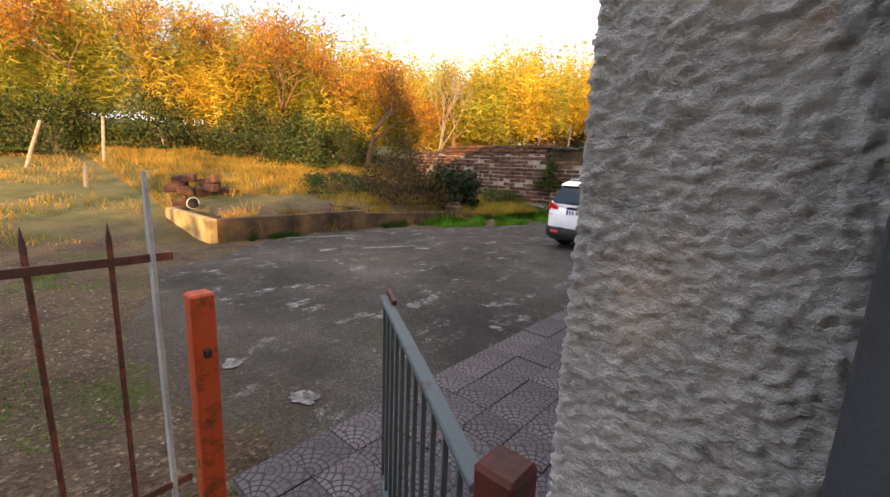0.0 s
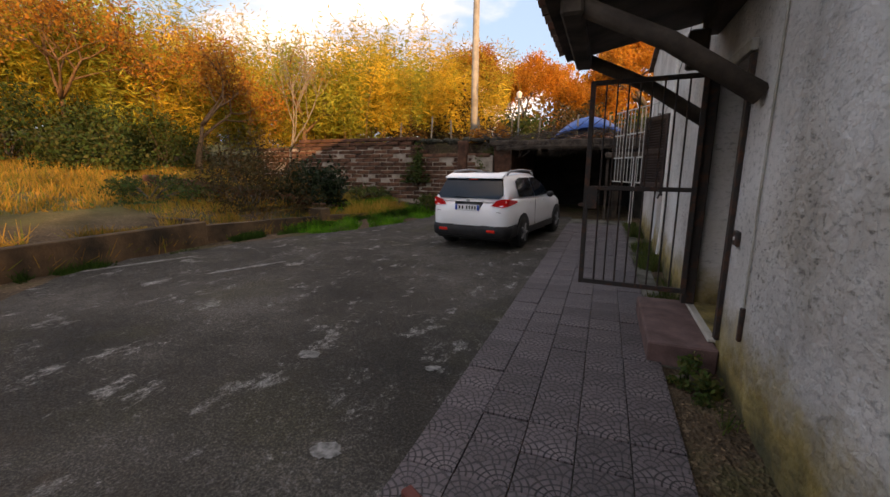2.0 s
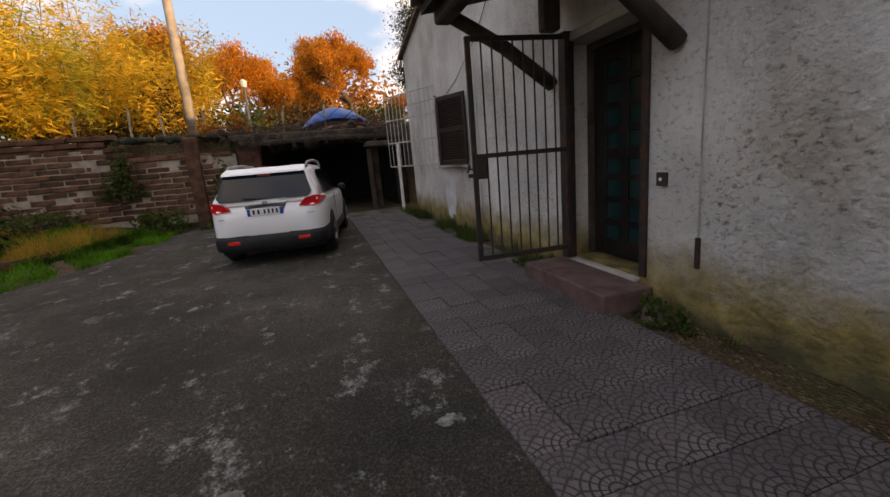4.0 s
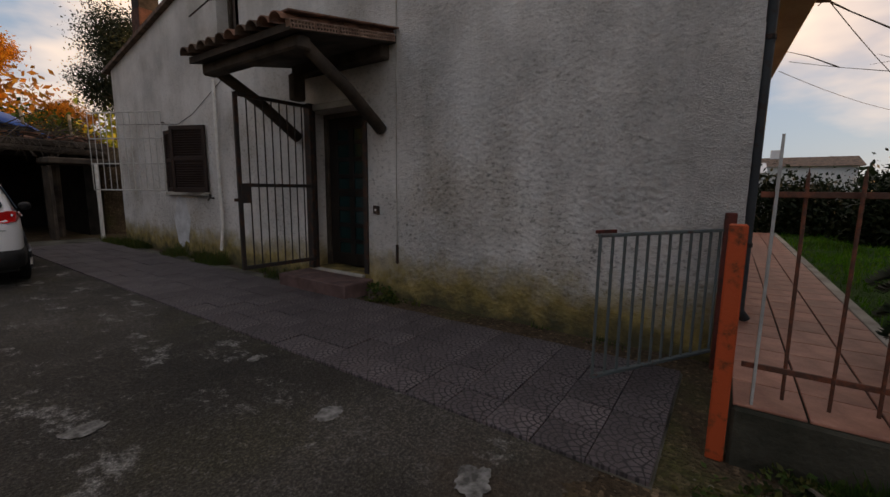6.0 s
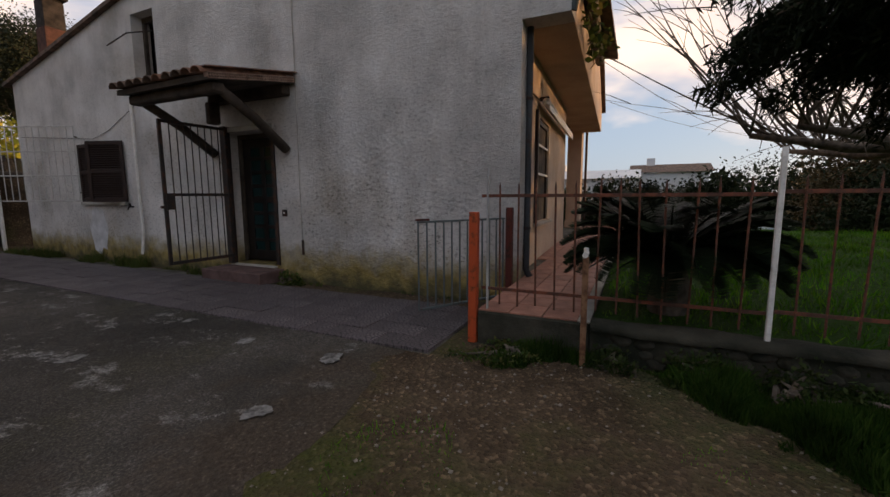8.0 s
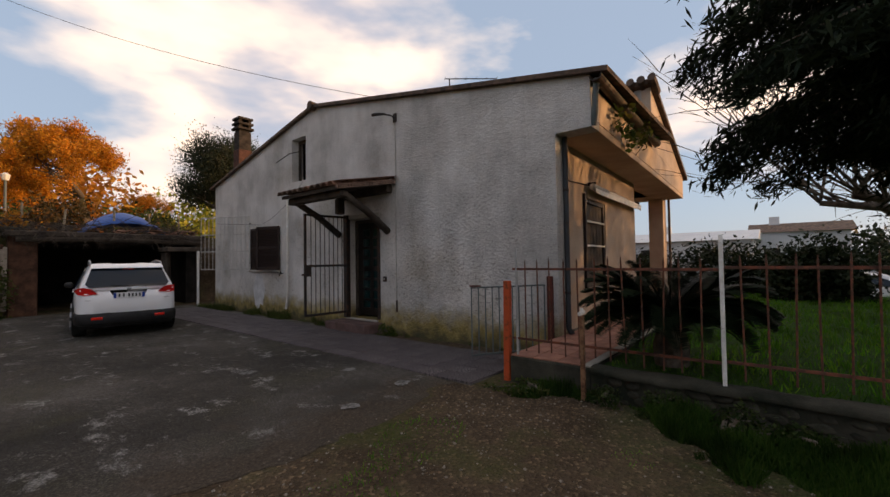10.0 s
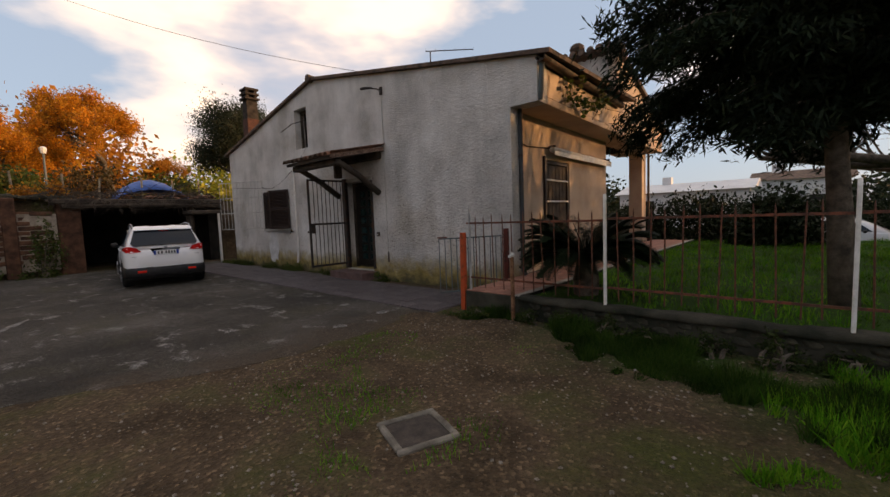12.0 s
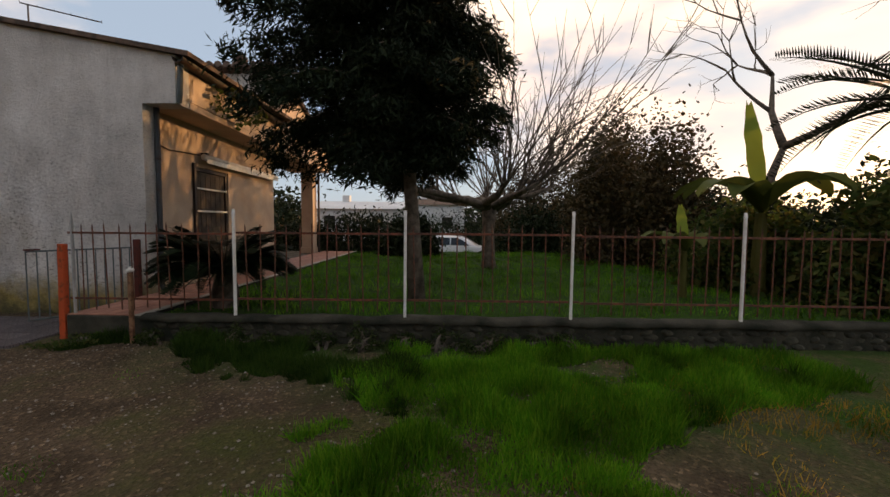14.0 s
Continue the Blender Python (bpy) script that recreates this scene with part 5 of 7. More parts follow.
wire((3.0, -0.6, 3.75), (26, -9, 5.0), 0.7, "overhead_wire", "thin dark wire leading away from the eaves")


# ---- parked car ----
def parked_car():
    white_n = Nodes("white_car_paint", 0.2, 0, 0.5)
    white = white_n.color(white_n.ramp(white_n.noise(1.3, 3), [(0.3, (0.80, 0.80, 0.81)), (0.7, (0.85, 0.85, 0.86))])).mat
    black = plain("black_car_plastic", (0.014, 0.014, 0.015), (0.024, 0.024, 0.025), 8, 0.6, 0.001, 120)
    glass = glass_dark("tinted_car_glass", (0.006, 0.010, 0.016), 0.05)
    glass.node_tree.nodes["Principled BSDF"].inputs["Specular IOR Level"].default_value = 0.4
    red = Nodes("red_lamp_lens", 0.12, 0, 0.6).color((0.55, 0.012, 0.012)).mat
    rubber = plain("tyre_rubber", (0.012, 0.012, 0.012), (0.022, 0.021, 0.020), 12, 0.85, 0.003, 60)
    alloy = plain("dusty_alloy", (0.20, 0.20, 0.21), (0.32, 0.32, 0.33), 6, 0.4, 0.001, 80, metal=0.7)
    dark_red = Nodes("red_reflector", 0.2, 0, 0.6).color((0.6, 0.02, 0.01)).mat
    m = Matrix.Translation((-3.44, 7.98, 0.02)) @ Matrix.Rotation(radians(-8.5), 4, "Z")
    car = empty("car", "white compact crossover car with black bumper parked in the yard", "car", (-3.40, 8.02, 0.02))

    def loft(stations, n):
        vs, fs = [], []
        for y, prof_pts in stations:
            full = [(-x, z) for x, z in prof_pts[::-1]] + [(x, z) for x, z in prof_pts]
            vs += [(x, y + dy, z) for (x, z), dy in zip(full, [0] * len(full))]
        k = 2 * n
        for j in range(len(stations) - 1):
            for i in range(k - 1):
                a = j * k + i
                fs.append((a, a + 1, a + k + 1, a + k))
        fs.append(tuple(range(k))[::-1])
        fs.append(tuple((len(stations) - 1) * k + i for i in range(k)))
        return Geo().add(vs, fs, m)

    def hull(y, w, zb, zt, tuck=0.05):
        return (y, [(w * 0.80, zb), (w - 0.02, zb + 0.05), (w, zb + 0.22), (w, zb + (zt - zb) * 0.62), (w - 0.015, zt - 0.06), (w - tuck, zt), (w * 0.4, zt + 0.012)])

    body = loft([hull(-0.02, 0.60, 0.34, 0.80), hull(0.03, 0.745, 0.31, 0.90), hull(0.12, 0.815, 0.30, 0.985), hull(0.35, 0.855, 0.30, 1.02), hull(0.8, 0.868, 0.30, 1.01),
                 hull(1.5, 0.87, 0.27, 1.0), hull(2.4, 0.87, 0.27, 0.985), hull(2.95, 0.868, 0.29, 0.965), hull(3.4, 0.86, 0.30, 0.92), hull(3.8, 0.82, 0.30, 0.83), hull(4.05, 0.70, 0.32, 0.72), hull(4.14, 0.5, 0.36, 0.62)], 7)
    part("body", body, white, car, smooth=True)

    def cabin(y, zb, zt, wb, wt):
        r = min(0.07, max(0.004, (zt - zb) * 0.3))
        return (y, [(wb, zb), (wb + (wt - wb) * 0.5 + 0.012, zb + (zt - zb) * 0.5), (wt + 0.012, zt - r), (wt - 0.03, zt - r * 0.3), (wt - 0.12, zt), (wt * 0.4, zt + 0.015)])

    top = loft([cabin(0.06, 0.96, 1.00, 0.78, 0.76), cabin(0.16, 0.97, 1.16, 0.80, 0.72), cabin(0.30, 0.97, 1.36, 0.81, 0.655), cabin(0.40, 0.97, 1.455, 0.82, 0.635), cabin(0.62, 0.97, 1.49, 0.825, 0.63), cabin(1.3, 0.97, 1.52, 0.83, 0.63),
                cabin(1.95, 0.96, 1.50, 0.83, 0.625), cabin(2.25, 0.96, 1.44, 0.83, 0.62), cabin(2.6, 0.95, 1.26, 0.82, 0.64), cabin(3.05, 0.93, 0.985, 0.78, 0.70)], 6)
    part("roof", top, white, car, smooth=True)

    # glass
    rw = Geo().prism([(-0.64, 0.030, 1.03), (0.64, 0.030, 1.03), (0.70, 0.07, 1.10), (0.60, 0.275, 1.415), (-0.60, 0.275, 1.415), (-0.70, 0.07, 1.10)], (0, 0.05, 0.0), m)
    part("rear_window", rw, glass, car)
    for s in (-1, 1):
        def side(y, f):
            lo_w, hi_w, zb, zt = 0.852, 0.664, 0.99, 1.45
            return (s * (lo_w + (hi_w - lo_w) * f), y, zb + (zt - zb) * f)
        off = (s * 0.012, 0, 0.002)
        part("side_window", Geo().prism([side(0.62, 0.12), side(1.55, 0.06), side(1.55, 0.92), side(0.95, 0.93), side(0.70, 0.80)], off, m), glass, car)
        part("side_window", Geo().prism([side(1.62, 0.06), side(2.62, 0.03), side(2.30, 0.62), side(1.98, 0.90), side(1.62, 0.93)], off, m), glass, car)
        part("roof_rail", Geo().tube([(s * 0.61, 0.50, 1.475), (s * 0.615, 0.62, 1.545), (s * 0.615, 1.3, 1.575), (s * 0.61, 1.95, 1.545), (s * 0.60, 2.12, 1.475)], 0.022, 8, m), alloy, car, smooth=True)
        lamp = Geo().prism([(s * 0.50, -0.012, 0.90), (s * 0.72, 0.012, 0.875), (s * 0.80, 0.075, 0.90), (s * 0.815, 0.10, 1.02), (s * 0.74, 0.05, 1.035), (s * 0.60, 0.0, 1.0)], (0, 0.06, 0), m)
        lamp.prism([(s * 0.806, 0.09, 0.89), (s * 0.864, 0.42, 0.945), (s * 0.860, 0.46, 0.985), (s * 0.792, 0.10, 1.03)], (-s * 0.05, 0, 0), m)
        part("tail_light", lamp, red, car, "red wedge-shaped tail light")
        part("mirror", Geo().ball((s * 0.955, 2.42, 1.02), (0.085, 0.06, 0.07), 10, 7, m), black, car, "black door mirror", smooth=True)
        part("fog_reflector", Geo().box((s * 0.52 - 0.09, -0.068, 0.385), (s * 0.52 + 0.09, -0.045, 0.44), 0.008, m), dark_red, car)
        part("sill_cladding", Geo().box((min(s * 0.845, s * 0.885), 1.12, 0.26), (max(s * 0.845, s * 0.885), 2.98, 0.40), 0.012, m), black, car)
        part("door_seam", Geo().box((min(s * 0.866, s * 0.8725), 1.575, 0.42), (max(s * 0.866, s * 0.8725), 1.585, 0.96), 0, m), black, car)
        for y in (1.30, 2.25):
            part("door_handle", Geo().box((min(s * 0.865, s * 0.89), y - 0.10, 0.90), (max(s * 0.865, s * 0.89), y + 0.08, 0.93), 0.006, m), white, car)
        for y in (0.80, 3.34):
            arch = []
            for k in range(13):
                a = math.pi * k / 12
                arch.append((s * 0.874, y + 0.40 * math.cos(a), 0.32 + 0.40 * math.sin(a)))
            part("wheel_arch", Geo().prism(arch, (s * 0.008, 0, 0), m), black, car)
            wheel = part("wheel", Geo().tube([(s * 0.66, y, 0.32), (s * 0.68, y, 0.32), (s * 0.87, y, 0.32), (s * 0.895, y, 0.32)], [0.28, 0.32, 0.32, 0.285], 28, m), rubber, car, "dusty black tyre", True)
            rim = Geo().tube([(s * 0.89, y, 0.32), (s * 0.899, y, 0.32)], [0.205, 0.19], 24, m)
            part("rim", rim, black, wheel)
            sp_g = Geo()
            for k in range(5):
                a = 2 * math.pi * k / 5
                c, sn = math.cos(a), math.sin(a)
                sp_g.tube([(s * 0.905, y, 0.32), (s * 0.902, y + 0.19 * c, 0.32 + 0.19 * sn)], [0.035, 0.025], 6, m)
            part("spoke_star", sp_g, alloy, wheel, "dull alloy star of five spokes")
    bump_r = loft([(-0.055, [(0.50, 0.30), (0.62, 0.32), (0.66, 0.40), (0.66, 0.45), (0.62, 0.50), (0.3, 0.51)]), (0.0, [(0.66, 0.27), (0.74, 0.29), (0.775, 0.38), (0.775, 0.45), (0.76, 0.51), (0.3, 0.52)]),
                   (0.12, [(0.74, 0.26), (0.83, 0.28), (0.845, 0.38), (0.845, 0.45), (0.835, 0.51), (0.3, 0.52)]), (0.42, [(0.8, 0.26), (0.865, 0.28), (0.88, 0.40), (0.88, 0.48), (0.872, 0.53), (0.3, 0.54)])], 6)
    part("rear_bumper", bump_r, black, car, "matt black lower bumper", True)
    part("underbody", Geo().box((-0.78, 0.15, 0.20), (0.78, 4.0, 0.32), 0.02, m), black, car)
    part("spoiler", Geo().prism([(-0.62, 0.22, 1.415), (0.62, 0.22, 1.415), (0.60, 0.44, 1.485), (-0.60, 0.44, 1.485)], (0, 0.02, 0.028), m), white, car)
    part("brake_light", Geo().box((-0.10, 0.245, 1.385), (0.10, 0.27, 1.402), 0.003, m), red, car)
    plate = part("number_plate", Geo().box((-0.26, -0.035, 0.80), (0.26, -0.018, 0.912), 0.004, m), plain("plate_white", (0.7, 0.7, 0.7), (0.74, 0.74, 0.74), 5, 0.4, 0.0005, 50), car, "white number plate with blue ends")
    blue = plain("plate_blue", (0.012, 0.05, 0.30), (0.016, 0.06, 0.34), 5, 0.4, 0.0005, 50)
    for x0, x1 in ((-0.258, -0.215), (0.215, 0.258)):
        part("blue_band", Geo().box((x0, -0.039, 0.803), (x1, -0.034, 0.909), 0.0, m), blue, plate)
    for x0, w0 in ((-0.18, 0.05), (-0.11, 0.05), (-0.02, 0.045), (0.04, 0.045), (0.10, 0.045), (0.16, 0.045)):
        part("character", Geo().box((x0, -0.039, 0.825), (x0 + w0 * 0.62, -0.034, 0.89), 0.0, m), black, plate)
    part("tailgate_seam", Geo().box((-0.70, -0.008, 0.775), (0.70, 0.0, 0.782), 0, m), black, car)
    part("badge", Geo().box((-0.035, -0.002, 0.955), (0.035, 0.035, 1.01), 0.012, m), alloy, car, "small dull metal badge")
    part("rear_wiper", Geo().tube([(0.0, 0.02, 1.045), (-0.3, 0.035, 1.07)], 0.008, 5, m), black, car)


parked_car()
far_car = copy_thing(bpy.data.objects["car"], pose(17.0, -3.4, ground_z(17.0, -3.4), 0, 0, 182))
tagged(far_car, "white compact car parked beyond the lawn by the hedge", "car")


# ---- plants ----
REED = leaf("reed_leaves", (0.74, 0.48, 0.04), (0.56, 0.42, 0.035), (0.80, 0.52, 0.06), (0.28, 0.26, 0.03), through=0.45, clumps=0.35, depth=0.6)
REED_GREEN = leaf("green_reed_leaves", (0.34, 0.34, 0.04), (0.46, 0.40, 0.05), (0.20, 0.24, 0.03))
RUSSET = leaf("russet_leaves", (0.46, 0.19, 0.025), (0.36, 0.13, 0.02), (0.52, 0.28, 0.035), (0.24, 0.11, 0.02))
OAK = leaf("autumn_oak_leaves", (0.60, 0.24, 0.02), (0.48, 0.17, 0.015), (0.64, 0.32, 0.03), (0.28, 0.12, 0.02))
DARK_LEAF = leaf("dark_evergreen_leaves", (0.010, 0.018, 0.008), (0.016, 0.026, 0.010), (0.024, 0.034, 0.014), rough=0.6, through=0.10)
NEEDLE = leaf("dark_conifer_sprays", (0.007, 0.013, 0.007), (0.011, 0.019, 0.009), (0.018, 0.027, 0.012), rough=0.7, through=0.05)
OLIVE = leaf("grey_green_leaves", (0.035, 0.045, 0.025), (0.055, 0.062, 0.036), (0.026, 0.034, 0.02), through=0.2)
BUSH = leaf("bramble_leaves", (0.05, 0.085, 0.02), (0.08, 0.11, 0.025), (0.11, 0.10, 0.03), (0.03, 0.05, 0.015))
BUSH_DARK = leaf("dark_weed_leaves", (0.018, 0.034, 0.008), (0.03, 0.05, 0.012), (0.05, 0.065, 0.018), through=0.25)
GRASS = leaf("fresh_grass_blades", (0.045, 0.15, 0.006), (0.065, 0.19, 0.008), (0.12, 0.23, 0.016), through=0.35, clumps=1.6, depth=0.75)
# Rank grass darkened in its colour for the shade along the walls.
SHADE_GRASS = leaf("shade_toned_rank_grass", (0.018, 0.045, 0.006), (0.030, 0.068, 0.009), (0.045, 0.08, 0.014), through=0.3, clumps=1.6, depth=0.6)
DRY_GRASS = leaf("dry_grass_blades", (0.38, 0.22, 0.035), (0.26, 0.19, 0.025), (0.46, 0.24, 0.05), (0.14, 0.16, 0.02), through=0.35, clumps=0.8, depth=0.5)
CYCAD = leaf("glossy_cycad_leaflets", (0.008, 0.016, 0.007), (0.014, 0.025, 0.010), (0.024, 0.034, 0.016), rough=0.5, through=0.06)
BROWN_FIR = leaf("brown_green_sprays", (0.050, 0.038, 0.018), (0.075, 0.055, 0.026), (0.035, 0.035, 0.016), (0.10, 0.07, 0.03), through=0.12)
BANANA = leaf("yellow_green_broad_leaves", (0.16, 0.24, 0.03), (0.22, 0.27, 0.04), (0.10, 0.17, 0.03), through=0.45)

# Darker copy of the banana green, with shade put into the arching leaves.
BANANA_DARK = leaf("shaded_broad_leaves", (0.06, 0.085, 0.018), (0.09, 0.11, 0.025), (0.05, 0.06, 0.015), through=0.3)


def grow(geo, p, d, length, r, level, tips, rnd, fan=0.7, lift=0.12, kids=(3, 4)):
    pts, rad = [p], [r]
    step = length / 4
    for k in range(4):
        d = (d + Vector((rnd.uniform(-1, 1), rnd.uniform(-1, 1), rnd.uniform(-1, 1))) * 0.16 + Vector((0, 0, lift))).normalized()
        p = p + d * step
        pts.append(p)
        rad.append(r * (1 - 0.16 * (k + 1)))
    geo.tube(pts, rad, 8 if level > 2 else (6 if level > 1 else 4), close=level > 2)
    if level <= 1:
        tips += [(pts[2], d), (pts[3], d), (pts[4], d)]
    if level == 0:
        return
    for k in range(rnd.randint(*kids)):
        base = pts[rnd.choice((2, 3, 4, 4))] if k else pts[4]
        a = rnd.uniform(0, 2 * math.pi)
        side = d.orthogonal().normalized()
        side = Matrix.Rotation(a, 3, d) @ side
        nd = (d * (1 - fan * 0.4) + side * fan * rnd.uniform(0.6, 1.2)).normalized()
        grow(geo, base, nd, length * rnd.uniform(0.62, 0.82), r * 0.52, level - 1, tips, rnd, fan, lift, kids)


def crown_mesh(name, tips, per, blur, size, mat, droop=0.0, ratio=0.5, flat=0.6):
    c = np.repeat(np.array([t[0][:] for t in tips]), per, 0)
    c = c + rng.normal(size=c.shape) * blur
    n = directions(len(c)) + np.array((0, 0, flat))
    n /= np.linalg.norm(n, axis=1)[:, None]
    u = directions(len(c)) + np.array((0, 0, -droop))
    s = size * rng.uniform(0.6, 1.4, len(c))
    return quads(name, c, n, u, s * ratio, s, mat)


def tree(name, label, base, height, trunk_r, mat, per=6, size=0.14, blur=0.25, levels=4, fan=0.7, lift=0.12, lean=(0, 0), bark=None, seed=1, category="tree", first=0.30, kids=(3, 4), group="", droop=0.0, ratio=0.5):
    rnd = random.Random(seed)
    b = Vector(base)
    ob = empty(name, label, category, base, group)
    g, tips = Geo(), []
    d = Vector((lean[0], lean[1], 1)).normalized()
    grow(g, b - Vector((0, 0, 0.1)), d, height * first, trunk_r, levels, tips, rnd, fan, lift, kids)
    part("trunk", g, bark or BARK, ob, smooth=True)
    if mat:
        o = new("crown", crown_mesh("crown", tips, per, blur, size, mat, droop, ratio))
        o.parent = ob
        o.matrix_parent_inverse = Matrix.Translation(-b)
    return ob


def lumps(name, label, centre, radii, count, size, mat, category="bush", kind="", group="", seed=3, holes=0.0, ratio=0.55, stems=None):
    """A bush or far wood: leaves on many small clumps, uneven in outline."""
    r = np.random.default_rng(seed)
    k = max(10, count // 120)
    d = r.normal(size=(k, 3))
    d /= np.linalg.norm(d, axis=1)[:, None]
    d[:, 2] = np.abs(d[:, 2]) * 1.15 - 0.18
    rad = np.array(radii)
    heads = d * (r.uniform(0.35, 1.08, (k, 1)) ** 0.6) * rad + np.array(centre)
    each = np.repeat(heads, max(1, count // k), 0)
    c = each + r.normal(size=each.shape) * rad * 0.16
    c[:, 2] = np.maximum(c[:, 2], centre[2] + 0.02)
    n = r.normal(size=c.shape) + np.array((0, 0, 0.5))
    n /= np.linalg.norm(n, axis=1)[:, None]
    s = size * r.uniform(0.6, 1.5, len(c))
    data = quads(name, c, n, r.normal(size=c.shape), s * ratio, s, mat)
    if kind == "stuff":
        return tagged(new(name, data), label, category, group, kind)
    ob = empty(name, label, category, centre, group)
    o = new("foliage", data)
    o.parent = ob
    o.matrix_parent_inverse = Matrix.Translation(-Vector(centre))
    g = Geo()
    rnd = random.Random(seed)
    for q in heads[:: max(1, k // 14)]:
        a = Vector(centre) + Vector((rnd.uniform(-0.15, 0.15), rnd.uniform(-0.15, 0.15), -0.12))
        e = Vector(q)
        g.tube([a, a.lerp(e, 0.5) + Vector((0, 0, 0.1)), e], [0.03, 0.02, 0.006], 5, close=False)
    part("stem_mass", g, stems or BARK, ob)
    return ob


def reeds(centre, rx, ry, height, canes, mat, seed, label):
    """A stand of tall canes with long drooping leaves."""
    r = np.random.default_rng(seed)
    g = Geo()
    cs, ns, us, ws, hs = [], [], [], [], []
    tufts = [(r.uniform(0, 2 * math.pi), math.sqrt(r.uniform(0, 1)), r.uniform(0.62, 1.08)) for _ in range(9)]
    for k in range(canes):
        a, q, tall = tufts[k % 9]
        x, y = centre[0] + rx * q * math.cos(a) + r.normal(0, 0.6), centre[1] + ry * q * math.sin(a) + r.normal(0, 0.6)
        z0 = ground_z(x, y) - 0.05
        h = height * tall * r.uniform(0.78, 1.08)
        lx, ly = r.normal(0, 0.07, 2)
        pts = [Vector((x + lx * h * t * t * 1.4, y + ly * h * t * t * 1.4, z0 + h * t)) for t in (0, 0.35, 0.7, 1.0)]
        if k % 22 == 0:
            g.tube(pts, [0.018, 0.015, 0.011, 0.004], 4, close=False)
        m = 48
        for j in range(m):
            t = 0.22 + 0.78 * (j + r.uniform(0, 1)) / m
            p = Vector((x + lx * h * t * t * 1.4, y + ly * h * t * t * 1.4, z0 + h * t))
            b = r.uniform(0, 2 * math.pi)
            out = Vector((math.cos(b), math.sin(b), r.uniform(-0.5, 0.75))).normalized()
            L = r.uniform(0.26, 0.56)
            cs.append(p + out * L * 0.5)
            us.append(out)
            ns.append(Vector((r.normal(), r.normal(), 1.2)))
            ws.append(r.uniform(0.035, 0.07))
            hs.append(L)
    ob = empty("reed_stand", label, "reeds", (centre[0], centre[1], ground_z(*centre[:2])), "reeds on the slope")
    tagged(part("cane_mass", g, TWIG_BARK, ob), kind="stuff")
    o = new("leaves", quads("leaves", np.array(cs), np.array(ns), np.array(us), ws, hs, mat))
    o.parent = ob
    o.matrix_parent_inverse = Matrix.Translation(-Vector(ob.location))


DRY_BUSH = leaf("dry_bramble_leaves", (0.05, 0.042, 0.018), (0.085, 0.055, 0.022), (0.035, 0.04, 0.015), (0.11, 0.06, 0.02), through=0.25)

# reeds along the western and northern slope
rr = random.Random(11)
spots = []
for k in range(17):
    a = radians(4 + 5.4 * k)
    for row, dist in enumerate((27.0, 32.5)):
        dd = dist + rr.uniform(-1.5, 1.5)
        spots.append((-dd * math.sin(a) * 0.98 - 1, dd * math.cos(a) * 0.86 + 1.5, row))
for n, (x, y, row) in enumerate(spots):
    if y < 0 or x > -8:
        continue
    reeds((x, y), 2.9, 2.4, rr.uniform(5.2, 7.0) * (1.0 if x < -16 else 0.92) + 1.4 * row + (1.0 if x < -16 else 0), 165, REED if (n % 4 and x > -26) else REED_GREEN, 100 + n, "dense stand of tall yellowing reeds on the slope")

# autumn trees and bushes in front of the reeds
for n, (x, y, h, mat) in enumerate(((-17.0, 13.0, 7.5, RUSSET), (-20.5, 15.0, 8.6, RUSSET), (-22.5, 11.5, 9.0, RUSSET), (-24.0, 7.0, 9.0, RUSSET), (-26.0, 3.0, 9.5, RUSSET), (-15.2, 17.6, 6.0, REED_GREEN), (-27.0, 0.0, 9.0, OAK))):
    tree("autumn_tree", "half-bare russet autumn tree with pale trunk", (x, y, ground_z(x, y)), h, 0.16, mat, 11, 0.13, 0.30, 4, 0.75, 0.10, bark=TWIG_BARK, seed=20 + n, group="autumn trees", first=0.28)
for n, (x, y, r1, h) in enumerate(((-18.5, 10.0, 1.6, 2.0), (-21.0, 8.6, 1.9, 2.4), (-23.0, 5.2, 2.2, 2.6), (-24.0, 2.2, 2.0, 2.6), (-19.2, 13.2, 1.6, 2.2), (-25.5, -0.5, 2.2, 2.6), (-22.2, 12.5, 1.8, 2.6))):
    lumps("green_bush", "rounded dark green bush at the foot of the slope", (x, y, ground_z(x, y)), (r1, r1, h), 6500, 0.13, BUSH, seed=50 + n, group="slope bushes")
lumps("brown_bush", "sprawling dry brown bush beside the yard", (-10.6, 9.6, ground_z(-10.6, 9.6) - 0.05), (1.9, 1.5, 1.9), 9000, 0.10, DRY_BUSH, seed=71, ratio=0.35)
lumps("dark_bush", "dark evergreen bush in front of the block wall", (-9.9, 11.2, ground_z(-9.9, 11.2) - 0.05), (1.3, 1.0, 1.4), 5000, 0.12, DARK_LEAF, seed=72)
tree("bare_shrub", "thin leafless pale shrub rising from the bush", (-10.8, 11.4, ground_z(-10.8, 11.4)), 5.4, 0.06, RUSSET, 1, 0.06, 0.2, 4, 0.5, 0.16, bark=PALE_BARK, seed=77, category="shrub", first=0.32)
lumps("ivy_clump", "bright green creeper hanging over the block wall", (-7.7, 14.75, 1.1), (0.6, 0.3, 1.5), 1600, 0.10, BUSH, seed=73)
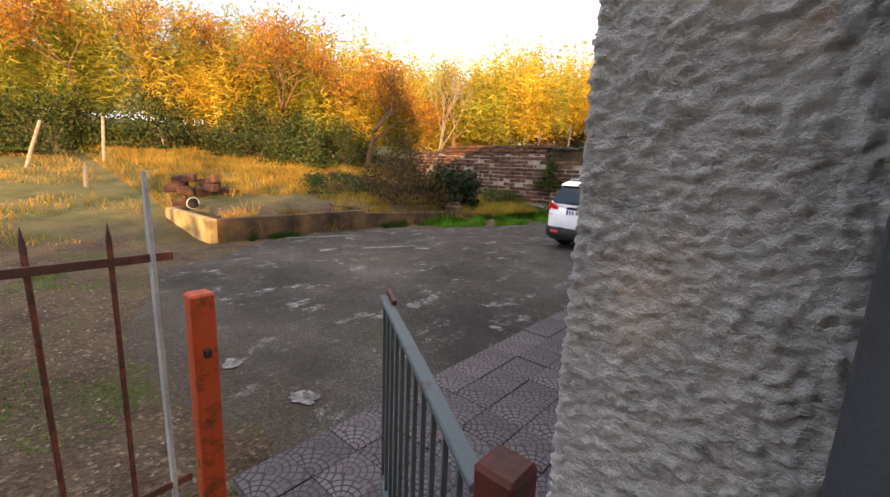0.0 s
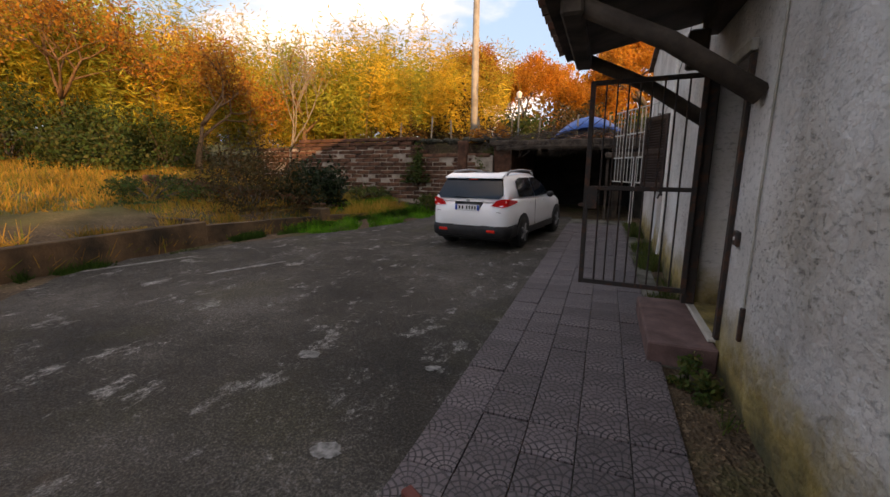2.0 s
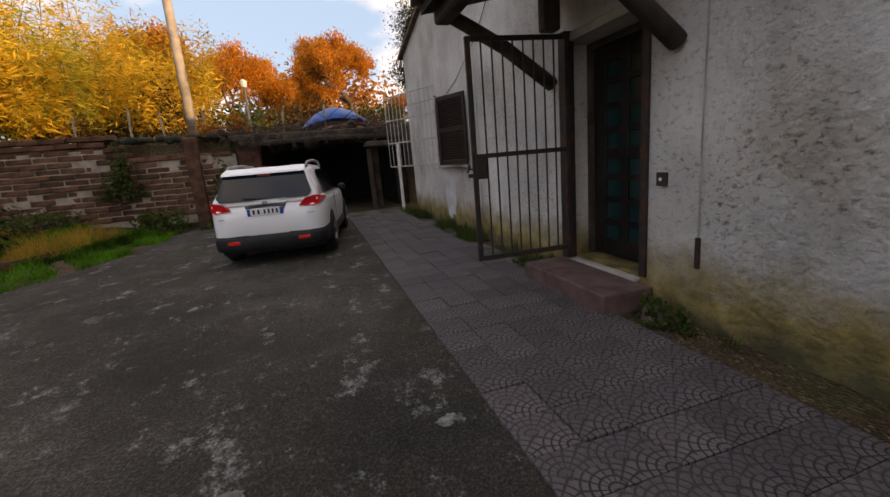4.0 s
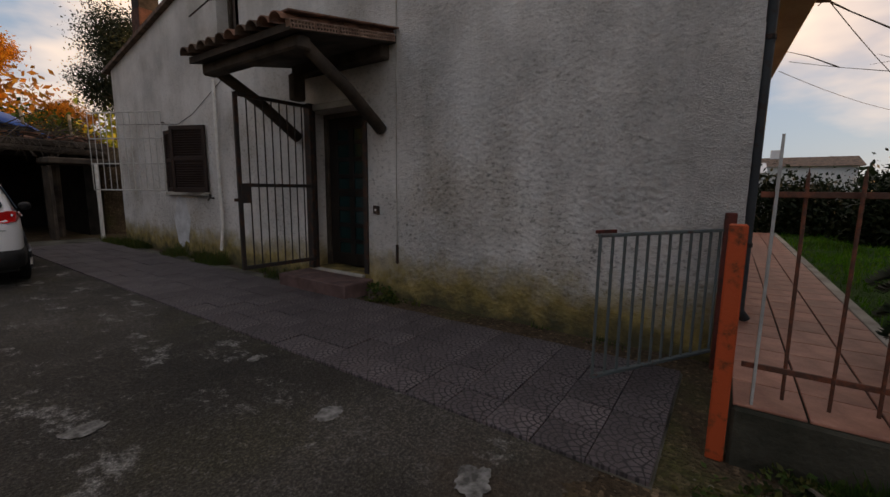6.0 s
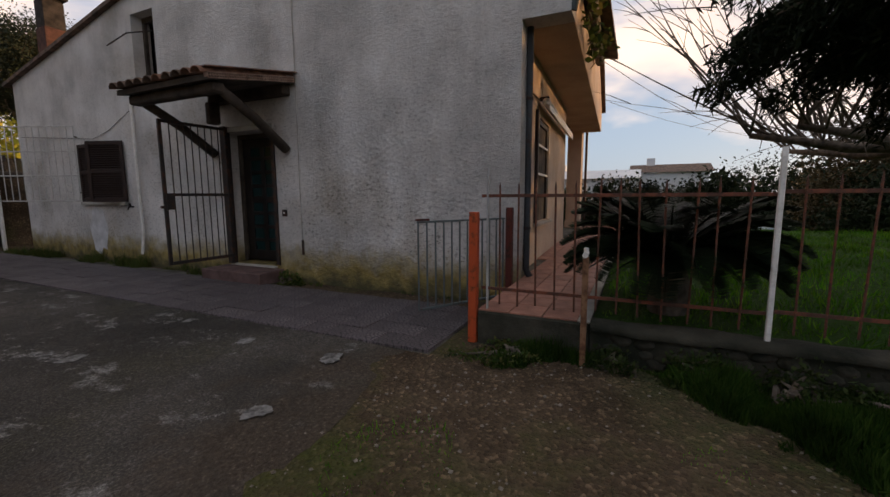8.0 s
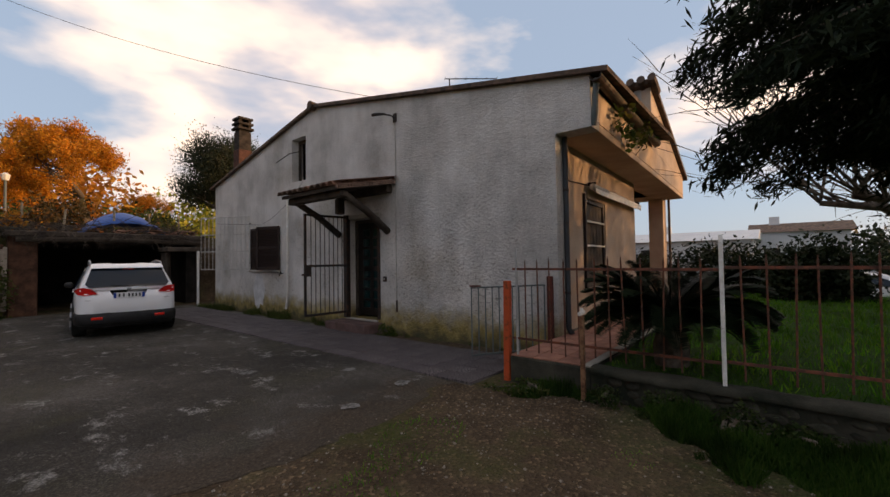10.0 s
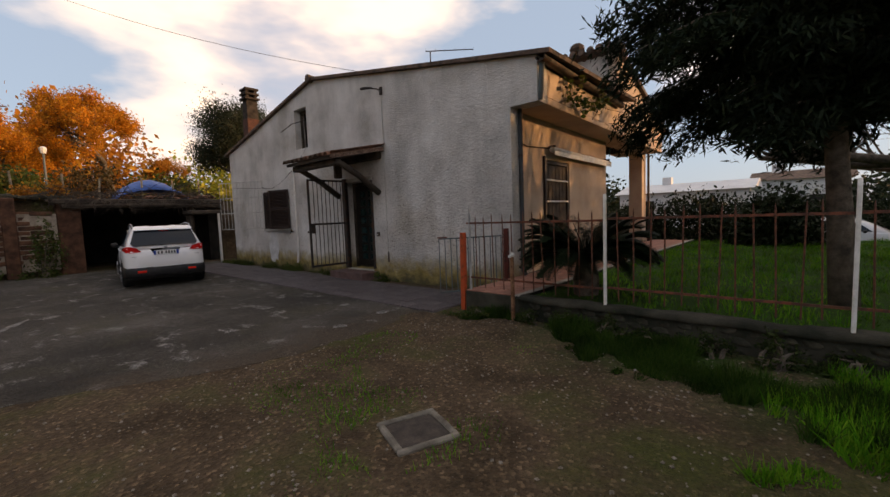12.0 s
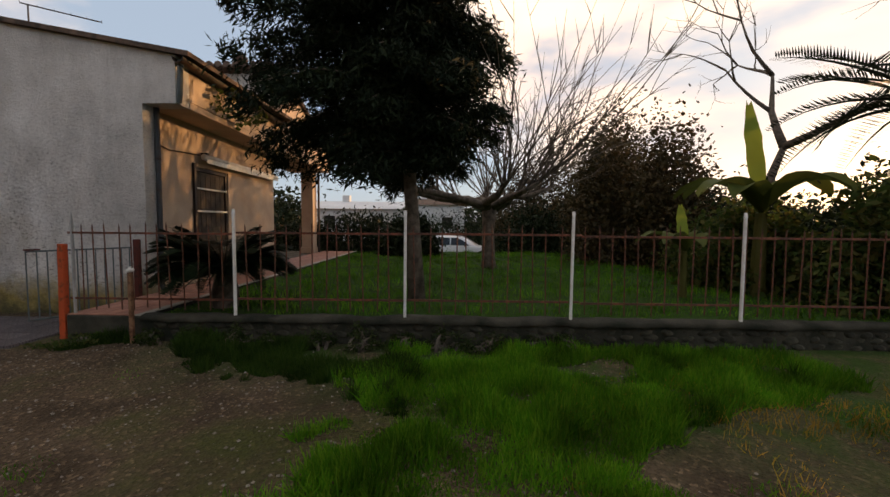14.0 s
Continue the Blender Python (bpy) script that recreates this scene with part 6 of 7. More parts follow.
for n, (x, y, s, h, mat) in enumerate(((-6.9, 14.3, 0.7, 0.6, BUSH), (-5.2, 14.5, 0.6, 1.7, BUSH), (-12.5, 14.2, 1.6, 0.7, BUSH), (-9.8, 14.0, 1.5, 0.6, BUSH), (-12.4, 7.8, 1.5, 0.6, BUSH), (-5.0, 15.6, 0.8, 0.7, RUSSET))):
    lumps("weed_clump", "low tangled weeds along the yard edge", (x, y, max(0.0, ground_z(x, y))), (s, s * 0.8, h), 1500, 0.09, mat, category="weeds", seed=80 + n, group="yard weeds")
# north: oak and company
tree("oak", "broad autumn oak with orange brown leaves", (2.9, 50.0, ground_z(2.9, 50.0)), 15.2, 0.5, OAK, 44, 0.20, 0.27, 5, 0.85, 0.06, seed=31, first=0.27, kids=(3, 3))
for n, (x, y, h) in enumerate(((-7.5, 36.0, 9.0), (-10.5, 30.0, 8.6), (-5.2, 47.0, 10.5), (-10.5, 44.0, 11.0), (-1.5, 58.0, 9.5), (11.0, 62.0, 8.0))):
    tree("autumn_tree", "leafy orange autumn tree beyond the shed", (x, y, ground_z(x, y)), h, 0.24, OAK if n % 2 == 0 else RUSSET, 44, 0.16, 0.34, 4, 0.72, 0.12, seed=40 + n, group="trees beyond the shed", first=0.27)
for n, (x, y) in enumerate(((-8.6, 23.0), (-5.4, 23.5), (-2.6, 24.5), (0.6, 24.0), (-11.0, 22.0))):
    lumps("bramble_thicket", "olive green thicket behind the shed", (x, y, 2.6), (1.9, 1.5, rr.uniform(1.8, 3.0)), 3600, 0.17, BUSH if n % 2 else DRY_BUSH, seed=90 + n, group="thickets behind the shed")
tree("olive_tree", "grey green tree behind the chimney", (4.8, 22.0, 2.6), 8.2, 0.26, OLIVE, 90, 0.10, 0.36, 4, 0.75, 0.12, seed=44, first=0.30)
tree("olive_tree", "grey green tree behind the roof", (5.6, 25.0, 2.6), 6.0, 0.2, OLIVE, 50, 0.10, 0.36, 4, 0.75, 0.12, seed=45, first=0.30)
for n, (x, y, rx, h) in enumerate(((-30, 52, 16, 12), (0, 62, 14, 10), (-55, 30, 16, 14), (-58, 0, 16, 14), (26, 60, 16, 9))):
    lumps("far_woods", "distant autumn woods closing the view", (x, y, ground_z(x, y) - 0.5), (rx, 6, h), 9000, 0.7, RUSSET if n % 2 else REED_GREEN, "woods", "stuff", seed=140 + n)

# ---- garden ----


def conifer(base, height, seed):
    """A dark cedar: level boughs with hanging sprays."""
    rnd = random.Random(seed)
    b = Vector(base)
    ob = empty("conifer", "tall dark evergreen conifer with drooping boughs", "tree", base)
    g, cs, us = Geo(), [], []
    top = b + Vector((0.05, 0.6, height))
    part("trunk", Geo().tube([b - Vector((0, 0, 0.1)), b.lerp(top, 0.15) + Vector((0.03, 0, 0)), b.lerp(top, 0.5), top], [0.15, 0.115, 0.075, 0.01], 12), BARK, ob, smooth=True)
    for k in range(140):
        t = 0.24 + 0.76 * (k + rnd.uniform(0, 1)) / 140
        a = k * 2.4 + rnd.uniform(-0.4, 0.4)
        L = (2.75 * (1 - t) ** 0.55 + 0.2) * rnd.uniform(0.6, 1.1) * (0.7 if t < 0.30 else 1) * (0.91 + 0.20 * math.sin(a) - 0.12 * math.cos(a))
        p0 = b.lerp(top, t)
        out = Vector((math.cos(a), math.sin(a), 0))
        pts = [p0 + out * L * s + Vector((0, 0, L * (0.22 * s - 0.42 * s * s))) for s in (0, 0.3, 0.65, 1.0)]
        g.tube(pts, [0.03, 0.022, 0.014, 0.004], 5, close=False)
        for j in range(int(58 * L) + 12):
            s = rnd.uniform(0.18, 1.02)
            p = p0 + out * L * s + Vector((0, 0, L * (0.22 * s - 0.42 * s * s)))
            side = Vector((-out.y, out.x, 0)) * rnd.uniform(-0.42, 0.42) * L * (1.05 - s * 0.5)
            c = p + side * 0.8 + Vector((0, 0, -abs(side.length) * 0.3 - rnd.uniform(0, 0.14)))
            for q in range(15):
                cs.append(c + Vector((rnd.gauss(0, 0.075), rnd.gauss(0, 0.075), rnd.gauss(0, 0.065))))
                us.append(out * 0.5 + side + Vector((rnd.gauss(0, 0.5), rnd.gauss(0, 0.5), -0.6)))
    part("bough_mass", g, BARK, ob, smooth=True)
    n = directions(len(cs)) + np.array((0, 0, 0.6))
    s = rng.uniform(0.08, 0.19, len(cs))
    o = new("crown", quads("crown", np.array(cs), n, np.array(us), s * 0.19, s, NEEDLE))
    o.parent = ob
    o.matrix_parent_inverse = Matrix.Translation(-b)


conifer((0.15, -4.4, 0.28), 9.2, 5)


def pollard(base, fork_h, seed):
    """A pollarded fruit tree: low level limbs with long whippy shoots."""
    rnd = random.Random(seed)
    b = Vector(base)
    ob = empty("bare_tree", "pollarded leafless tree with low limbs and long whippy shoots", "tree", base)
    fork = b + Vector((0.05, 0.0, fork_h))
    part("trunk", Geo().tube([b - Vector((0, 0, 0.1)), b + Vector((-0.02, 0.02, 0.25)), b + Vector((0.06, 0.03, fork_h * 0.6)), fork], [0.25, 0.19, 0.17, 0.21], 12), BARK, ob, smooth=True)
    limbs, whips = Geo(), Geo()

    def whip(p, d, L, r):
        pts, rad = [p], [r]
        bend = Vector((rnd.gauss(0, 0.05), rnd.gauss(0, 0.05), rnd.uniform(-0.01, 0.06)))
        for s in range(7):
            d = (d + bend + Vector((rnd.gauss(0, 0.055), rnd.gauss(0, 0.055), rnd.gauss(0, 0.05)))).normalized()
            pts.append(pts[-1] + d * L / 7)
            rad.append(max(0.004, r * (1 - (s + 1) / 7.6)))
        whips.tube(pts, rad, 5, close=False)
        return pts, d

    for k in range(8):
        a = 2 * math.pi * k / 8 + rnd.uniform(-0.3, 0.3)
        out = Vector((math.cos(a), math.sin(a), 0))
        reach = rnd.uniform(1.5, 2.3) + (0.9 if out.y > 0.6 else 0.0)
        pts = [fork - Vector((0, 0, 0.1))]
        for s in (0.2, 0.45, 0.7, 1.0):
            pts.append(fork + out * reach * s + Vector((rnd.gauss(0, 0.08), rnd.gauss(0, 0.08), 0.12 + 0.35 * s * s + rnd.gauss(0, 0.06))))
        limbs.tube(pts, [0.13, 0.11, 0.09, 0.075, 0.05], 8)
        for j in range(15):
            q = pts[2].lerp(pts[4], rnd.uniform(0, 1)) if j > 2 else pts[4]
            d = (out * rnd.uniform(0.1, 1.1) + Vector((rnd.gauss(0, 0.35), rnd.gauss(0, 0.35), rnd.uniform(0.35, 1.2)))).normalized()
            L = rnd.uniform(2.2, 5.2)
            wp, wd = whip(q, d, L, rnd.uniform(0.018, 0.032))
            for _ in range(6):
                i = rnd.randint(1, 6)
                dd = (wd + Vector((rnd.gauss(0, 0.5), rnd.gauss(0, 0.5), rnd.gauss(0, 0.4)))).normalized()
                l2 = rnd.uniform(0.35, 1.1)
                whips.tube([wp[i], wp[i] + dd * l2 * 0.5 + Vector((0, 0, 0.03)), wp[i] + dd * l2], [0.010, 0.007, 0.003], 4, close=False)
        for j in range(9):
            q = pts[1].lerp(pts[4], rnd.uniform(0, 1))
            e = q + Vector((rnd.gauss(0, 0.35), rnd.gauss(0, 0.35), rnd.uniform(-0.35, 0.25)))
            whips.tube([q, q.lerp(e, 0.5) + Vector((0, 0, 0.05)), e], [0.014, 0.009, 0.004], 4, close=False)
    part("limb_mass", limbs, BARK, ob, smooth=True)
    part("shoot_mass", whips, BARK, ob)


pollard((4.9, -6.0, 0.28), 1.75, 88)
tree("bare_tree", "gaunt leafless tree at the garden end", (7.6, -15.6, 0.28), 10.5, 0.26, None, levels=5, fan=0.75, lift=0.06, seed=83, first=0.38, kids=(2, 4))


def frond(data_name, length, arch, leaflets, leaf_len, leaf_w, mat, rise=0.55, seed=0):
    """One arching feather leaf along +x."""
    rnd = random.Random(seed)
    pts = []
    for k in range(9):
        t = k / 8
        pts.append(Vector((length * t * (1 - 0.12 * t), 0, length * (rise * t - arch * t * t))))
    cs, ns, us, ws, hs = [], [], [], [], []
    for k in range(leaflets):
        t = 0.12 + 0.88 * k / leaflets
        p = Vector((length * t * (1 - 0.12 * t), 0, length * (rise * t - arch * t * t)))
        L = leaf_len * (math.sin(math.pi * (0.12 + 0.82 * t)) ** 0.6)
        for s in (-1, 1):
            u = Vector((0.45, s, 0.28 + rnd.uniform(-0.1, 0.1))).normalized()
            cs.append(p + u * L * 0.5)
            us.append(u)
            ns.append(Vector((0, -s * 0.3, 1)))
            ws.append(leaf_w)
            hs.append(L)
    d = quads(data_name, np.array(cs), np.array(ns), np.array(us), ws, hs, mat)
    bm = bmesh.new()
    bm.from_mesh(d)
    stem = Geo().tube(pts, [0.014 * length, 0.012 * length, 0.011 * length, 0.01 * length, 0.008 * length, 0.007 * length, 0.005 * length, 0.003 * length, 0.001], 4, close=False)
    vv = [bm.verts.new(v) for v in stem.v]
    for f in stem.f:
        bm.faces.new([vv[i] for i in f])
    bm.to_mesh(d)
    bm.free()
    return d


cyc = empty("cycad", "large dark cycad with arching feathery fronds in the garden", "cycad", (-0.62, -1.62, 0.28))
part("trunk", Geo().tube([(-0.62, -1.62, 0.2), (-0.62, -1.62, 0.5), (-0.62, -1.62, 0.78)], [0.17, 0.19, 0.12], 14), BARK, cyc)
fr = [frond("frond", L, arch, 64, 0.21, 0.032, CYCAD, rise, s) for s, (L, arch, rise) in enumerate(((1.08, 0.50, 0.45), (1.14, 0.66, 0.75), (1.04, 0.60, 1.00), (0.88, 0.42, 1.12)))]
for k in range(84):
    lvl = k / 84
    piece("frond", fr[min(3, int(lvl * 4))] if k % 5 else fr[0], cyc, pose(-0.62, -1.62, 0.74 + 0.05 * lvl, random.uniform(-8, 8), random.uniform(-6, 8), k * 137.5 + random.uniform(-8, 8)))

palm = empty("palm", "tall palm with long arching feather fronds", "palm", (0.5, -13.4, 0.28))
part("trunk", Geo().tube([(0.5, -13.4, 0.2), (0.52, -13.4, 1.8), (0.5, -13.4, 3.5)], [0.26, 0.22, 0.24], 14), BARK, palm)
pf = [frond("palm_frond", 2.9, a, 46, 0.5, 0.035, DARK_LEAF, r, 9) for a, r in ((0.55, 0.6), (0.8, 0.55), (0.4, 0.85))]
for k in range(30):
    piece("palm_frond", pf[k % 3], palm, pose(0.5, -13.4, 3.5, random.uniform(-10, 10), random.uniform(-10, 10), k * 137.5))

def banana(base, size, leaves, seed, label):
    """A banana plant: one rolled upright leaf and arching broad ones."""
    rnd = random.Random(seed)
    x0, y0, z0 = base
    ob = empty("banana_plant", label, "banana plant", base, "banana plants")
    top = z0 + 0.85 * size
    part("stem", Geo().tube([(x0, y0, z0 - 0.08), (x0, y0, top)], [0.08 * size, 0.05 * size], 10), BUSH, ob)
    for k in range(leaves):
        up = k == 0
        g, vv = Geo(), []
        L, W = rnd.uniform(0.9, 1.3) * size, (0.12 if up else 0.16) * size
        for i in range(10):
            t = i / 9
            w = W * math.sin(math.pi * (0.05 + 0.91 * t)) ** 0.7 * (1 + 0.10 * math.sin(i * 2.3 + k))
            x, z = L * t * (0.16 if up else 0.7), L * ((0.95 if up else 1.0) * t - (0.05 if up else 0.85) * t * t)
            vv += [(x, -w, z + 0.05 * size), (x, 0, z), (x, w, z + 0.05 * size)]
        ff = [(3 * i + j, 3 * i + j + 1, 3 * i + j + 4, 3 * i + j + 3) for i in range(9) for j in range(2)]
        g.add(vv, ff, pose(x0, y0, top - 0.03, 0, 0, k * 137.5 + rnd.uniform(-15, 15)))
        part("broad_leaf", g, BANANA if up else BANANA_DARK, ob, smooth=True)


banana((0.6, -9.0, 0.28), 0.95, 7, 1, "young banana plant with one upright yellow green leaf")
banana((0.9, -10.5, 0.28), 1.75, 9, 2, "large banana plant with arching broad green leaves")

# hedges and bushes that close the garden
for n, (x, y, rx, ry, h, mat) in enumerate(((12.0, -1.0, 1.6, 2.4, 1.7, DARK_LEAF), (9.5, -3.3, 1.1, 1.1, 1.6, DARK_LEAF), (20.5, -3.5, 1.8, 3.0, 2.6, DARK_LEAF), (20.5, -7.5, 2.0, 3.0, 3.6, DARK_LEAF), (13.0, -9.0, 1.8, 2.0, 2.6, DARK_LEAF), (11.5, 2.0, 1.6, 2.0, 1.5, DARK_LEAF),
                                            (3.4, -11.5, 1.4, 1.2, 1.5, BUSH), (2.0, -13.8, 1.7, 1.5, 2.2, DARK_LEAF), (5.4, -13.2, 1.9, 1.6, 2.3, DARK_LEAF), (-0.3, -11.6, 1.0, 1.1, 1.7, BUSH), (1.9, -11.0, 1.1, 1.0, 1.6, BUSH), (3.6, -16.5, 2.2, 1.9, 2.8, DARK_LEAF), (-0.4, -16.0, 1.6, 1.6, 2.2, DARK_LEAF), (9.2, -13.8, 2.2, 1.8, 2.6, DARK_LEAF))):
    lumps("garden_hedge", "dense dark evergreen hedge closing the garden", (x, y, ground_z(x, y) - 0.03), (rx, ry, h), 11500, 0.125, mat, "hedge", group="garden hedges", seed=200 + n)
# The three tallest, behind the row, are added to shade the porch wall.
for n, (x, y, rx, h) in enumerate(((7.6, -10.4, 1.5, 4.6), (9.6, -11.6, 1.6, 5.0), (5.9, -11.4, 1.3, 4.0), (11.5, -12.5, 1.7, 5.0), (14.0, -12.2, 1.9, 6.2), (16.6, -11.0, 2.1, 6.6), (18.0, -14.5, 2.2, 7.2), (15.5, -8.6, 1.8, 4.6))):
    lumps("garden_conifer", "dense brown green conifer in a row, tallest added for shade", (x, y, ground_z(x, y) - 0.03), (rx, rx, h), 12500, 0.13, BROWN_FIR, "conifer", group="row of conifers", seed=220 + n)
for n, (x, y, rx, ry, h) in enumerate(((34, -16, 9, 8, 5.0), (42, -2, 8, 10, 4.5), (30, -34, 12, 8, 4.0), (12, -40, 12, 6, 5), (-6, -42, 12, 6, 7), (44, 16, 10, 10, 6))):
    lumps("far_woods", "distant dark trees beyond the garden", (x, y, -1.0), (rx, ry, h), 6500, 0.55, DARK_LEAF, "woods", "stuff", seed=240 + n)

# creeper on the eaves
cr = empty("eaves_creeper", "sparse creeper with green leaves hanging from the eaves", "creeper", (1.4, -0.6, 3.6))
cg, ct = Geo(), []
for k in range(9):
    p = Vector((0.9 + 0.22 * k, -0.60, 3.5 + random.uniform(-0.1, 0.25)))
    q = p + Vector((random.uniform(-0.2, 0.3), -random.uniform(0.05, 0.3), random.uniform(0.05, 0.45)))
    cg.tube([p, p.lerp(q, 0.5) + Vector((0, -0.05, 0.03)), q], [0.008, 0.006, 0.003], 4)
    ct += [(p.lerp(q, s), q - p) for s in (0.4, 0.7, 1.0)]
part("twig_mass", cg, BARK, cr)
o = new("leaves", crown_mesh("leaves", ct, 7, 0.07, 0.11, BUSH, ratio=0.7))
o.parent = cr
o.matrix_parent_inverse = Matrix.Translation(-Vector(cr.location))
skew("eaves_creeper")

# white houses beyond the hedge
for n, (x, y, w, d, h) in enumerate(((26.0, 2.8, 5, 8, 2.55), (30.5, -3.5, 4, 5, 3.1))):
    ho = empty("white_house", "low distant white house with shallow roof", "house", (x, y, 0), "white houses")
    part("wall", Geo().box((x, y - d / 2, -1.2), (x + w, y + d / 2, h)), WHITE_WALL, ho)
    part("roof", Geo().prism([(x - 0.3, y - d / 2 - 0.3, h), (x + w + 0.3, y - d / 2 - 0.3, h), (x + w / 2, y - d / 2 - 0.3, h + 0.7)], (0, d + 0.6, 0)), WHITE_WALL if n == 0 else ROOF_TILE, ho)
    part("chimney", Geo().box((x + w / 2 - 0.3, y + 1, h), (x + w / 2 + 0.3, y + 1.6, h + 1.2), 0.02), WHITE_WALL, ho)
    for k in (-0.28, 0.2):
        part("window", Geo().box((x - 0.02, y + d * k, 1.0), (x + 0.05, y + d * k + 0.9, 2.0)), BLACK, ho)

# ---- grass ----


def blades(name, label, k, where, height, width, mat, lean=0.5):
    """Grass as one object; where(n) gives n places."""
    xy = where(k)
    z = np.array([ground_z(a, b) for a, b in xy])
    u = np.stack([rng.normal(0, lean, len(xy)), rng.normal(0, lean, len(xy)), np.ones(len(xy))], 1)
    u /= np.linalg.norm(u, axis=1)[:, None]
    h = height * rng.uniform(0.5, 1.5, len(xy)) * np.array([min(1.7, max(0.3, 1.0 + 1.5 * noise.noise((a * 2.1, b * 2.1, 1.5)))) for a, b in xy])
    c = np.column_stack([xy, z - 0.01]) + u * h[:, None] / 2
    a = rng.uniform(0, 2 * math.pi, len(xy))
    n = np.stack([np.cos(a), np.sin(a), np.zeros(len(xy))], 1)
    tagged(new(name, quads(name, c, n, u, np.full(len(xy), width) * rng.uniform(0.6, 1.4, len(xy)), h, mat, "blade")), label, "grass", kind="stuff")


def patchy(x0, x1, y0, y1, scale=0.7, cut=0.0, seed=0.0, keep=None):
    def where(k):
        out = []
        while len(out) < k:
            x, y = rng.uniform(x0, x1), rng.uniform(y0, y1)
            if noise.noise((x * scale, y * scale, seed)) > cut and (keep is None or keep(x, y)):
                out.append((x, y))
        return np.array(out)
    return where


blades("lawn", "smooth green lawn behind the garden wall", 52000, patchy(-1.25, 11, -14, -1.05, 0.5, -0.9), 0.07, 0.012, GRASS)
blades("tall_grass", "rank green grass along the foot of the garden wall", 30000, patchy(-3.4, -1.5, -12, -0.3, 0.8, -0.15, 4.0, lambda x, y: x > -1.95 - 0.32 * max(0, -y - 1.2) + 0.9 * noise.noise((x * 1.9, y * 1.9, 6)) + 0.4 * noise.noise((x * 6, y * 6, 2)) and y > -4.4 + 0.5 * noise.noise((x, y, 1))), 0.10, 0.011, SHADE_GRASS)
blades("yard_grass", "thin patches of grass and weeds in the gravel", 15000, patchy(-8, -1.6, -9, 0.3, 0.75, 0.18, 8.0, lambda x, y: abs(x + 4.7) > 0.34 or abs(y + 1.97) > 0.34), 0.035, 0.008, GRASS)


def bright_grass(x, y):
    wob = 0.7 * noise.noise((x * 1.3, y * 1.3, 6)) + 0.35 * noise.noise((x * 4.1, y * 4.1, 3))
    return -6.3 - 2.6 * smooth((x + 3.9) / 1.4) + wob < y < -3.75 - 0.22 * (x + 5.0) + wob


blades("yard_grass", "bright grass in the worn ground by the road", 60000, patchy(-5.6, -1.62, -9.5, -3.2, 1.1, -0.5, 2.0, bright_grass), 0.10, 0.011, GRASS)
blades("yard_grass", "thin yellowing grass on bare brown soil", 7000, patchy(-6.4, -2.0, -11.5, -5.6, 1.3, 0.0, 2.5), 0.06, 0.009, DRY_GRASS)
blades("wall_weeds", "weeds and moss in the gap at the wall foot", 1300, patchy(-0.16, -0.01, 0.6, 14, 1.6, 0.1, 5.0, lambda x, y: not 3.85 < y < 5.35), 0.07, 0.010, BUSH)
blades("wall_weeds", "taller weeds under the shuttered window", 3600, patchy(-0.34, -0.01, 5.3, 13.2, 1.2, 0.0, 6.0), 0.13, 0.012, BUSH)
blades("terrace_grass", "sunlit rough grass on the terrace", 46000, patchy(-26, -9.2, 2.8, 14.7, 0.35, -0.5, 7.0, lambda x, y: x < -11.8 or y > 6.7), 0.16, 0.022, DRY_GRASS)
blades("terrace_grass", "sparse grass on the far gravel", 16000, patchy(-30, -10, -14, 2.4, 0.35, 0.0, 9.0), 0.12, 0.020, DRY_GRASS)
blades("bank_grass", "green grass along the far yard edge", 16000, patchy(-9.4, -4.9, 8.6, 14.9, 0.8, -0.2, 3.0, lambda x, y: x < apron_left(y) + 0.1), 0.12, 0.014, GRASS)


def edge_x(y):
    return -8.93 + 1.55 * smooth((y - 7.0) / 6.5)


blades("bank_grass", "dry grass hanging over the low wall at the yard edge", 9000, patchy(-9.9, -7.0, 2.9, 13.4, 1.2, -0.25, 11.0, lambda x, y: -0.75 < x - edge_x(y) < -0.02), 0.24, 0.014, DRY_GRASS, 0.8)
blades("bank_grass", "green weeds at the foot of the low wall", 9000, patchy(-9.3, -6.6, 3.4, 13.6, 1.3, -0.05, 13.0, lambda x, y: 0.06 < x - edge_x(y) < 0.42), 0.11, 0.012, SHADE_GRASS, 0.7)
for px, py, tx, ty, tz in ((-20.22, 0.82, -20.18, 1.35, 2.79), (-20.53, 3.02, -20.51, 3.14, 3.15), (-22.56, 5.67, -22.62, 5.46, 3.1), (-15.89, 1.76, -15.88, 1.80, 1.42)):
    thing("fence_stake", Geo().tube([(px, py, ground_z(px, py) - 0.1), ((px + tx) / 2 + 0.02, (py + ty) / 2, (ground_z(px, py) + tz) / 2), (tx, ty, tz)], [0.06, 0.055, 0.05], 7), PALE_BARK, "leaning pale wooden stake in the rough field", "stake", group="field stakes")
lumps("door_weeds", "leafy green weed clump beside the door step", (-0.20, 3.62, 0.0), (0.16, 0.22, 0.22), 700, 0.045, BUSH, "weeds", seed=301)
lumps("post_weeds", "low leafy weeds at the foot of the gatepost", (-1.72, -0.40, 0.0), (0.30, 0.5, 0.10), 900, 0.035, BUSH, "weeds", seed=302)

for n in range(11):
    y = -1.25 - 0.52 * n
    lumps("wall_weeds", "dark leafy weeds growing up the garden wall", (-1.60 - 0.05 * (n % 3), y, 0.0), (0.16, 0.28, 0.16 + 0.07 * (n % 3)), 700, 0.035, BUSH_DARK, "weeds", seed=320 + n, group="weeds on the garden wall")

# pebbles and cement spots
pv = Geo()
prnd = random.Random(5)
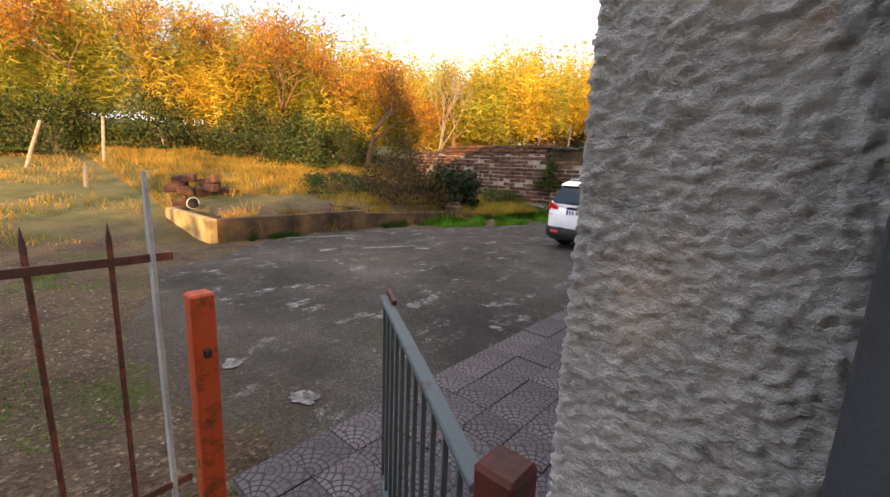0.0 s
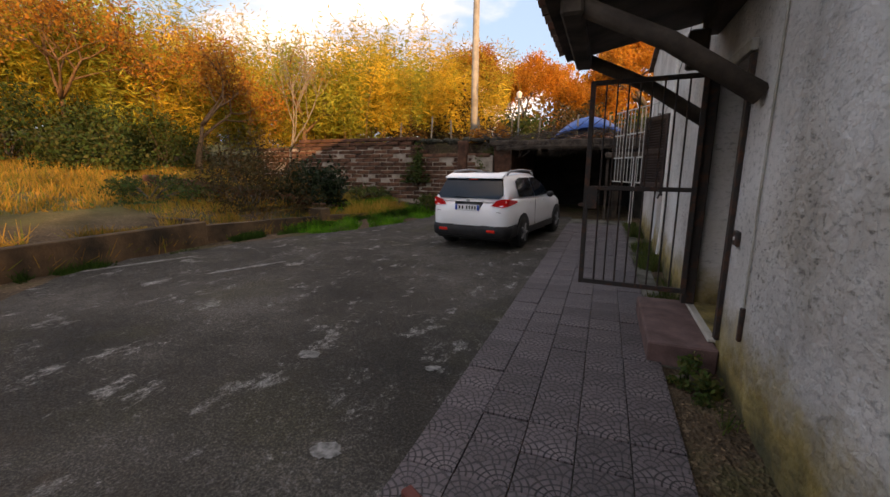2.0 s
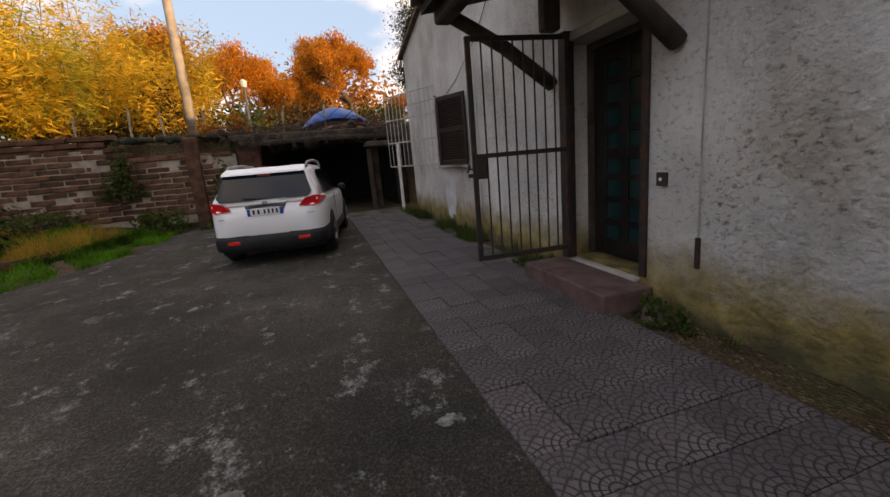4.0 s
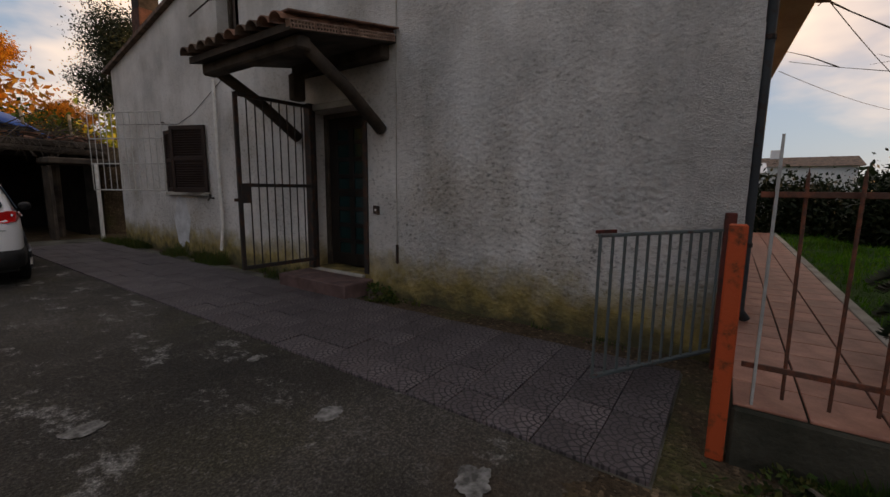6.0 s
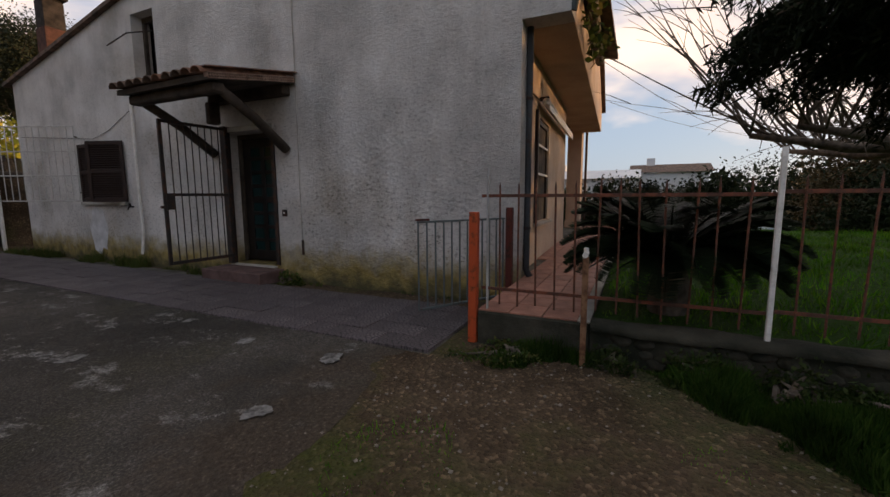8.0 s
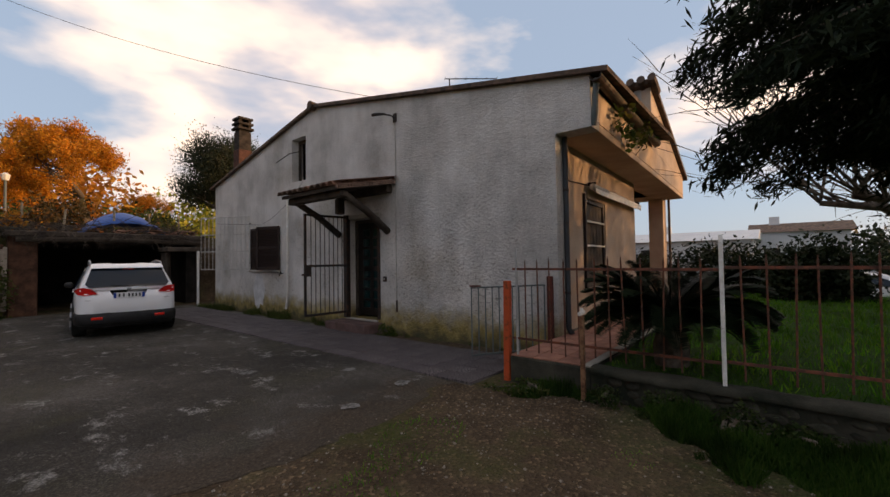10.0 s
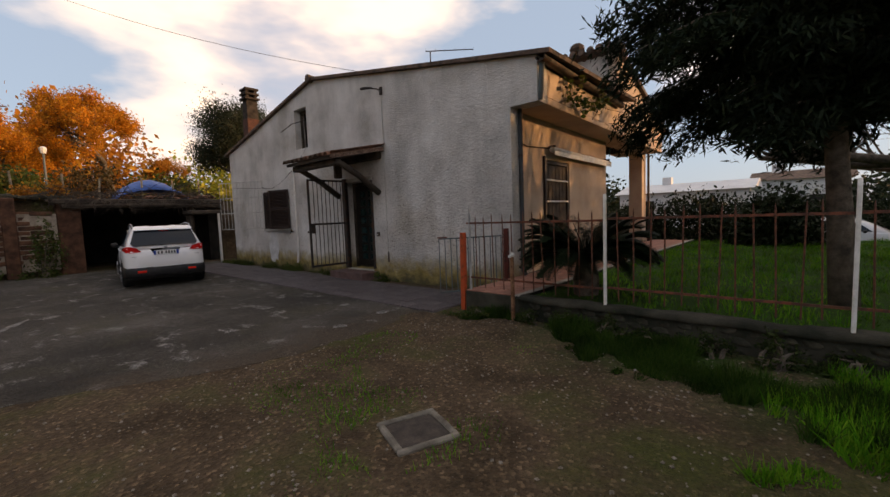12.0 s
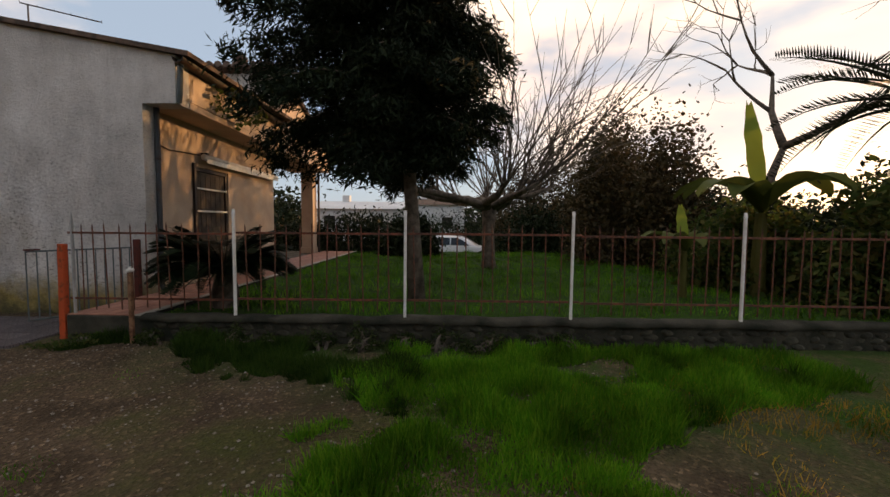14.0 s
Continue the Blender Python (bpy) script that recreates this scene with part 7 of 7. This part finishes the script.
for k in range(9000):
    x, y = prnd.uniform(-9, -1.6), prnd.uniform(-7, 0.5)
    if noise.noise((x * 0.9, y * 0.9, 12)) < prnd.uniform(-0.5, 0.25):
        continue
    r = 0.003 + 0.014 * prnd.random() ** 3
    z = ground_z(x, y) + r * 0.3
    a = prnd.uniform(0, 6.28)
    c, s = math.cos(a) * r, math.sin(a) * r
    pv.add([(x + c, y + s, z), (x - s, y + c, z), (x - c * 1.2, y - s * 1.2, z), (x + s, y - c, z), (x, y, z + r * 0.7), (x, y, z - r)], [(0, 1, 4), (1, 2, 4), (2, 3, 4), (3, 0, 4), (1, 0, 5), (2, 1, 5), (3, 2, 5), (0, 3, 5)])
thing("pebbles", pv, plain("pale_pebbles", (0.09, 0.075, 0.058), (0.30, 0.265, 0.22), 30, 0.85, 0.002, 90), "scattered pale pebbles in the yard gravel", "pebbles", kind="stuff")
SPOT = plain("pale_spilt_cement", (0.07, 0.067, 0.06), (0.26, 0.25, 0.235), 18, 0.9, 0.004, 60)
for n, (x, y, r) in enumerate(((-3.29, 2.98, 0.16), (-2.16, 3.14, 0.10), (-2.34, 0.98, 0.17), (-2.36, 2.0, 0.14), (-3.25, 0.82, 0.15))):
    poly = []
    for k in range(48):
        a = 2 * math.pi * k / 48
        q = 0.55 * r * (0.9 + 0.5 * noise.noise((math.cos(a) * 0.8 + n * 3, math.sin(a) * 0.8, n)) + 0.28 * noise.noise((math.cos(a) * 4 + n, math.sin(a) * 4, n)))
        poly.append((x + q * 1.3 * math.cos(a), y + q * math.sin(a), 0.0240))
    thing("cement_spot", Geo().prism(poly, (0, 0, 0.003)), SPOT, "pale spot of spilt cement on the yard", "cement spot", group="cement spots")

# pale cement lines along the far edge of the yard
for n, (xa, ya, xb, yb) in enumerate(((-8.53, 4.04, -7.91, 5.6), (-6.58, 4.66, -6.06, 5.83))):
    line_l, line_r = [], []
    for k in range(25):
        t = k / 24
        x, y = xa + (xb - xa) * t, ya + (yb - ya) * t
        w = 0.05 * math.sin(math.pi * t) ** 0.4 * (1 + 0.6 * noise.noise((x * 4, y * 4, n))) + 0.004
        side = Vector((-(yb - ya), xb - xa)).normalized() * w
        line_l.append((x + side.x, y + side.y, 0.0270))
        line_r.append((x - side.x, y - side.y, 0.0270))
    thing("cement_strip", Geo().prism(line_l + line_r[::-1], (0, 0, 0.003)), SPOT, "narrow pale cement line on the yard concrete", "cement strip", group="cement strips")

# ---- paving pieces ----
TS = 0.298
fan_mesh = Geo().box((-TS / 2 + 0.0022, -TS / 2 + 0.0022, 0.0), (TS / 2 - 0.0022, TS / 2 - 0.0022, 0.03), 0.003).mesh("paving_tile", FAN)
for j in range(42):
    for i in range(6):
        x, y = -1.90 + TS * (i + 0.5) + 0.001 * i, 0.44 + 0.3 * j
        if (3.8 < y < 5.4 and x > -0.55) or (i == 5 and (y > 5 or y < 3.8)):
            continue
        piece("paving_tile", fan_mesh, walk_path, pose(x, y, 0.004 + random.uniform(-0.004, 0.005), random.uniform(-0.6, 0.6), random.uniform(-0.6, 0.6), random.uniform(-0.5, 0.5)))
porch_mesh = Geo().box((-0.161, -0.145, 0.0), (0.161, 0.145, 0.014), 0.003).mesh("porch_tile", PORCH_TILE)
for i in range(35):
    for j in range(-1 if i > 9 else 0, 3):
        piece("porch_tile", porch_mesh, slab, pose(-1.28 + 0.33 * i, -0.15 - 0.3 * j, 0.3175))
st_rnd = random.Random(9)
stone_meshes = []
for k in range(6):
    g = Geo().ball((0, 0, 0), (0.035, 0.075 + 0.022 * (k % 3), 0.038 + 0.005 * k), 9, 6)
    g.v = [(a + 0.012 * noise.noise((a * 9, b * 9, c * 9 + k)), b + 0.03 * noise.noise((b * 7, c * 7, k)), c + 0.015 * noise.noise((c * 8, b * 8, k + 3))) for a, b, c in g.v]
    stone_meshes.append(g.mesh("wall_stone", STONE, True))
for r in range(3):
    y = -1.12 - 0.06 * r
    while y > -13:
        piece("wall_stone", st_rnd.choice(stone_meshes), wall_garden, pose(-1.452 + st_rnd.uniform(-0.012, 0.012), y, 0.03 + 0.088 * r + st_rnd.uniform(-0.015, 0.015), st_rnd.uniform(-18, 18), 0, st_rnd.uniform(-6, 6)))
        y -= st_rnd.uniform(0.17, 0.30)
